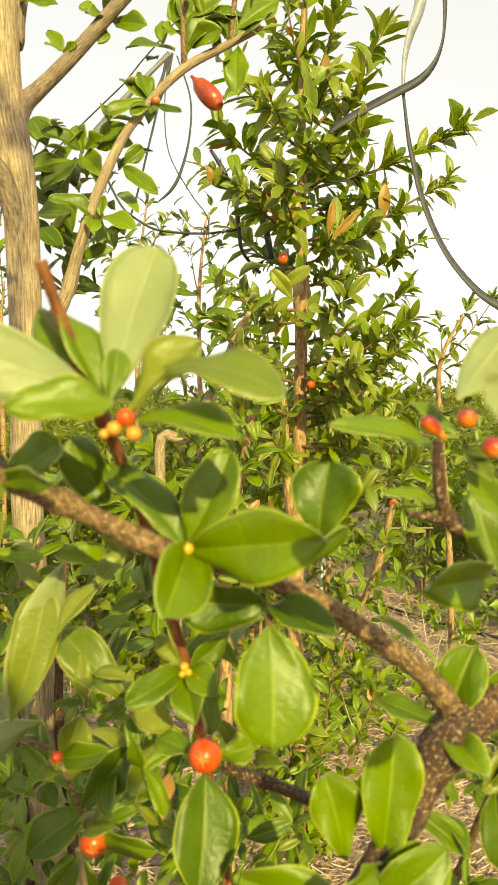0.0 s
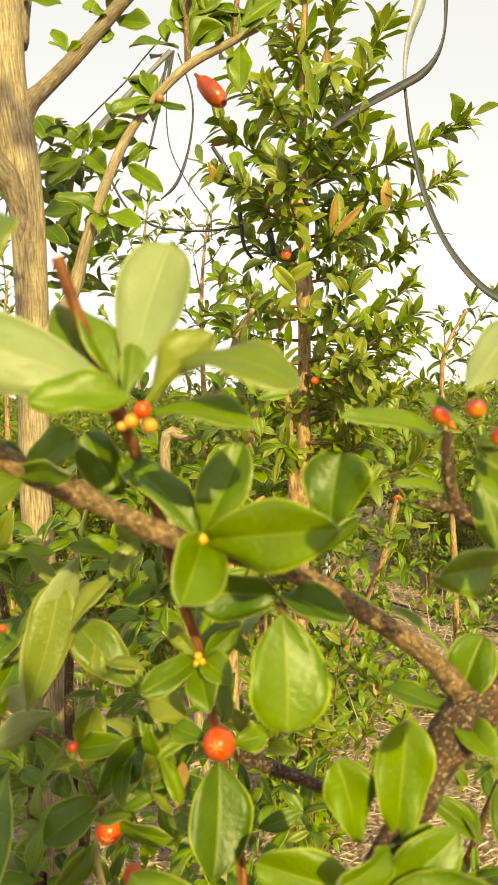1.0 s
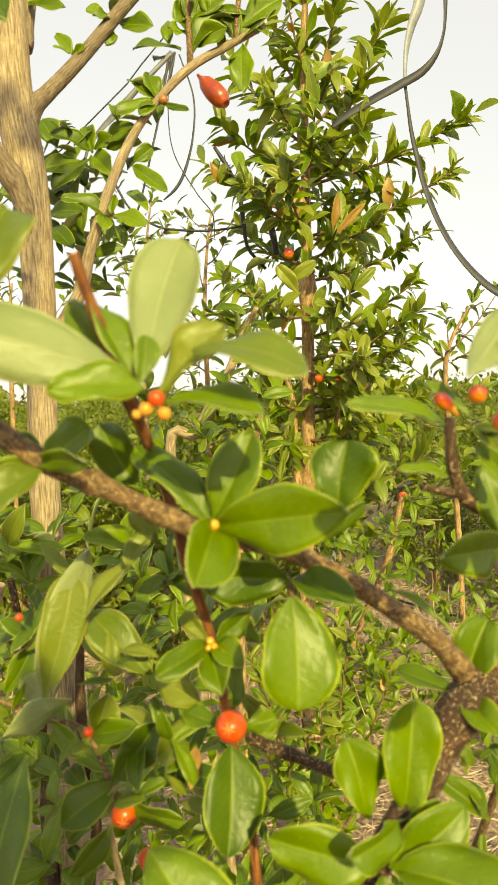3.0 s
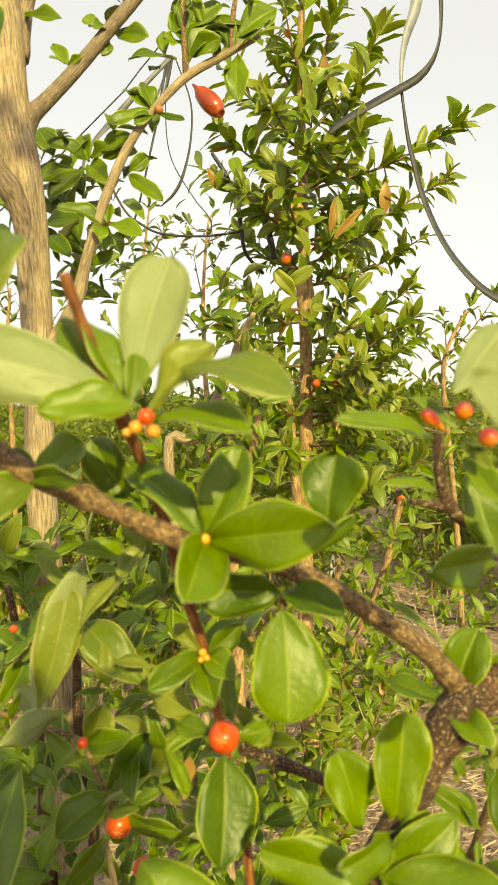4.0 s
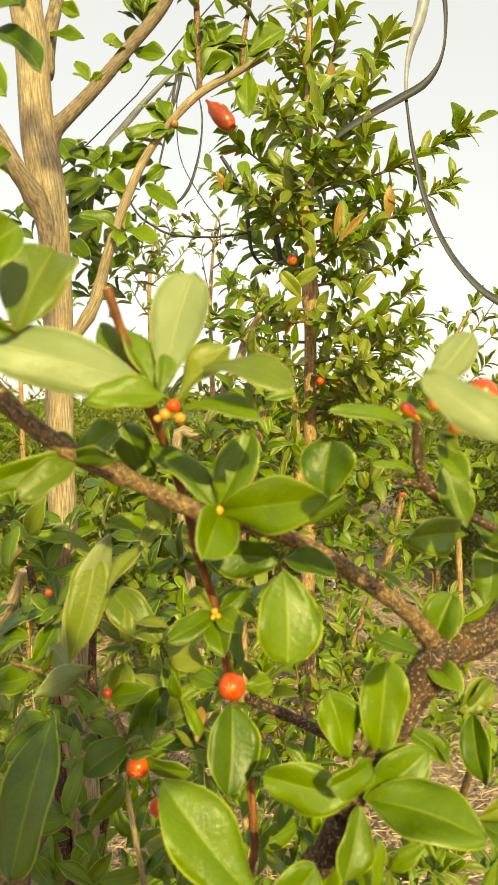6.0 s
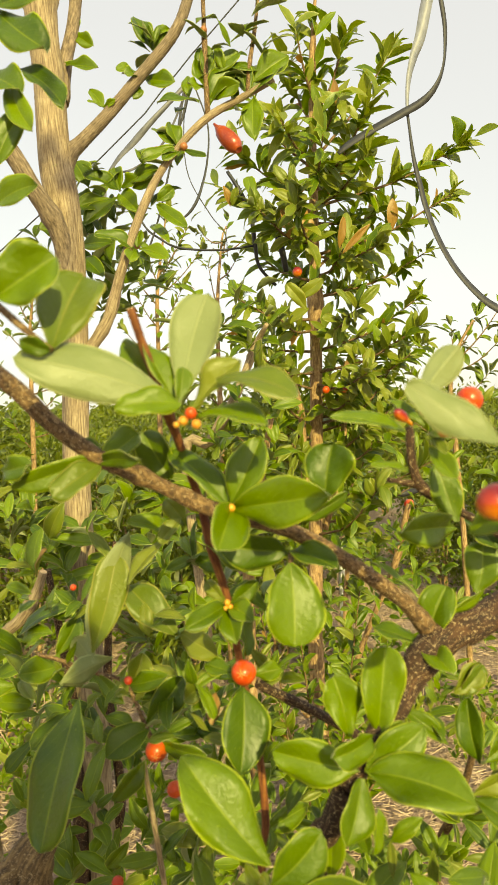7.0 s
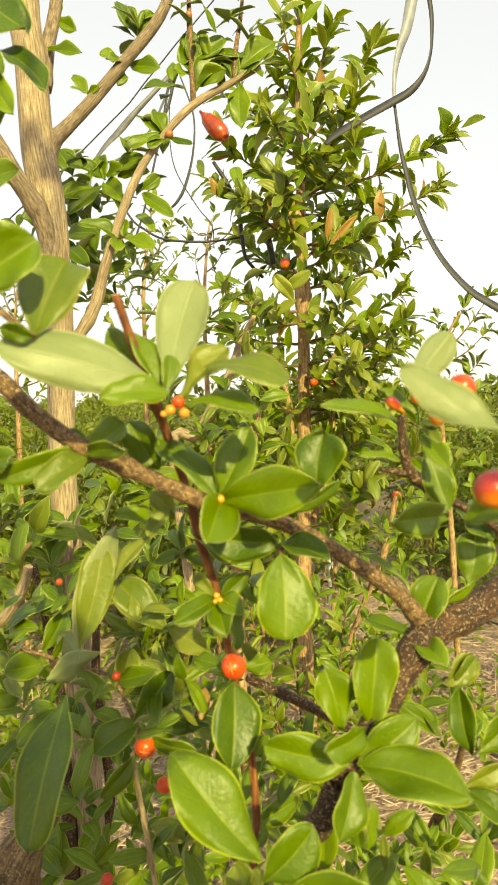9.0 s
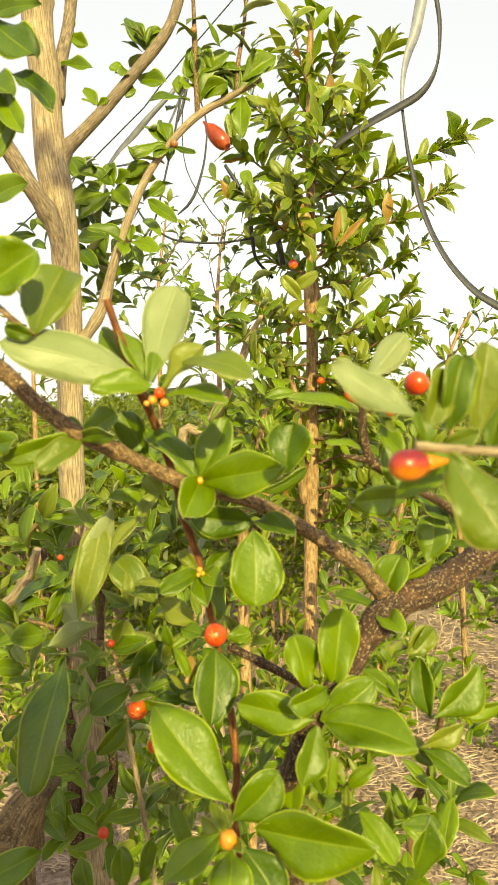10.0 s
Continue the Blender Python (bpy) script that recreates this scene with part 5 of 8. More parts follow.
rosette(spare, RND, (-0.3254, 0.8, 0.8368), (-1.6, -0.25, 1), 6, 0.05)
rosette(spare, RND, (-0.1347, 0.63, 1.073), (-0.85, -0.16, 1), 6, 0.056)
rosette(spare, RND, (-0.4343, 1.1, 0.7968), (-0.7, -0.14, 1), 6, 0.047)
rosette(spare, RND, (-0.133, 0.93, 0.7832), (-0.62, -0.19, 1), 6, 0.039)
rosette(spare, RND, (-0.2067, 0.87, 0.6718), (-1.9, -0.17, 1), 6, 0.054)
rosette(spare, RND, (-0.2036, 0.98, 0.9242), (-0.68, -0.16, 1), 6, 0.05)
rosette(spare, RND, (-0.3852, 1.04, 0.9162), (-1.3, -0.33, 1), 6, 0.047)
rosette(spare, RND, (-0.1957, 0.96, 0.5997), (-2, -0.35, 1), 6, 0.058)
rosette(spare, RND, (-0.2848, 0.83, 0.7252), (-1.3, -0.18, 1), 6, 0.058)
rosette(spare, RND, (-0.073, 0.69, 1.037), (-1, -0.21, 1), 6, 0.04)
rosette(spare, RND, (-0.0784, 0.92, 0.8048), (-1.9, -0.13, 1), 6, 0.043)
rosette(spare, RND, (-0.222, 0.79, 0.8972), (-0.57, -0.049, 1), 6, 0.05)
rosette(spare, RND, (-0.2508, 0.95, 0.5965), (-1.5, -0.17, 1), 6, 0.058)
rosette(spare, RND, (-0.1365, 0.94, 0.5691), (-2, -0.22, 1), 6, 0.039)
rosette(spare, RND, (-0.1532, 1.05, 0.4932), (-1.3, -0.29, 1), 6, 0.049)
rosette(spare, RND, (-0.1968, 1.02, 0.8448), (-1.1, -0.24, 1), 6, 0.049)
rosette(spare, RND, (-0.3891, 1.03, 0.9065), (-0.98, -0.12, 1), 6, 0.06)
rosette(spare, RND, (-0.396, 0.82, 0.7318), (-1.9, -0.18, 1), 6, 0.039)
rosette(spare, RND, (-0.4077, 1.04, 0.5872), (-1.2, -0.067, 1), 6, 0.036)
rosette(spare, RND, (-0.2222, 0.96, 0.9412), (-1, -0.089, 1), 6, 0.043)
rosette(spare, RND, (-0.1125, 0.86, 0.6376), (-0.92, -0.17, 1), 6, 0.06)
rosette(spare, RND, (-0.3322, 0.91, 0.9515), (-2, -0.21, 1), 6, 0.036)
rosette(spare, RND, (-0.3862, 0.91, 0.8226), (-1, -0.16, 1), 6, 0.039)
rosette(spare, RND, (-0.3879, 0.77, 0.7453), (-1.5, -0.17, 1), 6, 0.059)
rosette(spare, RND, (-0.0935, 0.84, 0.8711), (-1.2, -0.071, 1), 6, 0.048)
rosette(spare, RND, (-0.2032, 0.89, 0.761), (-2.1, -0.049, 1), 6, 0.051)
rosette(spare, RND, (-0.0784, 0.83, 0.8308), (-1.6, -0.31, 1), 6, 0.053)
rosette(spare, RND, (-0.4426, 1.09, 0.7713), (-1.6, -0.14, 1), 6, 0.048)
rosette(spare, RND, (-0.2092, 0.82, 1.011), (-0.97, -0.29, 1), 6, 0.049)
rosette(spare, RND, (-0.4686, 0.92, 0.7344), (-0.65, -0.33, 1), 6, 0.037)
rosette(spare, RND, (-0.223, 0.95, 0.7753), (-1.9, -0.25, 1), 6, 0.044)
rosette(spare, RND, (-0.1208, 0.63, 0.8883), (-0.57, -0.33, 1), 6, 0.037)
rosette(spare, RND, (-0.1608, 0.74, 0.7385), (-1.6, -0.26, 1), 6, 0.046)
rosette(spare, RND, (-0.191, 0.79, 0.9193), (-1.4, -0.04, 1), 6, 0.043)
rosette(spare, RND, (-0.2642, 0.76, 0.8441), (-0.72, -0.049, 1), 6, 0.044)
rosette(spare, RND, (-0.1423, 0.89, 0.9761), (-1.8, -0.067, 1), 6, 0.053)
rosette(spare, RND, (-0.3745, 1.01, 0.8466), (-2, -0.42, 1), 6, 0.041)
rosette(spare, RND, (-0.4127, 0.96, 0.7833), (-2, -0.13, 1), 6, 0.038)
rosette(spare, RND, (-0.3753, 1.02, 0.7933), (-0.88, -0.26, 1), 6, 0.046)
rosette(spare, RND, (-0.0955, 0.78, 0.9736), (-2, -0.18, 1), 6, 0.051)
rosette(spare, RND, (-0.15, 0.82, 1.142), (-1.4, -0.24, 1), 6, 0.038)
rosette(spare, RND, (-0.3238, 1.07, 1.161), (-2, -0.37, 1), 6, 0.056)
rosette(spare, RND, (-0.4484, 1.07, 1.139), (-1.9, -0.018, 1), 6, 0.051)
rosette(spare, RND, (-0.1601, 0.78, 1.176), (-1.9, -0.39, 1), 6, 0.042)
rosette(spare, RND, (-0.1847, 0.87, 1.175), (-0.85, -0.19, 1), 6, 0.045)
rosette(spare, RND, (-0.3851, 1.12, 1.086), (-1.5, -0.16, 1), 6, 0.039)
rosette(spare, RND, (-0.5405, 1.1, 0.9266), (-1.4, -0.19, 1), 6, 0.06)
rosette(spare, RND, (-0.3888, 1.12, 0.9131), (-1.9, -0.089, 1), 6, 0.041)
rosette(spare, RND, (-0.243, 1.01, 0.9859), (-0.75, -0.031, 1), 6, 0.048)
rosette(spare, RND, (-0.3113, 0.82, 1.172), (-0.83, -0.24, 1), 6, 0.037)
rosette(spare, RND, (-0.3043, 1.07, 1.132), (-0.53, -0.36, 1), 6, 0.036)
rosette(spare, RND, (-0.211, 1.12, 0.9911), (-2.1, -0.36, 1), 6, 0.057)
rosette(spare, RND, (-0.1286, 0.73, 1.138), (-1.2, -0.32, 1), 6, 0.054)
rosette(spare, RND, (-0.4265, 1.01, 1.145), (-2, -0.22, 1), 6, 0.048)
rosette(spare, RND, (-0.345, 0.98, 0.9704), (-1.8, -0.14, 1), 6, 0.044)
rosette(spare, RND, (-0.3755, 0.93, 1.011), (-0.87, -0.28, 1), 6, 0.055)
rosette(spare, RND, (-0.3412, 0.95, 1.182), (-2, -0.15, 1), 6, 0.055)
rosette(spare, RND, (-0.4857, 1.12, 0.9661), (-0.7, -0.36, 1), 6, 0.055)
rosette(spare, RND, (-0.1996, 0.99, 1.223), (-1.5, -0.32, 1), 6, 0.057)
rosette(spare, RND, (-0.3858, 0.84, 1.187), (-1.8, -0.19, 1), 6, 0.048)
rosette(spare, RND, (-0.3589, 1.05, 1.083), (-2, -0.013, 1), 6, 0.035)
rosette(spare, RND, (-0.3488, 0.77, 1.232), (-1.1, -0.2, 1), 6, 0.037)
rosette(spare, RND, (-0.0777, 1.14, 0.4859), (-1.8, -0.058, 1), 6, 0.062)
rosette(spare, RND, (-0.4649, 1.28, 0.7155), (-1.8, -0.42, 1), 6, 0.067)
rosette(spare, RND, (-0.2841, 1.2, 0.7265), (-0.85, -0.16, 1), 6, 0.056)
rosette(spare, RND, (-0.6752, 1.46, 0.4604), (-0.67, -0.1, 1), 6, 0.058)
rosette(spare, RND, (-0.6063, 1.29, 0.7964), (-0.87, -0.24, 1), 6, 0.065)
rosette(spare, RND, (-0.2275, 1.5, 0.5588), (-1.2, -0.39, 1), 6, 0.066)
rosette(spare, RND, (-0.4201, 1.35, 0.6434), (-0.72, -0.37, 1), 6, 0.068)
rosette(spare, RND, (-0.4315, 1.33, 0.4473), (-1.1, -0.36, 1), 6, 0.053)
rosette(spare, RND, (-0.3055, 1.14, 0.5734), (-0.6, -0.36, 1), 6, 0.059)
rosette(spare, RND, (-0.5179, 1.57, 0.148), (-2, -0.43, 1), 6, 0.058)
rosette(spare, RND, (-0.1283, 1.23, 0.4573), (-2.1, -0.28, 1), 6, 0.061)
rosette(spare, RND, (-0.6724, 1.43, 0.2979), (-0.67, -0.013, 1), 6, 0.074)
rosette(spare, RND, (-0.2251, 1.47, 0.3746), (-0.55, -0.3, 1), 6, 0.064)
rosette(spare, RND, (-0.5169, 1.1, 0.658), (-1.6, -0.098, 1), 6, 0.05)
rosette(spare, RND, (-0.1635, 1.15, 0.9224), (-1.3, -0.3, 1), 6, 0.049)
rosette(spare, RND, (-0.1065, 1.11, 0.8663), (-0.57, -0.24, 1), 6, 0.073)
rosette(spare, RND, (-0.6799, 1.44, 0.2695), (-1.3, -0.25, 1), 6, 0.073)
rosette(spare, RND, (-0.1187, 1.5, 0.4179), (-1.6, -0.08, 1), 6, 0.047)
rosette(spare, RND, (-0.2345, 1.46, 0.4897), (-2.1, -0.022, 1), 6, 0.049)
rosette(spare, RND, (-0.1972, 1.13, 0.4484), (-0.83, -0.27, 1), 6, 0.056)
rosette(spare, RND, (-0.3165, 1.22, 0.4409), (-1.4, -0.049, 1), 6, 0.051)
rosette(spare, RND, (-0.5986, 1.48, 0.4052), (-1.3, -0.21, 1), 6, 0.058)
rosette(spare, RND, (-0.4359, 1.28, 0.6649), (-1.4, -0.22, 1), 6, 0.059)
rosette(spare, RND, (-0.7649, 1.59, 0.4244), (-1.9, -0.41, 1), 6, 0.059)
rosette(spare, RND, (-0.2346, 1.45, 0.7349), (-0.83, -0.13, 1), 6, 0.07)
rosette(spare, RND, (-0.271, 1.34, 0.5554), (-2, 0, 1), 6, 0.066)
rosette(spare, RND, (-0.1022, 1.15, 0.8653), (-2.1, -0.04, 1), 6, 0.07)
rosette(spare, RND, (-0.1198, 1.32, 0.5664), (-1.5, 0, 1), 6, 0.069)
rosette(spare, RND, (-0.5057, 1.2, 0.7828), (-1.8, -0.031, 1), 6, 0.065)
rosette(spare, RND, (-0.5258, 1.45, 0.6896), (-1.8, -0.0044, 1), 6, 0.076)
rosette(spare, RND, (-0.5033, 1.31, 0.4541), (-0.95, -0.4, 1), 6, 0.073)
rosette(spare, RND, (-0.285, 1.21, 0.7755), (-1.2, -0.031, 1), 6, 0.046)
rosette(spare, RND, (-0.342, 1.19, 0.7195), (-1.7, -0.42, 1), 6, 0.057)
rosette(spare, RND, (-0.4352, 1.17, 0.5074), (-0.63, -0.24, 1), 6, 0.078)
rosette(spare, RND, (-0.0099, 0.83, 0.7857), (-0.83, -0.076, 1), 6, 0.05)
rosette(spare, RND, (0.0247, 0.84, 0.7914), (-1.8, -0.24, 1), 6, 0.048)
rosette(spare, RND, (0.0296, 0.97, 0.7581), (-1.6, -0.3, 1), 6, 0.053)
rosette(spare, RND, (-0.0018, 0.72, 0.9479), (-1.4, -0.2, 1), 6, 0.048)
rosette(spare, RND, (-0.0013, 1.03, 0.5295), (-0.93, -0.076, 1), 6, 0.037)
rosette(spare, RND, (-0.0242, 0.69, 0.9575), (-0.9, -0.43, 1), 6, 0.047)
rosette(spare, RND, (0.026, 0.73, 0.7763), (-1.6, -0.084, 1), 6, 0.051)
rosette(spare, RND, (-0.0339, 0.96, 0.7568), (-0.98, -0.26, 1), 6, 0.033)
rosette(spare, RND, (-0.0439, 0.75, 0.7777), (-0.82, -0.25, 1), 6, 0.04)
rosette(spare, RND, (0.0088, 0.6, 0.9204), (-2, -0.2, 1), 6, 0.039)
rosette(spare, RND, (-0.0066, 0.71, 0.8913), (-1.5, -0.33, 1), 6, 0.045)
rosette(spare, RND, (0.0408, 0.87, 0.8206), (-1.2, -0.28, 1), 6, 0.034)
rosette(spare, RND, (-0.4607, 1.33, 0.4058), (-1.2, -0.28, 1), 6, 0.063)
rosette(spare, RND, (-0.1821, 1.96, 0.349), (-0.52, -0.39, 1), 6, 0.049)
rosette(spare, RND, (-0.2221, 1.47, 0.2632), (-1.9, -0.18, 1), 6, 0.057)
rosette(spare, RND, (-0.2882, 1.45, 0.252), (-1.1, -0.36, 1), 6, 0.059)
rosette(spare, RND, (-0.1294, 1.65, 0.1809), (-1.9, -0.071, 1), 6, 0.042)
rosette(spare, RND, (-0.4601, 1.79, 0.2811), (-1.2, -0.28, 1), 6, 0.057)
rosette(spare, RND, (-0.3901, 1.73, 0.4163), (-1.1, -0.027, 1), 6, 0.056)
rosette(spare, RND, (-0.6836, 1.74, -0.016), (-2, -0.027, 1), 6, 0.042)
rosette(spare, RND, (-0.1195, 1.5, 0.558), (-1.8, -0.39, 1), 6, 0.058)
rosette(spare, RND, (-0.3826, 1.74, 0.1891), (-1.2, -0.076, 1), 6, 0.051)
rosette(spare, RND, (-0.4173, 1.3, 0.648), (-1.7, -0.4, 1), 6, 0.058)
rosette(spare, RND, (-0.2853, 1.8, 0.1568), (-1.5, -0.058, 1), 6, 0.048)
rosette(spare, RND, (-0.6633, 1.9, 0.1953), (-1.3, -0.26, 1), 6, 0.04)
rosette(spare, RND, (-0.4606, 1.83, 0.3236), (-1.2, -0.33, 1), 6, 0.048)
rosette(spare, RND, (-0.5334, 1.66, 0.3276), (-1.6, -0.13, 1), 6, 0.06)
rosette(spare, RND, (-0.4231, 1.33, 0.3216), (-1.6, -0.084, 1), 6, 0.046)
rosette(spare, RND, (-0.7501, 1.83, 0.4093), (-0.83, -0.16, 1), 6, 0.059)
rosette(spare, RND, (-0.5856, 1.56, 0.5037), (-1.3, -0.0044, 1), 6, 0.059)
rosette(spare, RND, (-0.2309, 1.69, 0.1091), (-1.2, -0.4, 1), 6, 0.043)
rosette(spare, RND, (-0.4797, 1.65, 0.4532), (-2, -0.044, 1), 6, 0.054)
rosette(spare, RND, (-0.6841, 1.84, 0.3159), (-1.8, -0.089, 1), 6, 0.039)
rosette(spare, RND, (-0.2859, 1.96, -0.1812), (-1.8, -0.027, 1), 6, 0.049)
rosette(spare, RND, (-0.4104, 1.73, 0.1791), (-1, -0.17, 1), 6, 0.065)
rosette(spare, RND, (-0.3445, 1.9, 0.2501), (-0.97, -0.12, 1), 6, 0.052)
rosette(spare, RND, (-0.2692, 1.25, 0.4352), (-0.52, -0.41, 1), 6, 0.06)
rosette(spare, RND, (-0.3144, 1.64, 0.2892), (-1.8, -0.44, 1), 6, 0.051)
rosette(spare, RND, (-0.4811, 1.28, 0.5016), (-1.7, -0.33, 1), 6, 0.052)
rosette(spare, RND, (-0.3301, 1.67, 0.2988), (-1.1, -0.25, 1), 6, 0.065)
rosette(spare, RND, (-0.182, 1.84, 0.3855), (-1.9, -0.12, 1), 6, 0.056)
rosette(spare, RND, (-0.6174, 1.43, 0.4892), (-1.8, -0.19, 1), 6, 0.041)
rosette(spare, RND, (-0.3678, 1.49, 0.1582), (-2.1, -0.071, 1), 6, 0.062)
rosette(spare, RND, (-0.3322, 1.89, 0.3608), (-1.5, -0.12, 1), 6, 0.055)
rosette(spare, RND, (-0.1684, 1.8, 0.0509), (-1.1, -0.39, 1), 6, 0.048)
rosette(spare, RND, (-0.2758, 1.9, -0.1625), (-0.97, -0.23, 1), 6, 0.051)
rosette(spare, RND, (-0.2011, 1.33, 0.4898), (-1.1, -0.013, 1), 6, 0.04)
rosette(spare, RND, (-0.5716, 1.37, 0.6001), (-0.82, -0.018, 1), 6, 0.052)
rosette(spare, RND, (-0.279, 1.57, 0.3096), (-0.5, -0.3, 1), 6, 0.056)
rosette(spare, RND, (-0.6097, 1.82, 0.1925), (-1.8, -0.21, 1), 6, 0.05)
rosette(spare, RND, (-0.7041, 1.79, -0.0598), (-2, -0.25, 1), 6, 0.049)
rosette(spare, RND, (-0.525, 1.7, 0.2299), (-2, -0.33, 1), 6, 0.045)
rosette(spare, RND, (-0.8285, 1.84, 0.3432), (-1.4, -0.32, 1), 6, 0.042)
rosette(spare, RND, (-0.3721, 1.41, 0.5798), (-0.48, -0.2, 1), 6, 0.043)
rosette(spare, RND, (-0.3611, 1.27, 0.6671), (-1.3, -0.04, 1), 6, 0.042)
rosette(spare, RND, (-0.4977, 1.29, 0.5127), (-1, -0.28, 1), 6, 0.039)
rosette(spare, RND, (-0.4911, 1.78, 0.2531), (-0.67, -0.29, 1), 6, 0.04)
rosette(spare, RND, (-0.3665, 1.27, 0.5671), (-1.3, -0.28, 1), 6, 0.065)
rosette(spare, RND, (-0.5804, 1.61, 0.5307), (-0.85, -0.29, 1), 6, 0.043)
rosette(spare, RND, (-0.2701, 1.34, 0.5477), (-1.5, -0.089, 1), 6, 0.04)
rosette(spare, RND, (-0.3031, 1.84, 0.2981), (-0.58, -0.16, 1), 6, 0.051)
rosette(spare, RND, (-0.1169, 1.44, 0.5103), (-1.8, -0.22, 1), 6, 0.046)
rosette(spare, RND, (-0.2004, 1.51, 0.3011), (-1.2, -0.2, 1), 6, 0.041)
rosette(spare, RND, (-0.3257, 1.69, -0.0203), (-1.7, -0.31, 1), 6, 0.039)
rosette(spare, RND, (-0.5992, 1.38, 0.6481), (-2, -0.13, 1), 6, 0.04)
rosette(spare, RND, (-0.8493, 1.93, -0.0033), (-1.7, -0.27, 1), 6, 0.044)
rosette(spare, RND, (-0.1332, 1.85, 0.1663), (-1.3, -0.23, 1), 6, 0.064)
rosette(spare, RND, (-0.111, 1.48, 0.621), (-0.95, -0.24, 1), 6, 0.055)
rosette(spare, RND, (-0.1072, 1.47, 0.5996), (-1, -0.089, 1), 6, 0.062)
rosette(spare, RND, (-0.6103, 1.5, 0.4319), (-1.3, -0.084, 1), 6, 0.057)
rosette(spare, RND, (-0.1537, 1.8, 0.3823), (-1.1, -0.24, 1), 6, 0.059)
rosette(spare, RND, (-0.2489, 1.94, 0.0583), (-1.5, -0.076, 1), 6, 0.048)
hang_leaves(spare, stub_shrub, RND)
low_shrub = thing("fruit_shrub", (0.3, 0.95, 0), "low leafy fruit shrub growing close to the soil", "shrub")
spare = []
tube("stem", [(0.3, 0.95, -0.02, 0.012), (0.187, 0.8, 0.6971, 0.0066), (0.1985, 0.7, 0.9107, 0.0045), (0.2007, 0.6, 1.057, 0.0028)], BARK_TWIG, low_shrub, segs=9, knots=3, seed=36)
tube("stem", [(0.3, 0.95, -0.02, 0.012), (0.0679, 0.8, 0.6803, 0.0058), (0.0405, 0.75, 0.7937, 0.0041)], BARK_TWIG, low_shrub, segs=9, knots=3, seed=37)
rosette(spare, RND, (0.1703, 0.99, 0.6198), (-0.2, -0.64, 1), 6, 0.042)
rosette(spare, RND, (0.1227, 0.96, 0.6493), (0.28, -0.7, 1), 6, 0.045)
rosette(spare, RND, (0.2268, 0.84, 0.7081), (-0.083, -0.44, 1), 6, 0.035)
rosette(spare, RND, (0.2258, 0.83, 0.7591), (-0.083, -0.29, 1), 6, 0.049)
rosette(spare, RND, (0.1943, 0.72, 0.8269), (0.35, -0.83, 1), 6, 0.05)
rosette(spare, RND, (0.2467, 1.04, 0.4883), (0.43, -0.82, 1), 6, 0.042)
rosette(spare, RND, (0.2547, 0.77, 0.7221), (-0.05, -0.61, 1), 6, 0.04)
rosette(spare, RND, (0.0656, 1.08, 0.529), (0.47, -0.8, 1), 6, 0.034)
rosette(spare, RND, (0.1557, 0.64, 0.8812), (0.68, -0.22, 1), 6, 0.046)
rosette(spare, RND, (0.0923, 0.68, 0.859), (-0.28, -0.056, 1), 6, 0.046)
rosette(spare, RND, (0.1723, 0.71, 0.8427), (-0.22, -0.62, 1), 6, 0.053)
rosette(spare, RND, (0.0952, 0.81, 0.7088), (0.18, -0.68, 1), 6, 0.049)
rosette(spare, RND, (0.2034, 0.87, 0.6356), (0.6, -0.78, 1), 6, 0.036)
rosette(spare, RND, (0.2701, 0.93, 1.023), (-0.57, -1, 1), 6, 0.026)
rosette(spare, RND, (0.1946, 0.68, 0.8986), (0.1, -1.1, 1), 6, 0.04)
rosette(spare, RND, (0.2039, 0.69, 1.014), (-0.82, -0.8, 1), 6, 0.039)
rosette(spare, RND, (0.2934, 0.9, 0.8601), (0.033, -0.48, 1), 6, 0.04)
rosette(spare, RND, (0.2419, 0.78, 0.9338), (-0.47, -0.17, 1), 6, 0.026)
rosette(spare, RND, (0.3202, 0.93, 0.8597), (0.8, -0.12, 1), 6, 0.028)
rosette(spare, RND, (0.2858, 0.89, 0.9201), (0.38, -0.81, 1), 6, 0.026)
rosette(spare, RND, (0.0684, 0.47, 0.9537), (0, -0.66, 1), 6, 0.044)
rosette(spare, RND, (0.1225, 0.61, 0.8463), (0.75, -0.61, 1), 6, 0.045)
rosette(spare, RND, (0.0659, 0.7, 0.7786), (0.68, -0.18, 1), 6, 0.039)
rosette(spare, RND, (0.079, 0.5, 0.9442), (-0.1, -1, 1), 6, 0.035)
rosette(spare, RND, (0.1544, 0.67, 0.7858), (-0.67, -0.41, 1), 6, 0.054)
rosette(spare, RND, (0.1041, 0.58, 0.849), (-0.82, 0, 1), 6, 0.041)
hang_leaves(spare, low_shrub, RND)
old_stump = thing("old_stump", (-0.27, 0.56, 0), "thick old stem with shaggy brown bark", "stump")
tube("stem", [(-0.27, 0.56, -0.02, 0.034), (-0.272, 0.55, 0.5, 0.031), (-0.2579, 0.53, 0.8775, 0.0268), (-0.2474, 0.53, 0.9257, 0.0246), (-0.236, 0.54, 0.9524, 0.0196), (-0.2241, 0.56, 0.9587, 0.009), (-0.2197, 0.58, 0.9564, 0.0029)], BARK_SHAGGY, old_stump, segs=18, knots=4, seed=35, rough=0.2)

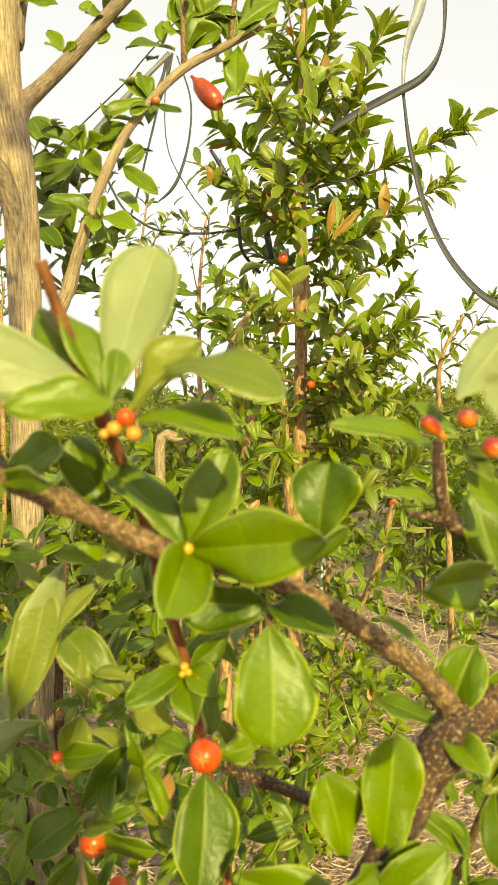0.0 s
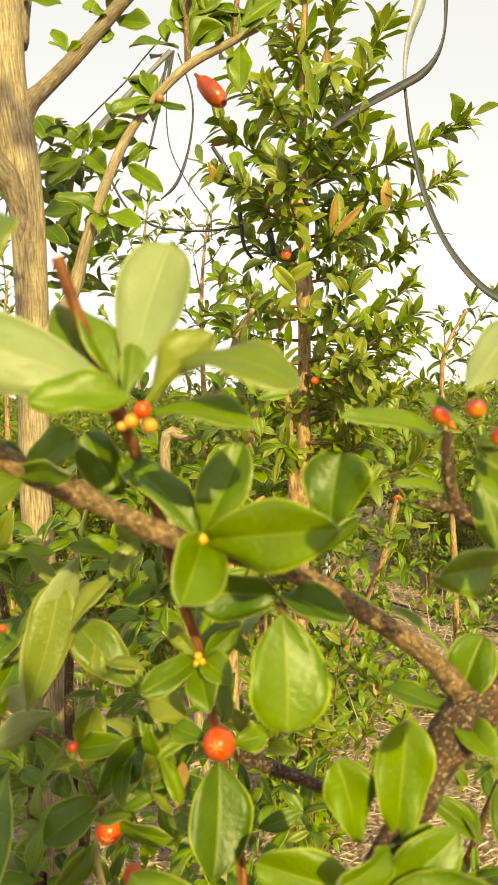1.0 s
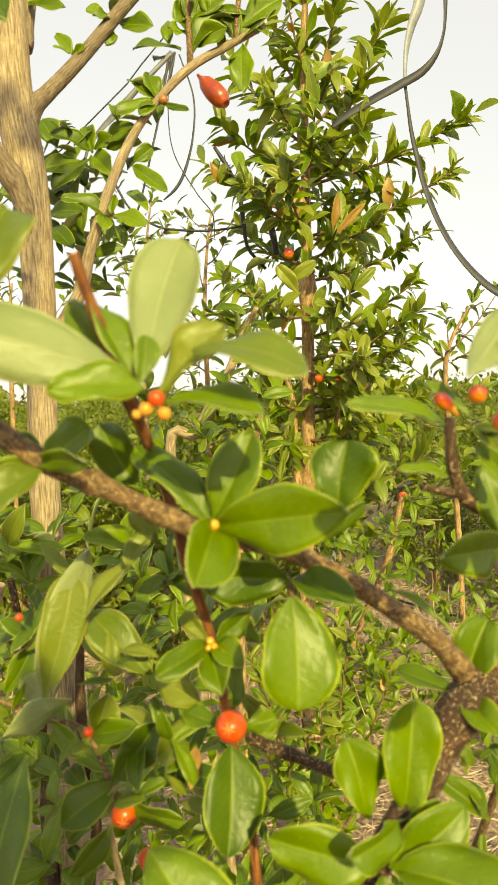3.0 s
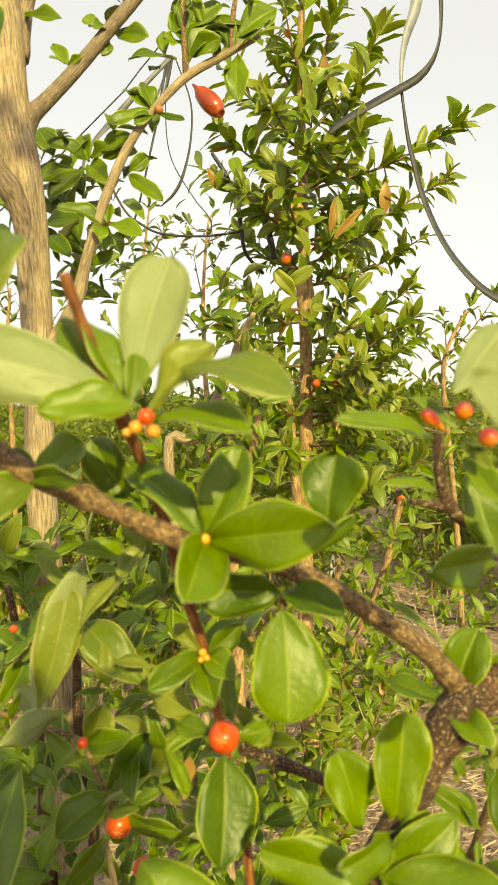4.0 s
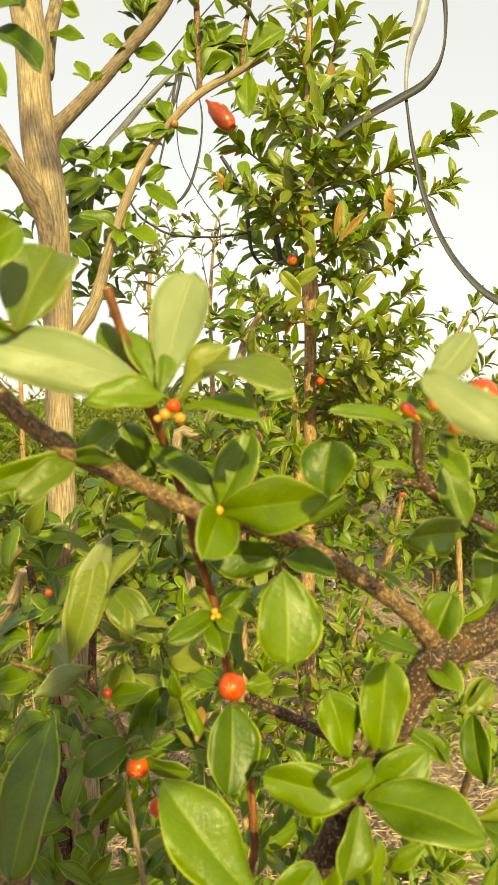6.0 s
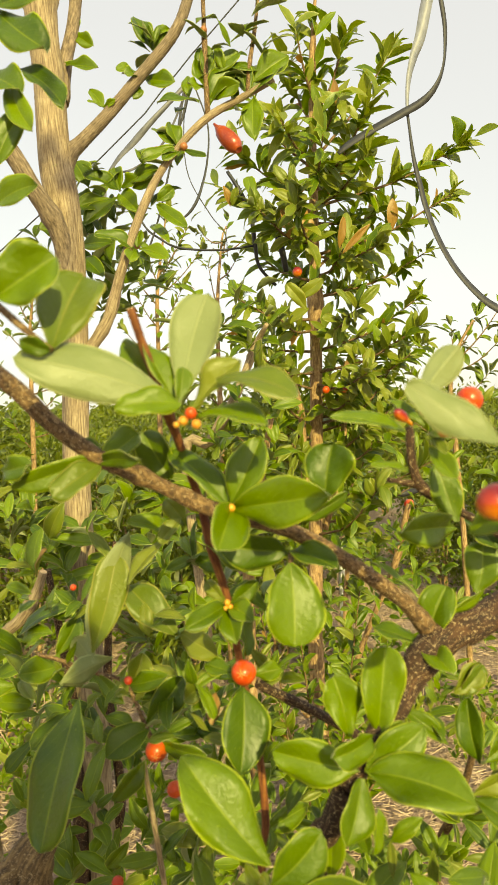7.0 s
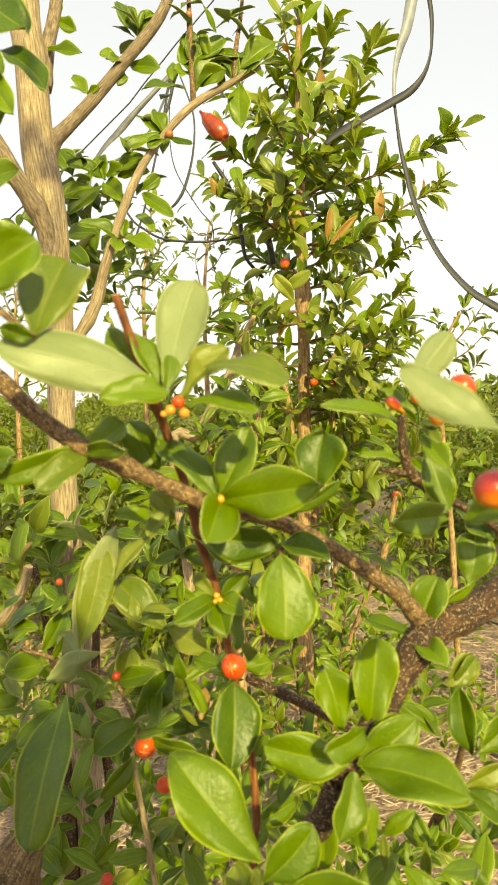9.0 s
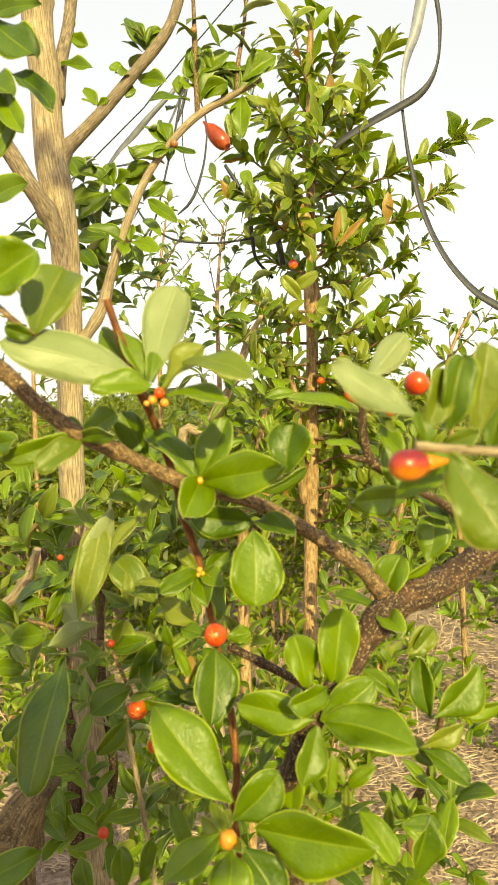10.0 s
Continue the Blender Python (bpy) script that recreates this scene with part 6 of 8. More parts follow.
# ---- tree in the middle of the row ----
row_tree = thing("fruit_tree", (0.08, 2.17, 0), "young fruit tree, dense column of glossy leaves on an orange-brown trunk", "tree", "orchard trees")
RND = random.Random(23)
spare = []
tube("trunk", [(0.08, 2.17, -0.02, 0.024), (0.0421, 2.17, 0.4574, 0.0239), (0.0504, 2.17, 0.8357, 0.0239), (0.0687, 2.17, 1.298, 0.022), (0.0773, 2.17, 1.57, 0.0202), (0.0832, 2.17, 1.927, 0.0165), (0.0896, 2.17, 2.242, 0.0128), (0.0949, 2.17, 2.518, 0.0092), (0.1136, 2.17, 2.721, 0.0055)], BARK_TREE, row_tree, "orange-brown trunk with peeling bark", segs=14, steps=8, knots=6, seed=41)
tube("branch", [(0.0324, 2.16, 1.024, 0.0146), (0.0238, 2.13, 1.211, 0.0126), (0.0214, 2.12, 1.355, 0.0107), (-0.0056, 2.1, 1.496, 0.0071)], BARK_TREE, row_tree, segs=8, knots=2, seed=42)
tube("branch", [(0.086, 2.18, 0.9638, 0.0111), (0.1483, 2.2, 1.165, 0.0112), (0.1665, 2.2, 1.349, 0.0093), (0.1773, 2.2, 1.532, 0.0074)], BARK_TREE, row_tree, segs=8, knots=2, seed=43)
shoot(row_tree, [(0.0993, 2.17, 2.38, 0.0055), (0.1059, 2.17, 2.504, 0.004), (0.1099, 2.17, 2.611, 0.003), (0.1125, 2.17, 2.687, 0.0015)], BARK_TWIG, spare, RND, 0.098, 0.044, 6, 0.65, 0.2)
shoot(row_tree, [(0.0982, 2.17, 2.346, 0.0055), (0.1478, 2.12, 2.407, 0.004), (0.1775, 2.09, 2.477, 0.003), (0.1973, 2.07, 2.529, 0.0015)], BARK_TWIG, spare, RND, 0.098, 0.044, 6, 0.65, 0.2)
shoot(row_tree, [(0.0938, 2.17, 2.207, 0.0055), (0.2354, 2.22, 2.376, 0.004), (0.3203, 2.25, 2.511, 0.003), (0.377, 2.27, 2.605, 0.0015)], BARK_TWIG, spare, RND, 0.098, 0.044, 6, 0.65, 0.2)
shoot(row_tree, [(0.0888, 2.17, 2.05, 0.0055), (0.344, 2.17, 2.112, 0.004), (0.497, 2.17, 2.183, 0.003), (0.5991, 2.17, 2.234, 0.0015)], BARK_TWIG, spare, RND, 0.098, 0.044, 6, 0.65, 0.2)
shoot(row_tree, [(0.0838, 2.17, 1.891, 0.0055), (0.3002, 2.12, 1.932, 0.004), (0.4301, 2.09, 1.99, 0.003), (0.5166, 2.07, 2.033, 0.0015)], BARK_TWIG, spare, RND, 0.090, 0.044, 6, 0.65, 0.2)
shoot(row_tree, [(0.0793, 2.17, 1.749, 0.0055), (0.2793, 2.22, 1.8, 0.004), (0.3993, 2.25, 1.863, 0.003), (0.4793, 2.27, 1.91, 0.0015)], BARK_TWIG, spare, RND, 0.078, 0.044, 6, 0.65, 0.2)
shoot(row_tree, [(0.0736, 2.17, 1.57, 0.0055), (0.2471, 2.17, 1.621, 0.004), (0.3512, 2.17, 1.685, 0.003), (0.4205, 2.17, 1.732, 0.0015)], BARK_TWIG, spare, RND, 0.078, 0.044, 6, 0.65, 0.2)
shoot(row_tree, [(0.0714, 2.17, 1.498, 0.0055), (0.2264, 2.07, 1.524, 0.004), (0.3194, 2.01, 1.572, 0.003), (0.3814, 1.97, 1.609, 0.0015)], BARK_TWIG, spare, RND, 0.078, 0.044, 6, 0.65, 0.2)
shoot(row_tree, [(0.0691, 2.17, 1.426, 0.0055), (0.2403, 2.245, 1.458, 0.004), (0.343, 2.29, 1.511, 0.003), (0.4115, 2.32, 1.552, 0.0015)], BARK_TWIG, spare, RND, 0.078, 0.044, 6, 0.65, 0.2)
shoot(row_tree, [(0.0905, 2.17, 2.103, 0.0055), (0.1767, 2.07, 2.165, 0.004), (0.2284, 2.01, 2.235, 0.003), (0.2629, 1.97, 2.287, 0.0015)], BARK_TWIG, spare, RND, 0.098, 0.044, 6, 0.65, 0.2)
shoot(row_tree, [(0.0872, 2.17, 1.997, 0.0055), (0.227, 2.295, 2.026, 0.004), (0.311, 2.37, 2.077, 0.003), (0.3669, 2.42, 2.115, 0.0015)], BARK_TWIG, spare, RND, 0.090, 0.044, 6, 0.65, 0.2)
shoot(row_tree, [(0.0888, 2.17, 2.05, 0.0055), (0.1631, 2.045, 2.051, 0.004), (0.2076, 1.97, 2.085, 0.003), (0.2373, 1.92, 2.112, 0.0015)], BARK_TWIG, spare, RND, 0.098, 0.044, 6, 0.65, 0.2)
shoot(row_tree, [(0.0838, 2.17, 1.891, 0.0055), (0.1726, 2.045, 1.841, 0.004), (0.2259, 1.97, 1.843, 0.003), (0.2614, 1.92, 1.849, 0.0015)], BARK_TWIG, spare, RND, 0.090, 0.044, 6, 0.65, 0.2)
shoot(row_tree, [(0.0927, 2.17, 2.172, 0.0055), (-0.001, 2.12, 2.237, 0.004), (-0.0573, 2.09, 2.309, 0.003), (-0.0948, 2.07, 2.362, 0.0015)], BARK_TWIG, spare, RND, 0.098, 0.044, 6, 0.65, 0.2)
shoot(row_tree, [(0.0905, 2.17, 2.103, 0.0055), (-0.0398, 2.22, 2.163, 0.004), (-0.118, 2.25, 2.232, 0.003), (-0.1702, 2.27, 2.283, 0.0015)], BARK_TWIG, spare, RND, 0.098, 0.044, 6, 0.65, 0.2)
shoot(row_tree, [(0.0861, 2.17, 1.962, 0.0055), (-0.0544, 2.12, 1.993, 0.004), (-0.1387, 2.09, 2.045, 0.003), (-0.1949, 2.07, 2.085, 0.0015)], BARK_TWIG, spare, RND, 0.090, 0.044, 6, 0.65, 0.2)
shoot(row_tree, [(0.0849, 2.17, 1.927, 0.0055), (0.0033, 2.02, 1.914, 0.004), (-0.0457, 1.93, 1.94, 0.003), (-0.0784, 1.87, 1.961, 0.0015)], BARK_TWIG, spare, RND, 0.090, 0.044, 6, 0.65, 0.2)
shoot(row_tree, [(0.081, 2.17, 1.803, 0.0055), (-0.0307, 2.27, 1.863, 0.004), (-0.0978, 2.33, 1.932, 0.003), (-0.1425, 2.37, 1.984, 0.0015)], BARK_TWIG, spare, RND, 0.090, 0.044, 6, 0.65, 0.2)
shoot(row_tree, [(0.0771, 2.17, 1.678, 0.0055), (-0.0441, 2.095, 1.676, 0.004), (-0.1168, 2.05, 1.707, 0.003), (-0.1652, 2.02, 1.734, 0.0015)], BARK_TWIG, spare, RND, 0.078, 0.044, 6, 0.65, 0.2)
shoot(row_tree, [(0.0736, 2.17, 1.57, 0.0055), (-0.0774, 2.245, 1.593, 0.004), (-0.168, 2.29, 1.64, 0.003), (-0.2285, 2.32, 1.676, 0.0015)], BARK_TWIG, spare, RND, 0.078, 0.044, 6, 0.65, 0.2)
shoot(row_tree, [(0.0714, 2.17, 1.498, 0.0055), (-0.019, 2.02, 1.493, 0.004), (-0.0732, 1.93, 1.523, 0.003), (-0.1093, 1.87, 1.548, 0.0015)], BARK_TWIG, spare, RND, 0.078, 0.044, 6, 0.65, 0.2)
shoot(row_tree, [(0.0702, 2.17, 1.462, 0.0055), (0.1426, 2.02, 1.437, 0.004), (0.186, 1.93, 1.455, 0.003), (0.2149, 1.87, 1.472, 0.0015)], BARK_TWIG, spare, RND, 0.078, 0.044, 6, 0.65, 0.2)
shoot(row_tree, [(0.0668, 2.17, 1.353, 0.0055), (0.1801, 2.27, 1.348, 0.004), (0.248, 2.33, 1.379, 0.003), (0.2934, 2.37, 1.404, 0.0015)], BARK_TWIG, spare, RND, 0.078, 0.044, 6, 0.65, 0.2)
shoot(row_tree, [(0.0668, 2.17, 1.353, 0.0055), (0.0137, 2.07, 1.35, 0.004), (-0.0181, 2.01, 1.381, 0.003), (-0.0393, 1.97, 1.407, 0.0015)], BARK_TWIG, spare, RND, 0.078, 0.044, 6, 0.65, 0.2)
shoot(row_tree, [(0.0645, 2.17, 1.28, 0.0055), (-0.0417, 2.22, 1.29, 0.004), (-0.1054, 2.25, 1.329, 0.003), (-0.1479, 2.27, 1.361, 0.0015)], BARK_TWIG, spare, RND, 0.078, 0.044, 6, 0.65, 0.2)
shoot(row_tree, [(0.0621, 2.17, 1.207, 0.0055), (0.0262, 2.045, 1.211, 0.004), (0.0046, 1.97, 1.246, 0.003), (-0.0098, 1.92, 1.275, 0.0015)], BARK_TWIG, spare, RND, 0.078, 0.044, 6, 0.65, 0.2)
shoot(row_tree, [(0.0633, 2.17, 1.243, 0.0055), (0.142, 2.07, 1.245, 0.004), (0.1892, 2.01, 1.279, 0.003), (0.2206, 1.97, 1.306, 0.0015)], BARK_TWIG, spare, RND, 0.078, 0.044, 6, 0.65, 0.2)
shoot(row_tree, [(0.096, 2.17, 2.276, 0.0055), (0.1303, 2.045, 2.251, 0.004), (0.1509, 1.97, 2.268, 0.003), (0.1646, 1.92, 2.285, 0.0015)], BARK_TWIG, spare, RND, 0.098, 0.044, 6, 0.65, 0.2)
shoot(row_tree, [(0.0971, 2.17, 2.311, 0.0055), (0.0533, 2.22, 2.415, 0.004), (0.0269, 2.25, 2.511, 0.003), (0.0094, 2.27, 2.579, 0.0015)], BARK_TWIG, spare, RND, 0.098, 0.044, 6, 0.65, 0.2)
shoot(row_tree, [(0.0938, 2.17, 2.207, 0.0055), (0.043, 2.02, 2.18, 0.004), (0.0125, 1.93, 2.196, 0.003), (-0.0078, 1.87, 2.212, 0.0015)], BARK_TWIG, spare, RND, 0.098, 0.044, 6, 0.65, 0.2)
shoot(row_tree, [(0.0905, 2.17, 2.103, 0.0055), (0.1441, 2.32, 2.172, 0.004), (0.1762, 2.41, 2.247, 0.003), (0.1976, 2.47, 2.301, 0.0015)], BARK_TWIG, spare, RND, 0.098, 0.044, 6, 0.65, 0.2)
shoot(row_tree, [(0.0877, 2.17, 2.015, 0.0055), (0.052, 2.02, 1.986, 0.004), (0.0305, 1.93, 2.001, 0.003), (0.0162, 1.87, 2.016, 0.0015)], BARK_TWIG, spare, RND, 0.098, 0.044, 6, 0.65, 0.2)
shoot(row_tree, [(0.0816, 2.17, 1.821, 0.0055), (0.1265, 2.07, 1.814, 0.004), (0.1535, 2.01, 1.843, 0.003), (0.1715, 1.97, 1.868, 0.0015)], BARK_TWIG, spare, RND, 0.090, 0.044, 6, 0.65, 0.2)
shoot(row_tree, [(0.0805, 2.17, 1.785, 0.0055), (0.0315, 2.32, 1.839, 0.004), (0.0021, 2.41, 1.904, 0.003), (-0.0175, 2.47, 1.953, 0.0015)], BARK_TWIG, spare, RND, 0.090, 0.044, 6, 0.65, 0.2)
shoot(row_tree, [(0.0759, 2.17, 1.642, 0.0055), (0.1326, 2.02, 1.62, 0.004), (0.1666, 1.93, 1.639, 0.003), (0.1893, 1.87, 1.658, 0.0015)], BARK_TWIG, spare, RND, 0.078, 0.044, 6, 0.65, 0.2)
shoot(row_tree, [(0.0759, 2.17, 1.642, 0.0055), (0.0146, 2.07, 1.626, 0.004), (-0.0221, 2.01, 1.649, 0.003), (-0.0467, 1.97, 1.67, 0.0015)], BARK_TWIG, spare, RND, 0.078, 0.044, 6, 0.65, 0.2)
shoot(row_tree, [(0.0714, 2.17, 1.498, 0.0055), (0.1229, 2.295, 1.525, 0.004), (0.1538, 2.37, 1.573, 0.003), (0.1744, 2.42, 1.611, 0.0015)], BARK_TWIG, spare, RND, 0.078, 0.044, 6, 0.65, 0.2)
shoot(row_tree, [(0.0679, 2.17, 1.389, 0.0055), (0.1295, 2.07, 1.372, 0.004), (0.1664, 2.01, 1.394, 0.003), (0.191, 1.97, 1.414, 0.0015)], BARK_TWIG, spare, RND, 0.078, 0.044, 6, 0.65, 0.2)
shoot(row_tree, [(0.061, 2.17, 1.17, 0.0055), (0.1356, 2.22, 1.152, 0.004), (0.1804, 2.25, 1.175, 0.003), (0.2103, 2.27, 1.195, 0.0015)], BARK_TWIG, spare, RND, 0.078, 0.044, 6, 0.65, 0.2)
shoot(row_tree, [(0.0916, 2.17, 2.137, 0.0055), (0.1021, 2.02, 2.119, 0.004), (0.1083, 1.93, 2.14, 0.003), (0.1125, 1.87, 2.16, 0.0015)], BARK_TWIG, spare, RND, 0.098, 0.044, 6, 0.65, 0.2)
shoot(row_tree, [(0.0849, 2.17, 1.927, 0.0055), (0.0572, 2.02, 1.911, 0.004), (0.0406, 1.93, 1.934, 0.003), (0.0295, 1.87, 1.955, 0.0015)], BARK_TWIG, spare, RND, 0.090, 0.044, 6, 0.65, 0.2)
shoot(row_tree, [(0.0998, 2.17, 2.397, 0.0055), (0.0739, 2.12, 2.451, 0.004), (0.0583, 2.09, 2.516, 0.003), (0.0479, 2.07, 2.564, 0.0015)], BARK_TWIG, spare, RND, 0.098, 0.044, 6, 0.65, 0.2)
shoot(row_tree, [(0.0821, 2.17, 1.838, 0.0055), (0.1632, 2.27, 1.942, 0.004), (0.2118, 2.33, 2.038, 0.003), (0.2442, 2.37, 2.106, 0.0015)], BARK_TWIG, spare, RND, 0.090, 0.044, 6, 0.65, 0.2)
shoot(row_tree, [(0.0793, 2.17, 1.749, 0.0055), (0.1879, 2.27, 1.791, 0.004), (0.253, 2.33, 1.848, 0.003), (0.2965, 2.37, 1.892, 0.0015)], BARK_TWIG, spare, RND, 0.078, 0.044, 6, 0.65, 0.2)
shoot(row_tree, [(0.053, 2.17, 0.920, 0.005), (-0.032, 2.056, 0.970, 0.0035), (-0.102, 1.942, 1.075, 0.0015)], BARK_TWIG, spare, RND, 0.070, 0.05, 6, 0.45, 0.25)
shoot(row_tree, [(0.054, 2.17, 0.949, 0.005), (0.155, 2.035, 0.999, 0.0035), (0.237, 1.900, 1.126, 0.0015)], BARK_TWIG, spare, RND, 0.080, 0.05, 6, 0.45, 0.25)
shoot(row_tree, [(0.055, 2.17, 0.978, 0.005), (0.258, 2.221, 1.028, 0.0035), (0.423, 2.273, 1.109, 0.0015)], BARK_TWIG, spare, RND, 0.088, 0.05, 6, 0.45, 0.25)
shoot(row_tree, [(0.056, 2.17, 1.007, 0.005), (-0.041, 2.225, 1.057, 0.0035), (-0.121, 2.280, 1.223, 0.0015)], BARK_TWIG, spare, RND, 0.080, 0.05, 6, 0.45, 0.25)
shoot(row_tree, [(0.057, 2.17, 1.036, 0.005), (0.176, 2.262, 1.086, 0.0035), (0.273, 2.354, 1.252, 0.0015)], BARK_TWIG, spare, RND, 0.080, 0.05, 6, 0.45, 0.25)
shoot(row_tree, [(0.059, 2.17, 1.065, 0.005), (0.261, 2.078, 1.115, 0.0035), (0.427, 1.987, 1.208, 0.0015)], BARK_TWIG, spare, RND, 0.088, 0.05, 6, 0.45, 0.25)
shoot(row_tree, [(0.060, 2.17, 1.094, 0.005), (-0.089, 2.270, 1.144, 0.0035), (-0.210, 2.370, 1.312, 0.0015)], BARK_TWIG, spare, RND, 0.080, 0.05, 6, 0.45, 0.25)
shoot(row_tree, [(0.061, 2.17, 1.123, 0.005), (0.161, 2.181, 1.173, 0.0035), (0.243, 2.193, 1.317, 0.0015)], BARK_TWIG, spare, RND, 0.088, 0.05, 6, 0.45, 0.25)
shoot(row_tree, [(0.062, 2.17, 1.152, 0.005), (0.186, 2.092, 1.202, 0.0035), (0.287, 2.014, 1.291, 0.0015)], BARK_TWIG, spare, RND, 0.088, 0.05, 6, 0.45, 0.25)
shoot(row_tree, [(0.063, 2.17, 1.181, 0.005), (-0.083, 2.032, 1.231, 0.0035), (-0.202, 1.894, 1.321, 0.0015)], BARK_TWIG, spare, RND, 0.088, 0.05, 6, 0.45, 0.25)
shoot(row_tree, [(0.064, 2.17, 1.209, 0.005), (0.279, 2.242, 1.259, 0.0035), (0.454, 2.314, 1.381, 0.0015)], BARK_TWIG, spare, RND, 0.080, 0.05, 6, 0.45, 0.25)
shoot(row_tree, [(0.066, 2.17, 1.238, 0.005), (0.214, 2.102, 1.288, 0.0035), (0.336, 2.034, 1.402, 0.0015)], BARK_TWIG, spare, RND, 0.070, 0.05, 6, 0.45, 0.25)
shoot(row_tree, [(0.067, 2.17, 1.267, 0.005), (-0.025, 2.233, 1.317, 0.0035), (-0.101, 2.296, 1.373, 0.0015)], BARK_TWIG, spare, RND, 0.070, 0.05, 6, 0.45, 0.25)
shoot(row_tree, [(0.068, 2.17, 1.296, 0.005), (0.222, 2.279, 1.346, 0.0035), (0.348, 2.389, 1.469, 0.0015)], BARK_TWIG, spare, RND, 0.088, 0.05, 6, 0.45, 0.25)
shoot(row_tree, [(0.069, 2.17, 1.325, 0.005), (0.224, 2.116, 1.375, 0.0035), (0.352, 2.061, 1.565, 0.0015)], BARK_TWIG, spare, RND, 0.070, 0.05, 6, 0.45, 0.25)
shoot(row_tree, [(0.070, 2.17, 1.354, 0.005), (0.002, 2.258, 1.404, 0.0035), (-0.054, 2.347, 1.543, 0.0015)], BARK_TWIG, spare, RND, 0.080, 0.05, 6, 0.45, 0.25)
shoot(row_tree, [(0.071, 2.17, 1.383, 0.005), (0.199, 2.119, 1.433, 0.0035), (0.303, 2.068, 1.588, 0.0015)], BARK_TWIG, spare, RND, 0.080, 0.05, 6, 0.45, 0.25)
shoot(row_tree, [(0.072, 2.17, 1.412, 0.005), (0.251, 2.080, 1.462, 0.0035), (0.397, 1.989, 1.557, 0.0015)], BARK_TWIG, spare, RND, 0.070, 0.05, 6, 0.45, 0.25)
shoot(row_tree, [(0.074, 2.17, 1.441, 0.005), (-0.059, 2.099, 1.491, 0.0035), (-0.167, 2.029, 1.623, 0.0015)], BARK_TWIG, spare, RND, 0.070, 0.05, 6, 0.45, 0.25)
shoot(row_tree, [(0.075, 2.17, 1.470, 0.005), (0.180, 2.264, 1.520, 0.0035), (0.267, 2.357, 1.611, 0.0015)], BARK_TWIG, spare, RND, 0.070, 0.05, 6, 0.45, 0.25)
# the stem stays bare in front: leaves stand off from it
spare = [(m, k) for m, k in spare if abs(m.translation.x - 0.078) > 0.05 or m.translation.y > 2.2 or RND.random() < 0.6]
hang_leaves(spare, row_tree, RND)
fruit(row_tree, (0.0252, 1.95, 1.793), 0.0148, (0, -1, 0), "", FRUIT_RED, star=False, name="bud")
fruit(row_tree, (0.099, 1.95, 1.433), 0.0115, (0, -1, 0), "", FRUIT, star=False, name="bud")
fruit(row_tree, (0.2235, 1.95, 1.528), 0.0099, (0, -1, 0), "", FRUIT, star=False, name="bud")
fruit(row_tree, (0.1558, 1.95, 1.43), 0.0082, (0, -1, 0), "", FRUIT, star=False, name="bud")
leaf(row_tree, (0.1505, 1.9, 1.843), (0.164, 1.88, 1.928), 0.0271, 10, 0.3, 0.2, 1, "b")
leaf(row_tree, (0.1593, 1.9, 1.827), (0.2398, 1.88, 1.903), 0.0207, 10, 0.3, 0.2, 1, "b")
leaf(row_tree, (0.0046, 1.9, 1.92), (-0.0169, 1.88, 1.961), 0.0255, 10, 0.3, 0.4, 1, "b")
leaf(row_tree, (-0.1719, 1.95, 2.001), (-0.1883, 1.93, 2.058), 0.0262, 10, 0.3, 0.4, 1, "b")
leaf(row_tree, (-0.167, 1.95, 2.001), (-0.1467, 1.93, 2.051), 0.0229, 10, 0.3, 0.4, 1, "y")
leaf(row_tree, (-0.1001, 1.95, 1.965), (-0.0924, 1.93, 2.045), 0.0360, 30, 0.3, 0.3, 1, "y")
leaf(row_tree, (0.5526, 2.15, 2.212), (0.5285, 2.1, 2.283), 0.0718, 10, 0.3, 0.2)
leaf(row_tree, (0.0134, 1.85, 1.696), (0.0983, 1.83, 1.742), 0.0372, 20, 0.3, 0.5, 1, "y")
leaf(row_tree, (0.0506, 1.85, 1.661), (-0.0077, 1.83, 1.736), 0.0403, -20, 0.3, 0.5, 1, "y")

mid_shrub = thing("fruit_shrub", (-0.1505, 1.65, 0), "fruit shrub with large glossy leaves on pale stems", "shrub")
spare = []
tube("stem", [(-0.151, 1.65, -0.02, 0.011), (-0.284, 1.65, 1.183, 0.0132), (-0.2185, 1.65, 1.299, 0.0132), (-0.1463, 1.65, 1.414, 0.0117), (-0.089, 1.65, 1.542, 0.0088), (-0.0546, 1.6, 1.591, 0.0057)], BARK_PALE, mid_shrub, segs=10, knots=3, seed=61)
tube("stem", [(-0.131, 1.65, -0.02, 0.011), (-0.13, 1.65, 0.9529, 0.0132), (-0.0904, 1.65, 1.176, 0.0103), (-0.0501, 1.6, 1.365, 0.0071)], BARK_TREE, mid_shrub, segs=10, knots=3, seed=62)
rosette(spare, RND, (-0.1314, 1.6, 1.641), (0.43, -0.11, 1), 6, 0.08)
rosette(spare, RND, (-0.1608, 1.6, 1.576), (0.38, -0.1, 1), 6, 0.08)
rosette(spare, RND, (-0.0767, 1.6, 1.493), (-0.23, -0.37, 1), 6, 0.08)
rosette(spare, RND, (-0.1335, 1.6, 1.415), (0.62, -0.83, 1), 6, 0.08)
rosette(spare, RND, (-0.0586, 1.55, 1.359), (0.52, -0.27, 1), 6, 0.08)
rosette(spare, RND, (-0.0437, 1.6, 1.291), (0.32, -0.078, 1), 6, 0.08)
rosette(spare, RND, (-0.2096, 1.65, 1.392), (-0.77, -0.54, 1), 6, 0.08)
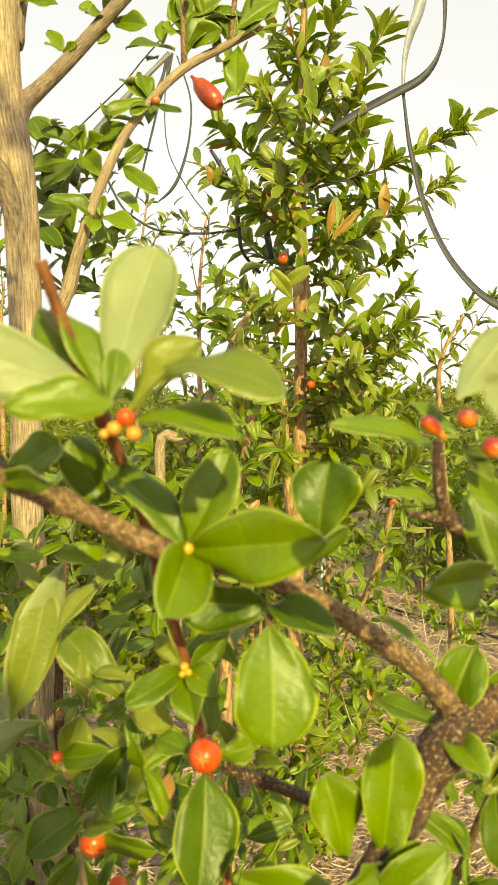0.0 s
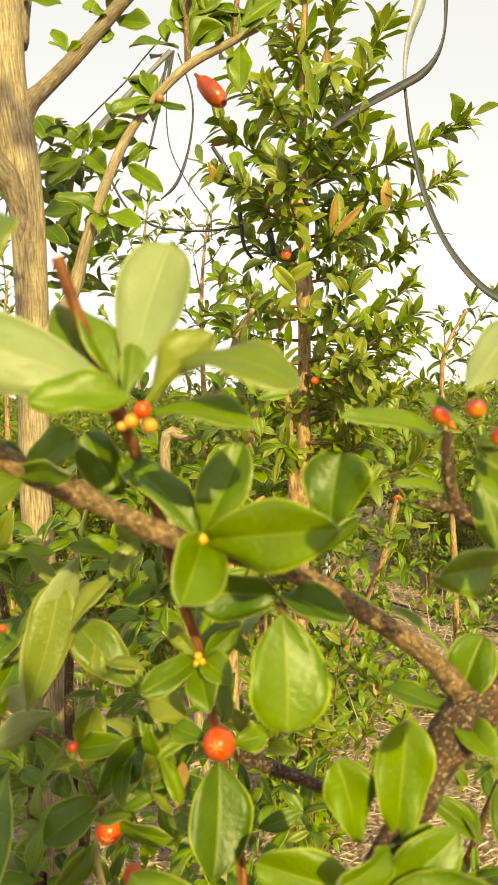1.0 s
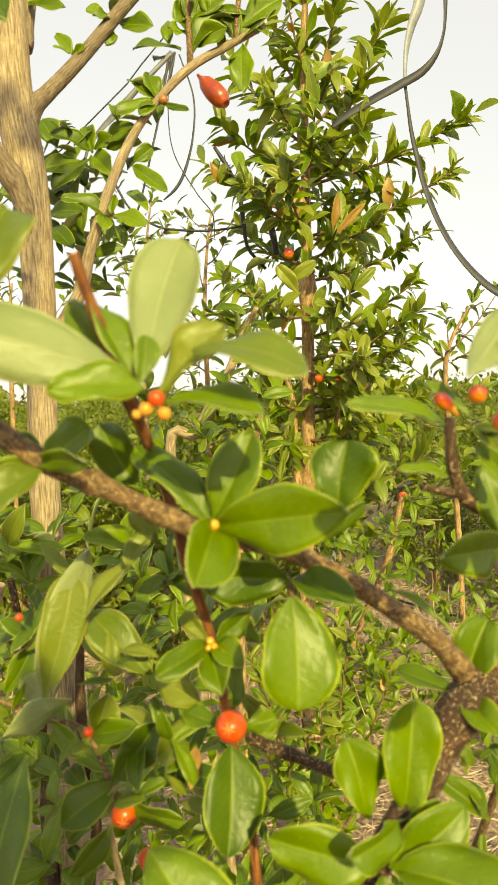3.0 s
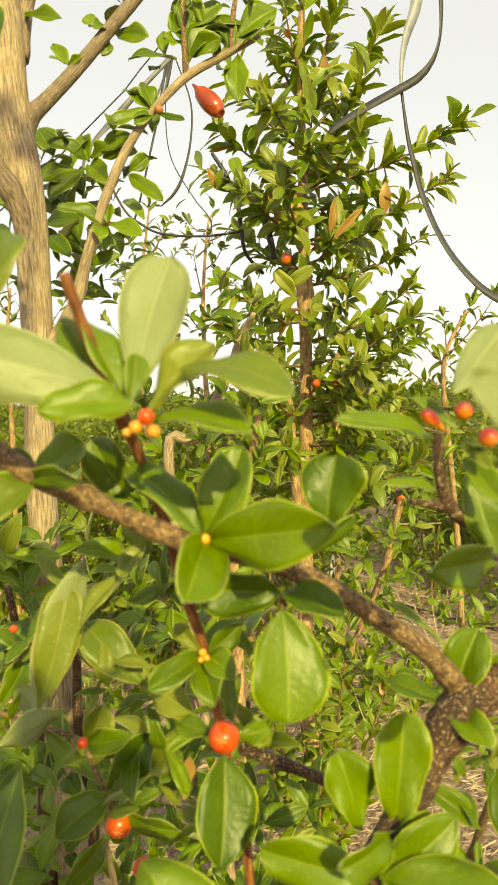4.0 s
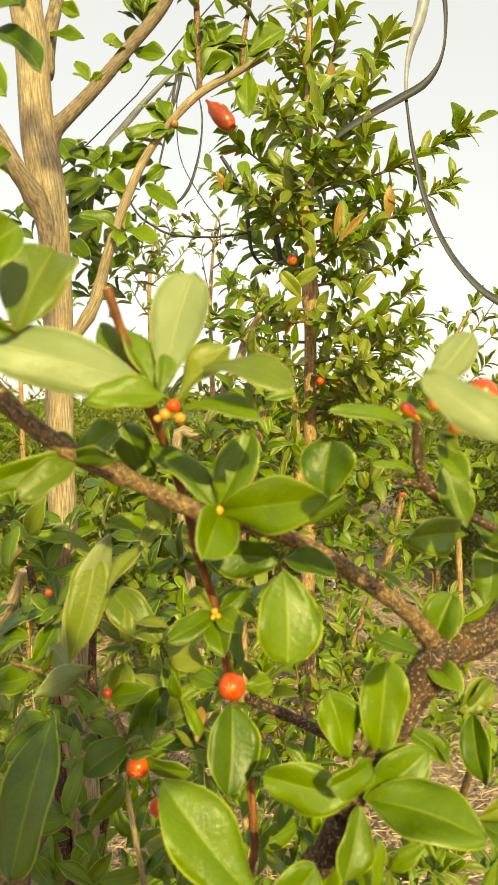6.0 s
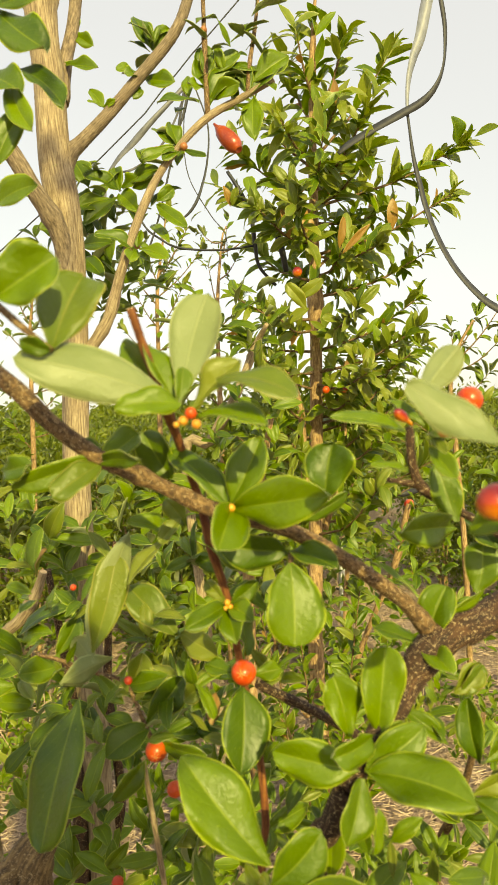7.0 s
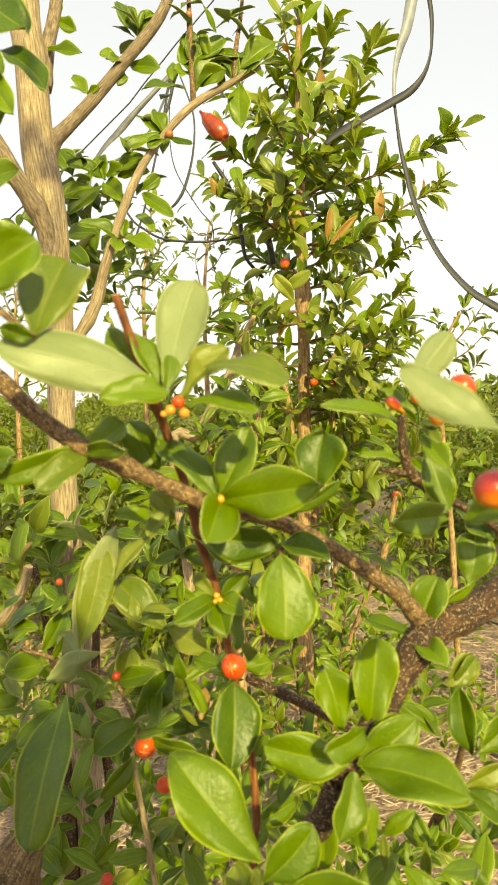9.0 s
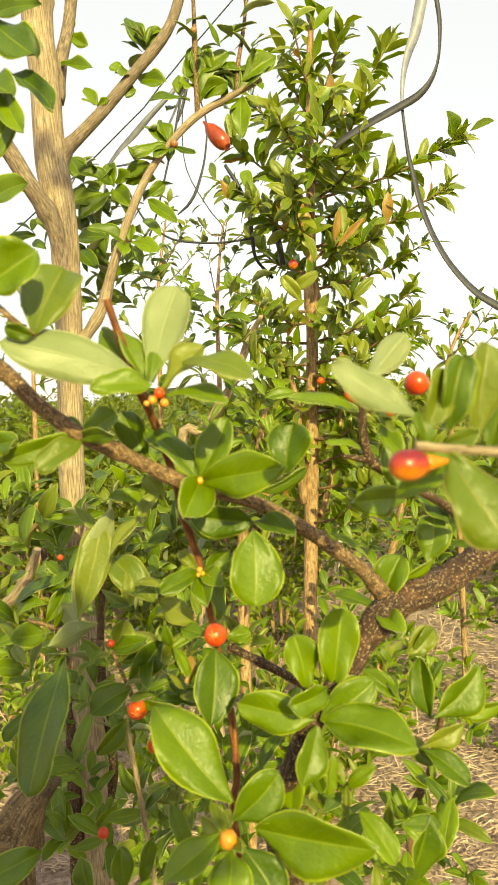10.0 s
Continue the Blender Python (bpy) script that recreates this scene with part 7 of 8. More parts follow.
rosette(spare, RND, (-0.2908, 1.7, 1.367), (-0.75, -0.27, 1), 6, 0.08)
rosette(spare, RND, (-0.0991, 1.6, 1.252), (-0.63, -0.36, 1), 6, 0.08)
rosette(spare, RND, (-0.0196, 1.6, 1.209), (-0.1, -0.31, 1), 6, 0.08)
rosette(spare, RND, (-0.1748, 1.65, 1.209), (-0.63, -0.31, 1), 6, 0.08)
rosette(spare, RND, (-0.1046, 1.65, 1.58), (0.18, -0.1, 1), 6, 0.08)
rosette(spare, RND, (-0.2423, 1.7, 1.48), (-0.35, -0.18, 1), 6, 0.08)
rosette(spare, RND, (-0.0495, 1.65, 1.578), (-0.7, -0.1, 1), 6, 0.08)
rosette(spare, RND, (-0.3098, 1.7, 1.266), (0.067, -0.9, 1), 6, 0.08)
rosette(spare, RND, (-0.226, 1.6, 1.147), (0.53, -0.12, 1), 6, 0.08)
rosette(spare, RND, (-0.077, 1.6, 1.116), (0.33, -0.96, 1), 6, 0.08)
rosette(spare, RND, (-0.3705, 1.7, 1.224), (0, -0.067, 1), 6, 0.08)
rosette(spare, RND, (-0.2567, 1.75, 1.688), (0.48, -0.98, 1), 6, 0.08)
rosette(spare, RND, (-0.2901, 1.75, 1.602), (-0.75, -0.1, 1), 6, 0.08)
rosette(spare, RND, (-0.0772, 1.7, 1.67), (-0.23, -0.98, 1), 6, 0.08)
rosette(spare, RND, (-0.029, 1.7, 1.428), (0.75, -0.46, 1), 6, 0.08)
rosette(spare, RND, (-0.1184, 1.7, 1.332), (0.18, -1.1, 1), 6, 0.08)
rosette(spare, RND, (-0.1919, 1.6, 1.309), (-0.17, -0.79, 1), 6, 0.08)
rosette(spare, RND, (-0.3592, 1.75, 1.399), (0.13, -0.54, 1), 6, 0.08)
rosette(spare, RND, (-0.1482, 1.6, 1.035), (0.62, -0.49, 1), 6, 0.08)
rosette(spare, RND, (-0.0683, 1.6, 0.9784), (-0.7, -1, 1), 6, 0.08)
rosette(spare, RND, (-0.2234, 1.55, 1.021), (0.53, -0.21, 1), 6, 0.08)
rosette(spare, RND, (-0.3117, 1.6, 1.08), (-0.33, -0.12, 1), 6, 0.08)
rosette(spare, RND, (-0.1043, 1.5, 0.9001), (-0.63, -0.011, 1), 6, 0.08)
rosette(spare, RND, (-0.1723, 1.5, 0.8095), (-0.63, -0.33, 1), 6, 0.08)
rosette(spare, RND, (-0.2464, 1.5, 0.9022), (0.48, -0.011, 1), 6, 0.08)
hang_leaves(spare, mid_shrub, RND)

foot_shrub = thing("fruit_shrub", (0.05, 1.92, 0), "low leafy fruit shrub at the foot of the young tree", "shrub")
spare = []
for k in range(10):
    a, r, h = k * 2.4, 0.05 + 0.16 * RND.random(), 0.45 + 0.45 * RND.random()
    x, y = 0.05 + 1.5 * r * math.cos(a), 1.92 + r * math.sin(a)
    shoot(foot_shrub, [(0.05, 1.92, -0.02, 0.006), (0.5 * x + 0.03, 0.5 * y + 0.95, 0.5 * h, 0.0035), (x, y, h, 0.0015)], BARK_TWIG, spare, RND, 0.062, 0.05, 6, 0.3, 0.15)
hang_leaves(spare, foot_shrub, RND, most=220)

# ---- leaning shoot and low growth on the ground ----
sapling = thing("sapling", (0.1708, 2.954, 0), "leaning sapling with a red bud on its cut top", "sapling")
RND = random.Random(31)
spare = []
tube("stem", [(0.171, 2.954, -0.02, 0.012), (0.2101, 2.95, 0.1608, 0.0127), (0.3079, 2.9, 0.4386, 0.0125), (0.4054, 2.85, 0.6914, 0.0148), (0.45, 2.8, 0.9092, 0.0145), (0.4651, 2.8, 0.9573, 0.0121)], BARK_TREE, sapling, segs=9, knots=3, seed=51)
tube("stem", [(0.171, 2.954, -0.02, 0.01), (0.176, 2.95, 0.24, 0.0102), (0.1849, 2.9, 0.5422, 0.01), (0.2004, 2.85, 0.7066, 0.0074)], BARK_TREE, sapling, segs=9, knots=3, seed=52)
fruit(sapling, (0.4728, 2.85, 0.9501), 0.0221, (0, -0.6, 1), "red cut bud", FRUIT, name="bud")
tube("twig", [(0.4366, 2.88, 0.8443, 0.0045), (0.5307, 2.86, 0.8462, 0.004), (0.6371, 2.85, 0.8486, 0.003)], BARK_PALE, sapling, segs=6, seed=53)
rosette(spare, RND, (0.2935, 2.7, 0.7279), (0.52, -0.33, 1), 6, 0.085)
rosette(spare, RND, (0.391, 2.75, 0.6428), (0.1, -0.6, 1), 6, 0.085)
rosette(spare, RND, (0.2323, 2.8, 0.7667), (0.82, -0.49, 1), 6, 0.085)
rosette(spare, RND, (0.2989, 2.7, 0.9981), (0.52, -0.86, 1), 6, 0.085)
rosette(spare, RND, (0.4978, 2.8, 0.9325), (0.65, -0.87, 1), 6, 0.085)
rosette(spare, RND, (0.6132, 2.9, 0.9901), (0.23, -0.59, 1), 6, 0.085)
rosette(spare, RND, (0.4232, 2.6, 1.109), (-0.6, -0.19, 1), 6, 0.085)
rosette(spare, RND, (0.314, 2.6, 1.157), (-0.32, -0.48, 1), 6, 0.085)
rosette(spare, RND, (0.6638, 2.9, 1.138), (-0.25, -0.36, 1), 6, 0.085)
rosette(spare, RND, (0.2125, 2.8, 0.9623), (-0.033, -0.12, 1), 6, 0.085)
rosette(spare, RND, (0.1849, 2.9, 0.5422), (-0.4, -0.44, 1), 6, 0.085)
rosette(spare, RND, (0.2037, 2.85, 0.4048), (-0.033, -0.52, 1), 6, 0.085)
rosette(spare, RND, (0.1332, 3, 0.3014), (0.033, -0.56, 1), 6, 0.085)
rosette(spare, RND, (0.2617, 3, 0.2207), (-0.45, -0.33, 1), 6, 0.085)
rosette(spare, RND, (0.3028, 2.9, 0.1811), (0.52, -0.61, 1), 6, 0.085)
rosette(spare, RND, (0.1295, 3, 0.1405), (0.033, -0.61, 1), 6, 0.085)
rosette(spare, RND, (0.2251, 2.9, 0.0773), (0.82, -0.33, 1), 6, 0.085)
rosette(spare, RND, (0.3513, 3.1, 0.265), (-0.32, -0.56, 1), 6, 0.085)
rosette(spare, RND, (0.4624, 2.9, 0.7421), (-0.6, -0.49, 1), 6, 0.085)
rosette(spare, RND, (0.365, 2.9, 0.8193), (0.53, -0.12, 1), 6, 0.085)
rosette(spare, RND, (0.4214, 3, 0.4589), (0.1, -1.1, 1), 6, 0.085)
rosette(spare, RND, (0.5656, 2.9, 1.066), (0.63, -0.31, 1), 6, 0.085)
rosette(spare, RND, (0.4935, 2.8, 0.6653), (0.65, -1, 1), 6, 0.085)
rosette(spare, RND, (0.2133, 2.6, 0.5807), (0.82, -1.1, 1), 6, 0.085)
rosette(spare, RND, (0.1007, 2.6, 0.5817), (0.82, -1.1, 1), 6, 0.085)
rosette(spare, RND, (0.1511, 2.6, 0.8102), (0.4, -0.49, 1), 6, 0.085)
rosette(spare, RND, (0.2504, 2.7, 0.8818), (-0.45, -0.94, 1), 6, 0.085)
rosette(spare, RND, (0.3677, 2.7, 0.9966), (-0.73, -0.86, 1), 6, 0.085)
rosette(spare, RND, (0.2909, 2.7, 0.5976), (0.52, -0.44, 1), 6, 0.085)
rosette(spare, RND, (0.4107, 2.7, 0.8321), (0.5, -0.68, 1), 6, 0.085)
rosette(spare, RND, (0.5629, 2.9, 0.8912), (0.63, -0.96, 1), 6, 0.085)
rosette(spare, RND, (0.756, 3.1, 0.8825), (-0.47, -0.87, 1), 6, 0.085)
rosette(spare, RND, (0.8601, 3.1, 0.9336), (0.32, -0.86, 1), 6, 0.085)
rosette(spare, RND, (0.6594, 3, 1.054), (-0.62, -0.31, 1), 6, 0.085)
rosette(spare, RND, (0.5188, 2.9, 1.191), (0.65, -0.32, 1), 6, 0.085)
rosette(spare, RND, (0.3043, 2.7, 0.0935), (-0.32, -0.42, 1), 6, 0.085)
rosette(spare, RND, (0.0902, 2.6, 0.1398), (0.82, -0.42, 1), 6, 0.085)
rosette(spare, RND, (0.4324, 2.9, 0.4377), (0.5, -0.011, 1), 6, 0.085)
rosette(spare, RND, (0.8255, 2.9, 0.4095), (-0.48, -0.26, 1), 6, 0.085)
rosette(spare, RND, (0.7761, 2.9, 0.3591), (-0.53, -1.1, 1), 6, 0.085)
rosette(spare, RND, (0.9038, 3, 0.4547), (0.28, -1.1, 1), 6, 0.085)
rosette(spare, RND, (0.1866, 2.9, 0.6189), (-0.4, -0.17, 1), 6, 0.085)
rosette(spare, RND, (0.759, 3, 1), (-0.1, -0.033, 1), 6, 0.085)
rosette(spare, RND, (0.8104, 3, 1.127), (-0.53, -0.36, 1), 6, 0.085)
rosette(spare, RND, (0.8842, 3, 1.049), (-0.12, -0.31, 1), 6, 0.085)
rosette(spare, RND, (0.9143, 3.1, 1.222), (-0.12, -0.79, 1), 6, 0.085)
rosette(spare, RND, (0.2543, 2.7, 1.069), (-0.45, -0.88, 1), 6, 0.085)
rosette(spare, RND, (0.1134, 2.7, 0.9783), (0.82, -0.12, 1), 6, 0.085)
rosette(spare, RND, (0.0452, 2.8, 1.014), (0.68, -0.59, 1), 6, 0.085)
rosette(spare, RND, (0.4986, 3.2, 0.2006), (-0.6, -0.8, 1), 6, 0.085)
rosette(spare, RND, (0.188, 2.61, 0.2129), (0.68, -0.4, 1), 6, 0.075)
rosette(spare, RND, (0.4923, 2.72, 0.8552), (0.72, -0.76, 1), 6, 0.075)
rosette(spare, RND, (0.7463, 3.08, 0.6758), (0.6, -0.56, 1), 6, 0.075)
rosette(spare, RND, (0.3699, 2.95, 0.5029), (0.8, -0.46, 1), 6, 0.075)
rosette(spare, RND, (0.1705, 2.58, 0.3255), (-0.6, -0.39, 1), 6, 0.075)
rosette(spare, RND, (0.2167, 2.74, 0.9087), (-0.23, -0.36, 1), 6, 0.075)
rosette(spare, RND, (0.316, 2.84, 0.1624), (0.65, -0.68, 1), 6, 0.075)
rosette(spare, RND, (0.1672, 3.39, 0.5684), (-0.38, -0.33, 1), 6, 0.075)
rosette(spare, RND, (0.1067, 2.84, 0.3986), (-0.68, -0.57, 1), 6, 0.075)
rosette(spare, RND, (0.527, 3.12, 0.5559), (-0.28, -0.57, 1), 6, 0.075)
rosette(spare, RND, (0.433, 3.31, 0.2079), (-0.15, -0.011, 1), 6, 0.075)
rosette(spare, RND, (0.3974, 2.56, 0.8461), (0.42, -0.067, 1), 6, 0.075)
rosette(spare, RND, (0.6194, 2.67, 0.5538), (0.57, -0.56, 1), 6, 0.075)
rosette(spare, RND, (0.7259, 3.16, 0.3224), (0.57, -0.68, 1), 6, 0.075)
rosette(spare, RND, (0.614, 2.82, 0.6735), (0.48, -0.4, 1), 6, 0.075)
rosette(spare, RND, (0.6894, 3.19, 0.7216), (0.033, -0.72, 1), 6, 0.075)
rosette(spare, RND, (0.1343, 3.13, 0.2359), (-0.57, -0.044, 1), 6, 0.075)
rosette(spare, RND, (0.6795, 2.95, 0.1655), (-0.52, -0.11, 1), 6, 0.075)
rosette(spare, RND, (0.2072, 2.98, 0.7577), (-0.22, -0.97, 1), 6, 0.075)
rosette(spare, RND, (0.4516, 3.31, 0.7621), (-0.67, -0.61, 1), 6, 0.075)
rosette(spare, RND, (0.3657, 2.7, 0.3801), (-0.67, -0.078, 1), 6, 0.075)
rosette(spare, RND, (0.2288, 2.81, 0.9044), (-0.77, -0.91, 1), 6, 0.075)
rosette(spare, RND, (0.2383, 2.84, 0.5611), (0.017, -0.37, 1), 6, 0.075)
rosette(spare, RND, (0.5475, 2.66, 0.2456), (0.6, -0.1, 1), 6, 0.075)
rosette(spare, RND, (0.3495, 3.1, 0.7177), (-0.1, -0.99, 1), 6, 0.075)
rosette(spare, RND, (0.7557, 3.19, 0.6598), (0.27, -0.9, 1), 6, 0.075)
rosette(spare, RND, (0.2932, 3.19, 0.8391), (0.13, -1, 1), 6, 0.075)
rosette(spare, RND, (0.2934, 2.89, 0.7568), (-0.53, -0.36, 1), 6, 0.075)
rosette(spare, RND, (0.2203, 2.9, 0.5546), (-0.23, -0.32, 1), 6, 0.075)
rosette(spare, RND, (0.3202, 2.76, 0.4489), (0.28, -0.3, 1), 6, 0.075)
rosette(spare, RND, (0.1281, 2.6, 0.8833), (-0.57, -0.76, 1), 6, 0.075)
rosette(spare, RND, (0.4449, 3.23, 0.5088), (0.63, -0.26, 1), 6, 0.075)
rosette(spare, RND, (0.4462, 3.38, 0.1266), (0.13, -0.58, 1), 6, 0.075)
rosette(spare, RND, (0.1123, 2.63, 0.931), (-0.68, -0.28, 1), 6, 0.075)
hang_leaves(spare, sapling, RND)
stake = thing("garden_stake", (0.2017, 3.6, 0), "short white stake standing in the soil", "stake")
tube("post", [(0.202, 3.6, -0.05, 0.016), (0.202, 3.6, 0.4, 0.016), (0.207, 3.6, 0.5587, 0.0154), (0.2103, 3.6, 0.6677, 0.0123)], STAKE, stake, segs=8, rough=0.03)
fallen_stick = thing("fallen_stick", (0.1383, 2.3, 0.904), "pale dry stick caught beside the trunk", "stick")
tube("stick", [(-0.0582, 2.25, 0.9368, 0.0049), (0.0194, 2.22, 0.912, 0.0057), (0.0962, 2.22, 0.9108, 0.0057), (0.1948, 2.25, 0.9464, 0.0039)], BARK_PALE, fallen_stick, segs=7, knots=2, seed=55)

# ---- plastic tapes and wires ----
def tape(name, points, mat, parent, twist=0.0, seed=0):
    """A flat plastic ribbon through (x, y, z, width) points, turning about its length."""
    pts = spline([Vector(q) for q in points], 8)
    bm = bmesh.new()
    rows, ref = [], Vector((0.3, -1, 0.2))
    places = [q.to_3d() for q in pts]
    for i, q in enumerate(places):
        d = (places[min(i + 1, len(pts) - 1)] - places[max(i - 1, 0)]).normalized()
        n = (ref - d * ref.dot(d)).normalized()
        n.rotate(Matrix.Rotation(twist * math.sin(2.2 * i / len(pts) * 3.14 + seed), 3, d))
        s = d.cross(n) * pts[i][3] / 2
        bow = n * pts[i][3] * 0.10
        rows.append([bm.verts.new(q - s), bm.verts.new(q + bow), bm.verts.new(q + s),
                     bm.verts.new(q + s - n * 0.0006), bm.verts.new(q + bow - n * 0.0006), bm.verts.new(q - s - n * 0.0006)])
    for a, b in zip(rows, rows[1:]):
        for k in range(6):
            bm.faces.new((a[k], a[(k + 1) % 6], b[(k + 1) % 6], b[k])).smooth = k in (0, 1, 3, 4)
    bm.faces.new(rows[0][::-1])
    bm.faces.new(rows[-1])
    bmesh.ops.recalc_face_normals(bm, faces=bm.faces)
    ob = part(name, bm, mat, parent)
    ob.location = -parent.location
    return ob


black_tape = thing("plastic_tape", (0.408, 1.96, 2.531), "dark grey plastic tape looped down from the tree", "tape", "plastic tapes")
tape("strip", [(0.4360, 1.900, 2.5920, 0.0334), (0.4150, 1.900, 2.4980, 0.0334), (0.3990, 1.900, 2.4260, 0.0317), (0.3800, 1.900, 2.3750, 0.0267), (0.3660, 1.900, 2.3240, 0.0184), (0.3590, 1.900, 2.2730, 0.0117), (0.3570, 1.900, 2.2210, 0.0083)], TAPE_PALE, black_tape, 0.3, 1)
tape("strip", [(0.3570, 1.900, 2.2210, 0.0083), (0.3630, 1.900, 2.1610, 0.0083), (0.3720, 1.900, 2.0850, 0.0117), (0.3880, 1.900, 2.0090, 0.0167), (0.4040, 1.900, 1.9410, 0.0200), (0.4370, 1.900, 1.8490, 0.0234), (0.4850, 1.900, 1.7600, 0.0250), (0.5500, 1.900, 1.6810, 0.0250), (0.6090, 1.900, 1.6360, 0.0250), (0.7110, 1.900, 1.5740, 0.0234), (0.8460, 1.900, 1.5170, 0.0200)], TAPE_DARK, black_tape, 0.3, 1)
tape("strip", [(0.4560, 1.890, 2.5330, 0.0134), (0.4660, 1.890, 2.4600, 0.0134), (0.4670, 1.890, 2.4020, 0.0117), (0.4610, 1.890, 2.3400, 0.0100), (0.4410, 1.890, 2.2860, 0.0150), (0.4020, 1.890, 2.2430, 0.0217), (0.3380, 1.890, 2.2110, 0.0250), (0.2620, 1.890, 2.1760, 0.0267), (0.1900, 1.890, 2.1390, 0.0234), (0.1550, 1.890, 2.1120, 0.0117)], TAPE_DARK, black_tape, 0.4, 2)
support_wire = thing("support_wire", (-0.2774, 2, 2.491), "thin taut support wire between the trees", "wire")
tube("wire", [(-1.819, 2.1, 1.301, 0.0022), (-0.6174, 2, 2.166, 0.0021), (-0.3841, 2, 2.379, 0.0021), (-0.2774, 2, 2.491, 0.0021), (-0.1378, 2, 2.628, 0.0021), (0.3807, 2, 3.156, 0.0021)], TAPE, support_wire, segs=6, steps=2, rough=0)
hung_tape = thing("plastic_tape", (-0.3018, 1.99, 2.393), "bundle of grey plastic tapes hanging from a wire", "tape", "plastic tapes")
tape("strip", [(-0.2932, 1.99, 2.4, 0.0151), (-0.352, 1.98, 2.339, 0.0138), (-0.4107, 1.97, 2.279, 0.0174), (-0.4633, 1.97, 2.227, 0.0212), (-0.5213, 1.97, 2.173, 0.0174), (-0.5612, 1.98, 2.116, 0.01), (-0.5731, 1.99, 2.014, 0.0063)], TAPE_GREY, hung_tape, 0.5, 3)
tape("strip", [(-0.2966, 1.99, 2.397, 0.0038), (-0.3118, 1.99, 2.241, 0.0031), (-0.3007, 1.99, 2.112, 0.0031), (-0.2401, 2, 1.997, 0.0032), (-0.1957, 2, 1.933, 0.0032), (-0.1917, 2, 1.863, 0.0025)], TAPE_DARK, hung_tape, 0.2, 4)
tape("strip", [(-0.272, 1.99, 2.391, 0.005), (-0.2357, 1.99, 2.268, 0.005), (-0.242, 1.99, 2.156, 0.0063), (-0.2678, 1.98, 2.057, 0.0088), (-0.2967, 1.98, 2.007, 0.0088), (-0.3349, 1.98, 1.975, 0.0038)], TAPE_DARK, hung_tape, 0.4, 5)
tape("strip", [(-0.3018, 1.99, 2.393, 0.0076), (-0.3335, 1.99, 2.243, 0.0076), (-0.3636, 1.99, 2.132, 0.0063), (-0.4062, 2, 1.991, 0.0063), (-0.4451, 2, 1.89, 0.0063)], TAPE_DARK, hung_tape, 0.5, 6)
tape("strip", [(-0.2849, 1.99, 2.4, 0.0088), (-0.3788, 2.02, 2.243, 0.0077), (-0.474, 2.03, 2.171, 0.0077), (-0.5528, 2.03, 2.156, 0.0064)], TAPE_GREY, hung_tape, 0.5, 7)
tape("strip", [(-0.285, 1.99, 2.397, 0.0076), (-0.3032, 1.98, 2.316, 0.01), (-0.3222, 1.98, 2.262, 0.005)], TAPE_DARK, hung_tape, 0.5, 8)
drip_hose = thing("drip_hose", (-0.1137, 2.1, 1.919), "black irrigation hose hanging along the tree", "hose", "irrigation hoses")
tube("hose", [(-0.1867, 2.05, 2.144, 0.0052), (-0.1466, 2.05, 2.075, 0.0069), (-0.1164, 2.06, 1.992, 0.007), (-0.1088, 2.08, 1.913, 0.007), (-0.0987, 2.1, 1.849, 0.0053), (-0.0501, 2.15, 1.796, 0.0055)], TAPE, drip_hose, segs=8, rough=0)
tube("hose", [(-0.0542, 2.12, 2.042, 0.009), (-0.0426, 2.12, 1.972, 0.0107), (-0.0239, 2.12, 1.902, 0.0107), (-0.0126, 2.14, 1.836, 0.009)], TAPE, drip_hose, segs=8, rough=0)
tube("hose", [(-0.51, 2.05, 2.083, 0.0043), (-0.4619, 2.05, 1.989, 0.0035), (-0.42, 2.05, 1.95, 0.0035), (-0.3518, 2.05, 1.913, 0.0035), (-0.2223, 2.05, 1.898, 0.0035), (-0.1088, 2.08, 1.913, 0.0035)], TAPE, drip_hose, segs=6, rough=0)
ground_hose = thing("drip_hose", (0.5695, 4.526, 0), "black irrigation hose lying on the soil", "hose", "irrigation hoses")
tube("hose", [(0.2181, 4.899, 0.03, 0.009), (0.5695, 4.526, 0.03, 0.009), (0.7136, 4.349, 0.03, 0.009), (0.9444, 4.077, 0.03, 0.009), (1.211, 3.821, 0.03, 0.009), (1.66, 3.344, 0.03, 0.009)], TAPE, ground_hose, segs=8, rough=0)
tube("hose", [(0.3394, 2.75, 1.019, 0.0119), (0.4167, 2.72, 1.012, 0.0141), (0.4908, 2.75, 1.021, 0.0119)], TAPE, ground_hose, segs=8, rough=0)

# ---- trees of the next row ----
RND = random.Random(41)
back_tree_a = thing("fruit_tree", (-0.3921, 3.2, 0), "slender young fruit tree with small bluish green leaves", "tree", "orchard trees")
spare = []
tube("trunk", [(-0.392, 3.2, -0.02, 0.012), (-0.391, 3.2, 1.586, 0.0109), (-0.386, 3.2, 1.91, 0.0082), (-0.3513, 3.2, 2.229, 0.0055), (-0.3265, 3.2, 2.307, 0.0027)], BARK_TREE, back_tree_a, segs=9, knots=3)
shoot(back_tree_a, [(-0.386, 3.2, 1.91, 0.004), (-0.4048, 3.2, 1.998, 0.003), (-0.4236, 3.2, 2.126, 0.0012)], BARK_TWIG, spare, RND, 0.075, 0.1, 3, 0.12, 0.15)
shoot(back_tree_a, [(-0.3724, 3.2, 2.044, 0.004), (-0.3226, 3.2, 2.081, 0.003), (-0.2727, 3.2, 2.158, 0.0012)], BARK_TWIG, spare, RND, 0.075, 0.1, 3, 0.12, 0.15)
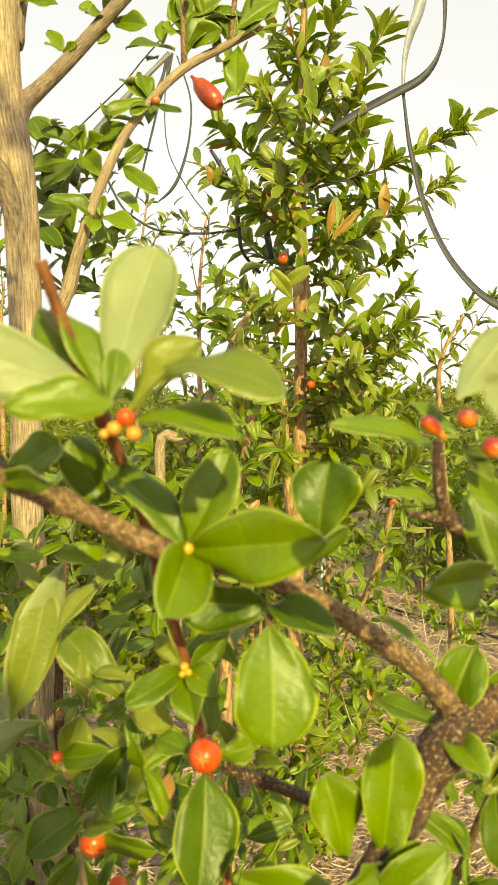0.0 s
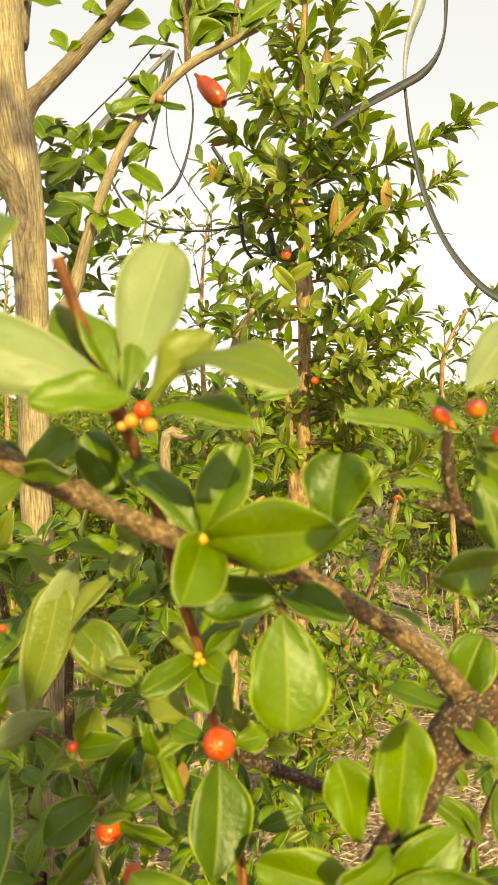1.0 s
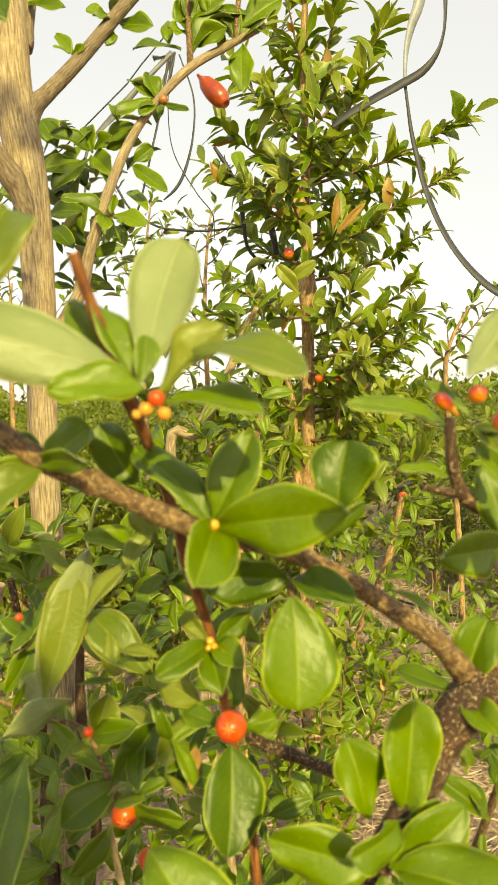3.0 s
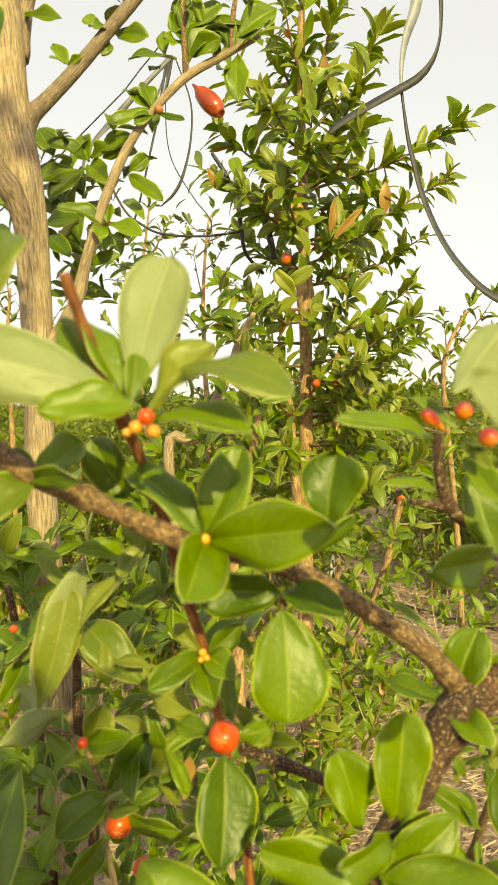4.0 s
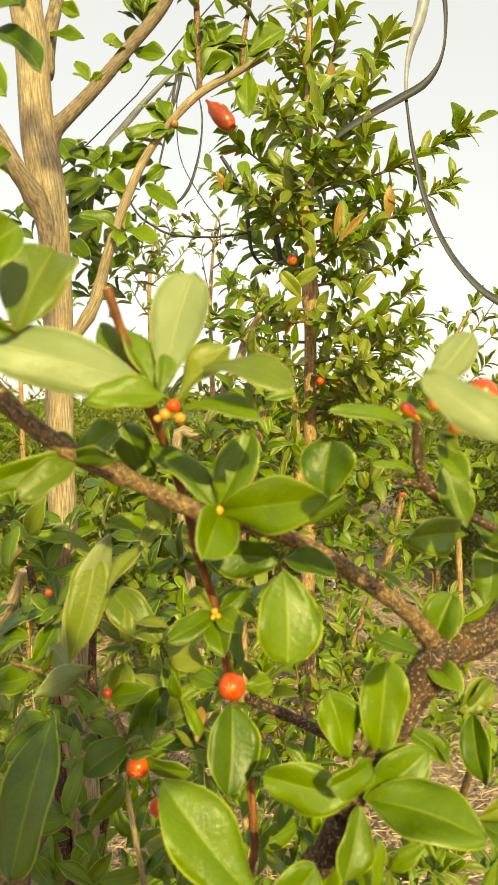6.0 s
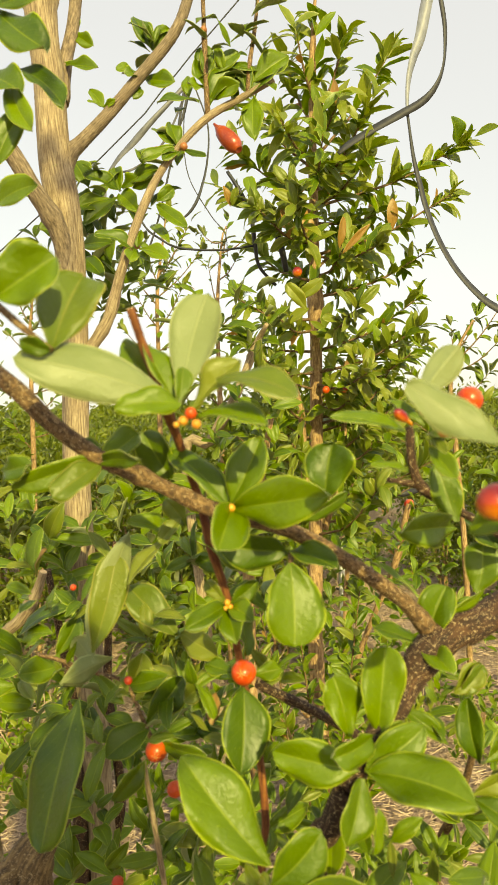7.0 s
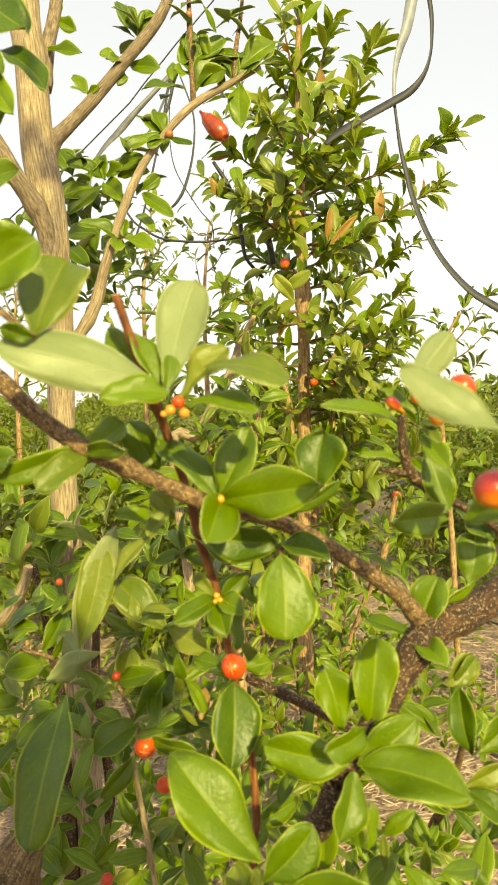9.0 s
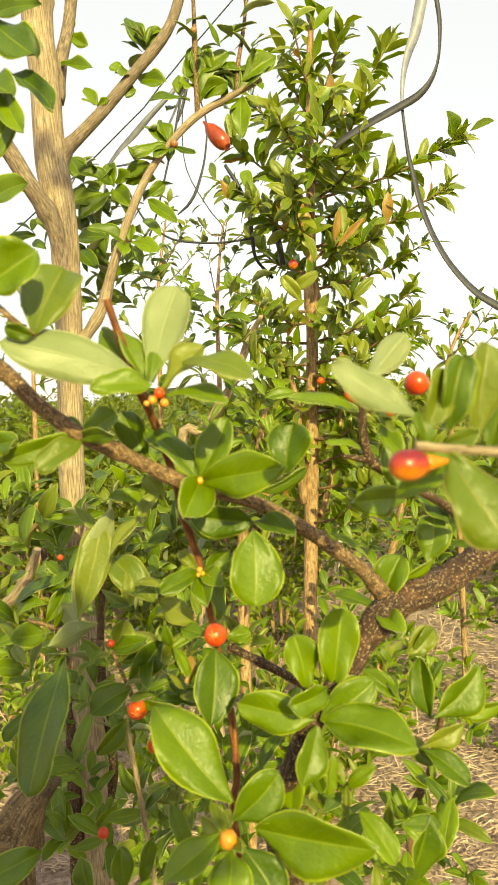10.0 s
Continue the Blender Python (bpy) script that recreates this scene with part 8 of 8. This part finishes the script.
shoot(back_tree_a, [(-0.3535, 3.2, 2.176, 0.004), (-0.277, 3.2, 2.207, 0.003), (-0.2005, 3.2, 2.279, 0.0012)], BARK_TWIG, spare, RND, 0.075, 0.1, 3, 0.12, 0.15)
shoot(back_tree_a, [(-0.3459, 3.2, 2.229, 0.004), (-0.3953, 3.2, 2.231, 0.003), (-0.4448, 3.2, 2.274, 0.0012)], BARK_TWIG, spare, RND, 0.075, 0.1, 3, 0.12, 0.15)
shoot(back_tree_a, [(-0.348, 3.2, 2.176, 0.004), (-0.3343, 3.2, 2.228, 0.003), (-0.3205, 3.2, 2.32, 0.0012)], BARK_TWIG, spare, RND, 0.075, 0.1, 3, 0.12, 0.15)
shoot(back_tree_a, [(-0.3904, 3.2, 1.803, 0.004), (-0.3263, 3.25, 1.869, 0.003), (-0.2622, 3.3, 1.976, 0.0012)], BARK_TWIG, spare, RND, 0.075, 0.1, 3, 0.12, 0.15)
shoot(back_tree_a, [(-0.3926, 3.2, 1.749, 0.004), (-0.4384, 3.15, 1.803, 0.003), (-0.4843, 3.1, 1.898, 0.0012)], BARK_TWIG, spare, RND, 0.075, 0.1, 3, 0.12, 0.15)
shoot(back_tree_a, [(-0.391, 3.2, 1.586, 0.004), (-0.3257, 3.2, 1.658, 0.003), (-0.2604, 3.2, 1.77, 0.0012)], BARK_TWIG, spare, RND, 0.075, 0.1, 3, 0.12, 0.15)
shoot(back_tree_a, [(-0.3932, 3.2, 1.532, 0.004), (-0.4745, 3.25, 1.602, 0.003), (-0.5558, 3.3, 1.712, 0.0012)], BARK_TWIG, spare, RND, 0.075, 0.1, 3, 0.12, 0.15)
shoot(back_tree_a, [(-0.3976, 3.2, 1.423, 0.004), (-0.3053, 3.2, 1.481, 0.003), (-0.2131, 3.2, 1.579, 0.0012)], BARK_TWIG, spare, RND, 0.075, 0.1, 3, 0.12, 0.15)
shoot(back_tree_a, [(-0.3976, 3.2, 1.423, 0.004), (-0.443, 3.2, 1.473, 0.003), (-0.4885, 3.2, 1.563, 0.0012)], BARK_TWIG, spare, RND, 0.075, 0.1, 3, 0.12, 0.15)
hang_leaves(spare, back_tree_a, RND, most=200)
back_tree_b = thing("fruit_tree", (-0.8242, 3.6, 0), "young fruit tree with narrow pale green leaves", "tree", "orchard trees")
spare = []
tube("trunk", [(-0.824, 3.6, -0.02, 0.012), (-0.7869, 3.6, 1.629, 0.0123), (-0.7765, 3.6, 2.058, 0.0092), (-0.7316, 3.6, 2.358, 0.0061), (-0.7063, 3.6, 2.507, 0.0031)], BARK_TREE, back_tree_b, segs=9, knots=3)
shoot(back_tree_b, [(-0.7644, 3.6, 2.118, 0.004), (-0.8054, 3.6, 2.221, 0.003), (-0.8464, 3.6, 2.364, 0.0012)], BARK_TWIG, spare, RND, 0.085, 0.09, 4, 0.12, 0.15)
shoot(back_tree_b, [(-0.7588, 3.6, 2.239, 0.004), (-0.7288, 3.6, 2.368, 0.003), (-0.6987, 3.6, 2.536, 0.0012)], BARK_TWIG, spare, RND, 0.085, 0.09, 4, 0.12, 0.15)
shoot(back_tree_b, [(-0.7616, 3.6, 2.178, 0.004), (-0.6706, 3.6, 2.289, 0.003), (-0.5796, 3.6, 2.44, 0.0012)], BARK_TWIG, spare, RND, 0.085, 0.09, 4, 0.12, 0.15)
shoot(back_tree_b, [(-0.7672, 3.6, 2.057, 0.004), (-0.6458, 3.6, 2.152, 0.003), (-0.5245, 3.6, 2.287, 0.0012)], BARK_TWIG, spare, RND, 0.085, 0.09, 4, 0.12, 0.15)
shoot(back_tree_b, [(-0.77, 3.6, 1.996, 0.004), (-0.865, 3.6, 2.118, 0.003), (-0.96, 3.6, 2.28, 0.0012)], BARK_TWIG, spare, RND, 0.085, 0.09, 4, 0.12, 0.15)
shoot(back_tree_b, [(-0.7756, 3.6, 1.875, 0.004), (-0.691, 3.55, 1.962, 0.003), (-0.6064, 3.5, 2.09, 0.0012)], BARK_TWIG, spare, RND, 0.085, 0.09, 4, 0.12, 0.15)
shoot(back_tree_b, [(-0.7756, 3.6, 1.875, 0.004), (-0.8278, 3.55, 1.954, 0.003), (-0.88, 3.5, 2.074, 0.0012)], BARK_TWIG, spare, RND, 0.085, 0.09, 4, 0.12, 0.15)
shoot(back_tree_b, [(-0.7812, 3.6, 1.752, 0.004), (-0.6773, 3.6, 1.789, 0.003), (-0.5733, 3.6, 1.865, 0.0012)], BARK_TWIG, spare, RND, 0.085, 0.09, 4, 0.12, 0.15)
shoot(back_tree_b, [(-0.7841, 3.6, 1.691, 0.004), (-0.8818, 3.6, 1.767, 0.003), (-0.9795, 3.6, 1.884, 0.0012)], BARK_TWIG, spare, RND, 0.085, 0.09, 4, 0.12, 0.15)
shoot(back_tree_b, [(-0.763, 3.6, 2.148, 0.004), (-0.7135, 3.65, 2.245, 0.003), (-0.664, 3.7, 2.381, 0.0012)], BARK_TWIG, spare, RND, 0.085, 0.09, 4, 0.12, 0.15)
shoot(back_tree_b, [(-0.7869, 3.6, 1.629, 0.004), (-0.7294, 3.6, 1.668, 0.003), (-0.6719, 3.6, 1.747, 0.0012)], BARK_TWIG, spare, RND, 0.085, 0.09, 4, 0.12, 0.15)
hang_leaves(spare, back_tree_b, RND, most=200)
back_tree_c = thing("fruit_tree", (-1.31, 3, 0), "young fruit tree behind the tall trunk", "tree", "orchard trees")
spare = []
tube("trunk", [(-1.311, 3, -0.02, 0.012), (-1.28, 3, 1.453, 0.0102), (-1.275, 3, 1.765, 0.0077), (-1.25, 3, 1.97, 0.0051)], BARK_TREE, back_tree_c, segs=9, knots=3)
shoot(back_tree_c, [(-1.259, 3, 1.816, 0.004), (-1.305, 3, 1.914, 0.003), (-1.352, 3, 2.052, 0.0012)], BARK_TWIG, spare, RND, 0.07, 0.09, 4, 0.12, 0.15)
shoot(back_tree_c, [(-1.259, 3, 1.816, 0.004), (-1.214, 3, 1.871, 0.003), (-1.17, 3, 1.966, 0.0012)], BARK_TWIG, spare, RND, 0.07, 0.09, 4, 0.12, 0.15)
shoot(back_tree_c, [(-1.265, 3, 1.713, 0.004), (-1.329, 3, 1.747, 0.003), (-1.393, 3, 1.822, 0.0012)], BARK_TWIG, spare, RND, 0.07, 0.09, 4, 0.12, 0.15)
shoot(back_tree_c, [(-1.268, 3, 1.661, 0.004), (-1.197, 3, 1.715, 0.003), (-1.126, 3, 1.81, 0.0012)], BARK_TWIG, spare, RND, 0.07, 0.09, 4, 0.12, 0.15)
shoot(back_tree_c, [(-1.318, 3.1, 1.564, 0.004), (-1.17, 3.1, 1.724, 0.003), (-1.022, 3.1, 1.924, 0.0012)], BARK_TWIG, spare, RND, 0.07, 0.09, 4, 0.12, 0.15)
shoot(back_tree_c, [(-1.321, 3.1, 1.51, 0.004), (-1.151, 3.1, 1.564, 0.003), (-0.9816, 3.1, 1.657, 0.0012)], BARK_TWIG, spare, RND, 0.07, 0.09, 4, 0.12, 0.15)
shoot(back_tree_c, [(-1.28, 3, 1.453, 0.004), (-1.356, 3, 1.514, 0.003), (-1.432, 3, 1.616, 0.0012)], BARK_TWIG, spare, RND, 0.07, 0.09, 4, 0.12, 0.15)
shoot(back_tree_c, [(-1.283, 3, 1.401, 0.004), (-1.198, 3, 1.456, 0.003), (-1.113, 3, 1.551, 0.0012)], BARK_TWIG, spare, RND, 0.07, 0.09, 4, 0.12, 0.15)
shoot(back_tree_c, [(-1.289, 3, 1.296, 0.004), (-1.179, 3, 1.325, 0.003), (-1.068, 3, 1.393, 0.0012)], BARK_TWIG, spare, RND, 0.07, 0.09, 4, 0.12, 0.15)
shoot(back_tree_c, [(-1.292, 3, 1.244, 0.004), (-1.341, 3, 1.304, 0.003), (-1.391, 3, 1.405, 0.0012)], BARK_TWIG, spare, RND, 0.07, 0.09, 4, 0.12, 0.15)
shoot(back_tree_c, [(-1.256, 3, 1.867, 0.004), (-1.262, 3, 1.976, 0.003), (-1.268, 3, 2.124, 0.0012)], BARK_TWIG, spare, RND, 0.07, 0.09, 4, 0.12, 0.15)
hang_leaves(spare, back_tree_c, RND, most=200)
back_tree_d = thing("fruit_tree", (0.7517, 3, 0), "slim young fruit tree with drooping green leaves", "tree", "orchard trees")
spare = []
tube("trunk", [(0.752, 3, -0.02, 0.012), (0.7473, 3, 0.4116, 0.014), (0.7371, 3, 0.7969, 0.0128), (0.7123, 3, 1.177, 0.0128), (0.6961, 3, 1.478, 0.0102), (0.7283, 3, 1.625, 0.0077), (0.8038, 3, 1.758, 0.0051)], BARK_TREE, back_tree_d, segs=9, knots=3)
shoot(back_tree_d, [(0.7283, 3, 1.625, 0.004), (0.7722, 3, 1.677, 0.003), (0.8161, 3, 1.769, 0.0012)], BARK_TWIG, spare, RND, 0.085, 0.1, 4, 0.12, 0.15)
shoot(back_tree_d, [(0.7273, 3, 1.576, 0.004), (0.8388, 3, 1.692, 0.003), (0.9502, 3, 1.848, 0.0012)], BARK_TWIG, spare, RND, 0.085, 0.1, 4, 0.12, 0.15)
shoot(back_tree_d, [(0.7142, 3, 1.527, 0.004), (0.6542, 3, 1.572, 0.003), (0.5943, 3, 1.656, 0.0012)], BARK_TWIG, spare, RND, 0.085, 0.1, 4, 0.12, 0.15)
shoot(back_tree_d, [(0.7151, 3, 1.577, 0.004), (0.7105, 3, 1.631, 0.003), (0.7058, 3, 1.725, 0.0012)], BARK_TWIG, spare, RND, 0.085, 0.1, 4, 0.12, 0.15)
shoot(back_tree_d, [(0.7264, 3, 1.526, 0.004), (0.8248, 3, 1.576, 0.003), (0.9233, 3, 1.666, 0.0012)], BARK_TWIG, spare, RND, 0.085, 0.1, 4, 0.12, 0.15)
shoot(back_tree_d, [(0.6951, 3, 1.428, 0.004), (0.598, 2.95, 1.459, 0.003), (0.501, 2.9, 1.529, 0.0012)], BARK_TWIG, spare, RND, 0.085, 0.1, 4, 0.12, 0.15)
shoot(back_tree_d, [(0.6941, 3, 1.379, 0.004), (0.7833, 3, 1.429, 0.003), (0.8725, 3, 1.52, 0.0012)], BARK_TWIG, spare, RND, 0.085, 0.1, 4, 0.12, 0.15)
shoot(back_tree_d, [(0.6857, 3, 1.329, 0.004), (0.5896, 3.05, 1.364, 0.003), (0.4935, 3.1, 1.439, 0.0012)], BARK_TWIG, spare, RND, 0.085, 0.1, 4, 0.12, 0.15)
shoot(back_tree_d, [(0.6857, 3, 1.329, 0.004), (0.752, 2.95, 1.343, 0.003), (0.8184, 2.9, 1.396, 0.0012)], BARK_TWIG, spare, RND, 0.085, 0.1, 4, 0.12, 0.15)
shoot(back_tree_d, [(0.6837, 3, 1.229, 0.004), (0.5958, 2.95, 1.25, 0.003), (0.5079, 2.9, 1.311, 0.0012)], BARK_TWIG, spare, RND, 0.085, 0.1, 4, 0.12, 0.15)
shoot(back_tree_d, [(0.6837, 3, 1.229, 0.004), (0.7883, 3, 1.23, 0.003), (0.8928, 3, 1.271, 0.0012)], BARK_TWIG, spare, RND, 0.085, 0.1, 4, 0.12, 0.15)
shoot(back_tree_d, [(0.6822, 3, 1.153, 0.004), (0.5343, 3.05, 1.194, 0.003), (0.3864, 3.1, 1.274, 0.0012)], BARK_TWIG, spare, RND, 0.085, 0.1, 4, 0.12, 0.15)
hang_leaves(spare, back_tree_d, RND, most=200)

# ---- unseen tree behind the camera, added for its shade ----
def shade_tree(x, y, low, high, radius, count, seed):
    """An unseen tree added to cast shade: bare below, leafy shoots above."""
    ob = thing("fruit_tree", (x, y, 0), "unseen bushy tree added behind the camera to cast shade", "tree", "orchard trees")
    tube("trunk", [(x, y, -0.02, 0.026), (x - 0.01, y, 0.9, 0.022), (x + 0.01, y - 0.01, 0.75 * high, 0.013), (x + 0.05, y, high, 0.006), (x + 0.13, y, high + 0.71, 0.004)], BARK_TREE, ob, segs=12, knots=4, seed=seed)
    out = []
    for k in range(count):
        a, z = k * 2.4, low + (high - 0.25 - low) * k / (count - 1)
        c, s = math.cos(a), math.sin(a)
        r = radius * (1 - 0.3 * k / count)
        shoot(ob, [(x, y, z, 0.005), (x + 0.5 * r * c, y + 0.5 * r * s, z + 0.06, 0.003), (x + r * c, y + r * s, z + 0.16, 0.0015)], BARK_TWIG, out, RND, 0.085, 0.06, 5)
    # leaf cluster on a tall leader, added to shade a band of the pale trunk
    for k in range(4):
        shoot(ob, [(x + 0.12, y, high + 0.69, 0.003), (x + 0.13, y, high + 0.71, 0.0025), (x + 0.06 + 0.045 * k, y, high + 0.735, 0.0015)], BARK_TWIG, out, RND, 0.045, 0.05, 4)
    hang_leaves(out, ob, RND, most=40)


# crown stands in for the camera holder's shadow on the lower left leaves
shade_tree(0.155, -0.68, 0.3, 1.77, 0.17, 210, 71)

# ---- shrub rows towards the horizon ----
def bush(name, x, y, height, width, count, size, seed, label):
    """A many-stemmed orchard shrub: thin stems from one foot, leaves gathered on many small clumps with gaps between."""
    rnd = np.random.default_rng(seed)
    r = random.Random(seed)
    z = ground_height(x, y)
    ob = thing(name, (x, y, z), label, "shrub", "orchard shrubs")
    for k in range(4):
        a, s = r.uniform(0, 6.28), r.uniform(0.15, 0.4) * width
        tube("stem", [(x + 0.03 * math.cos(a), y + 0.03 * math.sin(a), z - 0.03, 0.011), (x + 0.4 * s * math.cos(a), y + 0.4 * s * math.sin(a), z + 0.35 * height, 0.008),
                      (x + s * math.cos(a), y + s * math.sin(a), z + 0.8 * height, 0.004)], BARK_TREE, ob, segs=6, steps=3, seed=k)
    clumps = 30
    cc = rnd.normal(size=(clumps, 3))
    cc /= np.linalg.norm(cc, axis=1)[:, None]
    cc = cc * (0.35 + 0.65 * rnd.random((clumps, 1)) ** 0.5) * np.array([width / 2, width / 2, height * 0.44]) + np.array([0, 0, height * 0.58])
    c = cc[rnd.integers(0, clumps, count)] + rnd.normal(size=(count, 3)) * 0.11 * width
    c[:, 2] = np.maximum(c[:, 2], 0.08 * height)
    d = rnd.normal(size=(count, 3)) + np.array([0, -0.1, 0.5])
    d /= np.linalg.norm(d, axis=1)[:, None]
    n = np.cross(d, rnd.normal(size=(count, 3)))
    n /= np.linalg.norm(n, axis=1)[:, None]
    s = np.cross(d, n)
    ln = size * (0.6 + 0.7 * rnd.random((count, 1)))
    v = np.stack([c, c + d * ln * 0.5 + s * ln * 0.22 + n * ln * 0.08, c + d * ln, c + d * ln * 0.5 - s * ln * 0.22 + n * ln * 0.08, c + d * ln * 0.5], 1).reshape(-1, 3)
    base = np.arange(count)[:, None] * 5
    f = np.concatenate([base + np.array([[0, 1, 4]]), base + np.array([[4, 1, 2]]), base + np.array([[0, 4, 3]]), base + np.array([[4, 2, 3]])])
    me = bpy.data.meshes.new("foliage")
    me.from_pydata(v.tolist(), [], f.tolist())
    uv = np.array([(0.5, 0), (1, 0.5), (0.5, 1), (0, 0.5), (0.5, 0.5)])[f.ravel() % 5]
    me.uv_layers.new(name="UVMap").data.foreach_set("uv", uv.ravel().astype(np.float32))
    part_mesh("foliage", me, FAR_LEAF, ob, kind="stuff")
    return ob


rows = random.Random(77)
count = 0
for y, gap, leaf_size, amount in ((-4.2, 1.0, 0.07, 900), (-2.6, 0.9, 0.07, 900), (2.9, 0.75, 0.065, 1800), (3.8, 0.85, 0.065, 2600), (4.9, 0.9, 0.06, 3200), (6.4, 1.0, 0.065, 3000), (8.4, 1.2, 0.075, 2400), (11.0, 1.5, 0.09, 2000), (14.5, 1.9, 0.11, 1600), (20.0, 2.4, 0.14, 1300), (28.0, 3.2, 0.19, 1000), (40.0, 4.5, 0.27, 900)):
    n = int(0.52 * abs(y) / gap) + 2
    for i in range(-n, n + 1):
        x, yy = (i + rows.uniform(-0.25, 0.25)) * gap, y + rows.uniform(-0.25, 0.35)
        h = rows.uniform(0.9, 1.62) + 0.012 * abs(y)
        w = gap * rows.uniform(0.75, 1.05)
        count += 1
        if (0 < y < 3.5 and not x < -0.35) or (0 < y < 4.4 and 0.5 < x < 1.35) or (0 < y < 5.5 and 0.5 < x < 1.2):
            continue
        bush("orchard_shrub", x, yy, h, w, amount, leaf_size, count, "leafy green orchard shrub with thin bare stems")


bush("orchard_shrub", 1.0, 4.75, 0.66, 0.55, 2600, 0.038, 901, "small-leaved low shrub standing on straw-covered soil")
bush("orchard_shrub", 1.28, 5.3, 0.8, 0.6, 2400, 0.042, 902, "small-leaved low shrub standing on straw-covered soil")


def treeline():
    """The far edge of the field: a broken line of tree crowns."""
    rnd = np.random.default_rng(9)
    x = np.linspace(-90, 90, 60) + rnd.uniform(-1, 1, 60)
    ob = thing("treeline", (0, 95, 0), "hazy line of far trees at the edge of the field", "trees", kind="structure")
    vs, fs, k = [], [], 0
    for xc in x:
        h, w = rnd.uniform(2.2, 5.0), rnd.uniform(2.5, 4.5)
        for _ in range(160):
            p = rnd.normal(size=3)
            p = p / np.linalg.norm(p) * rnd.random() ** 0.4
            c = np.array([xc + p[0] * w * 0.6, p[1] * 2.0, h * 0.55 + p[2] * h * 0.5])
            a, b = rnd.normal(size=3) * 0.35, rnd.normal(size=3) * 0.35
            vs += [(c - a).tolist(), (c + b).tolist(), (c + a).tolist(), (c - b).tolist()]
            fs.append((k, k + 1, k + 2, k + 3))
            k += 4
    me = bpy.data.meshes.new("foliage")
    me.from_pydata(vs, [], fs)
    me.uv_layers.new(name="UVMap")
    part_mesh("foliage", me, FAR_LEAF, ob, kind="stuff")


treeline()


def weeds():
    """Small weeds and seedlings between the straw."""
    rnd = random.Random(19)
    ob = thing("weeds", (0, 3, 0), "small green weeds and seedlings on the soil", "weeds", kind="stuff")
    poses = []
    for _ in range(1250):
        y = 1.6 + 5.0 * rnd.random() ** 1.2
        x = rnd.uniform(-0.5, 0.5) * (y + 0.4)
        if noise.noise(Vector((x * 1.3, y * 1.3, 8))) < -0.02:
            continue
        for k in range(rnd.randrange(2, 5)):
            rosette(poses, rnd, (x + rnd.uniform(-0.05, 0.05), y + rnd.uniform(-0.05, 0.05), ground_height(x, y) + 0.055 * k), (rnd.uniform(-0.3, 0.3), rnd.uniform(-0.3, 0.3), 1), 5, rnd.uniform(0.035, 0.075), 0.9, 0.2)
    joined_leaves("foliage", poses, ob, rnd, [LEAF, YOUNG, BRONZE])


weeds()


def dry_stalks():
    """Thin dead stems standing and leaning between the saplings."""
    rnd = random.Random(29)
    verts, faces = [], []
    for _ in range(420):
        y = 2.3 + 3.2 * rnd.random()
        x = rnd.uniform(-0.45, 0.5) * (y + 0.4)
        o = Vector((x, y, ground_height(x, y) - 0.01))
        d = Vector((rnd.uniform(-0.5, 0.5), rnd.uniform(-0.5, 0.5), 1)) * rnd.uniform(0.08, 0.35)
        w = rnd.uniform(0.0015, 0.0035)
        k = len(verts)
        for f, g in ((0, 1), (0.5, 0.8), (1, 0.4)):
            c = o + d * f + Vector((0.04 * f * f, 0, -0.04 * f * f))
            for a in (0, 2.1, 4.2):
                verts.append((c + Vector((math.cos(a) * w * g, math.sin(a) * w * g, 0)))[:])
        for s in (0, 3):
            faces += [(k + s, k + s + 1, k + s + 4, k + s + 3), (k + s + 1, k + s + 2, k + s + 5, k + s + 4), (k + s + 2, k + s, k + s + 3, k + s + 5)]
    me = bpy.data.meshes.new("dry_stalks")
    me.from_pydata(verts, [], faces)
    me.materials.append(STRAW)
    tagged(new("dry_stalks", me), "thin dry dead stems standing in the soil", "stalks", kind="stuff")


dry_stalks()
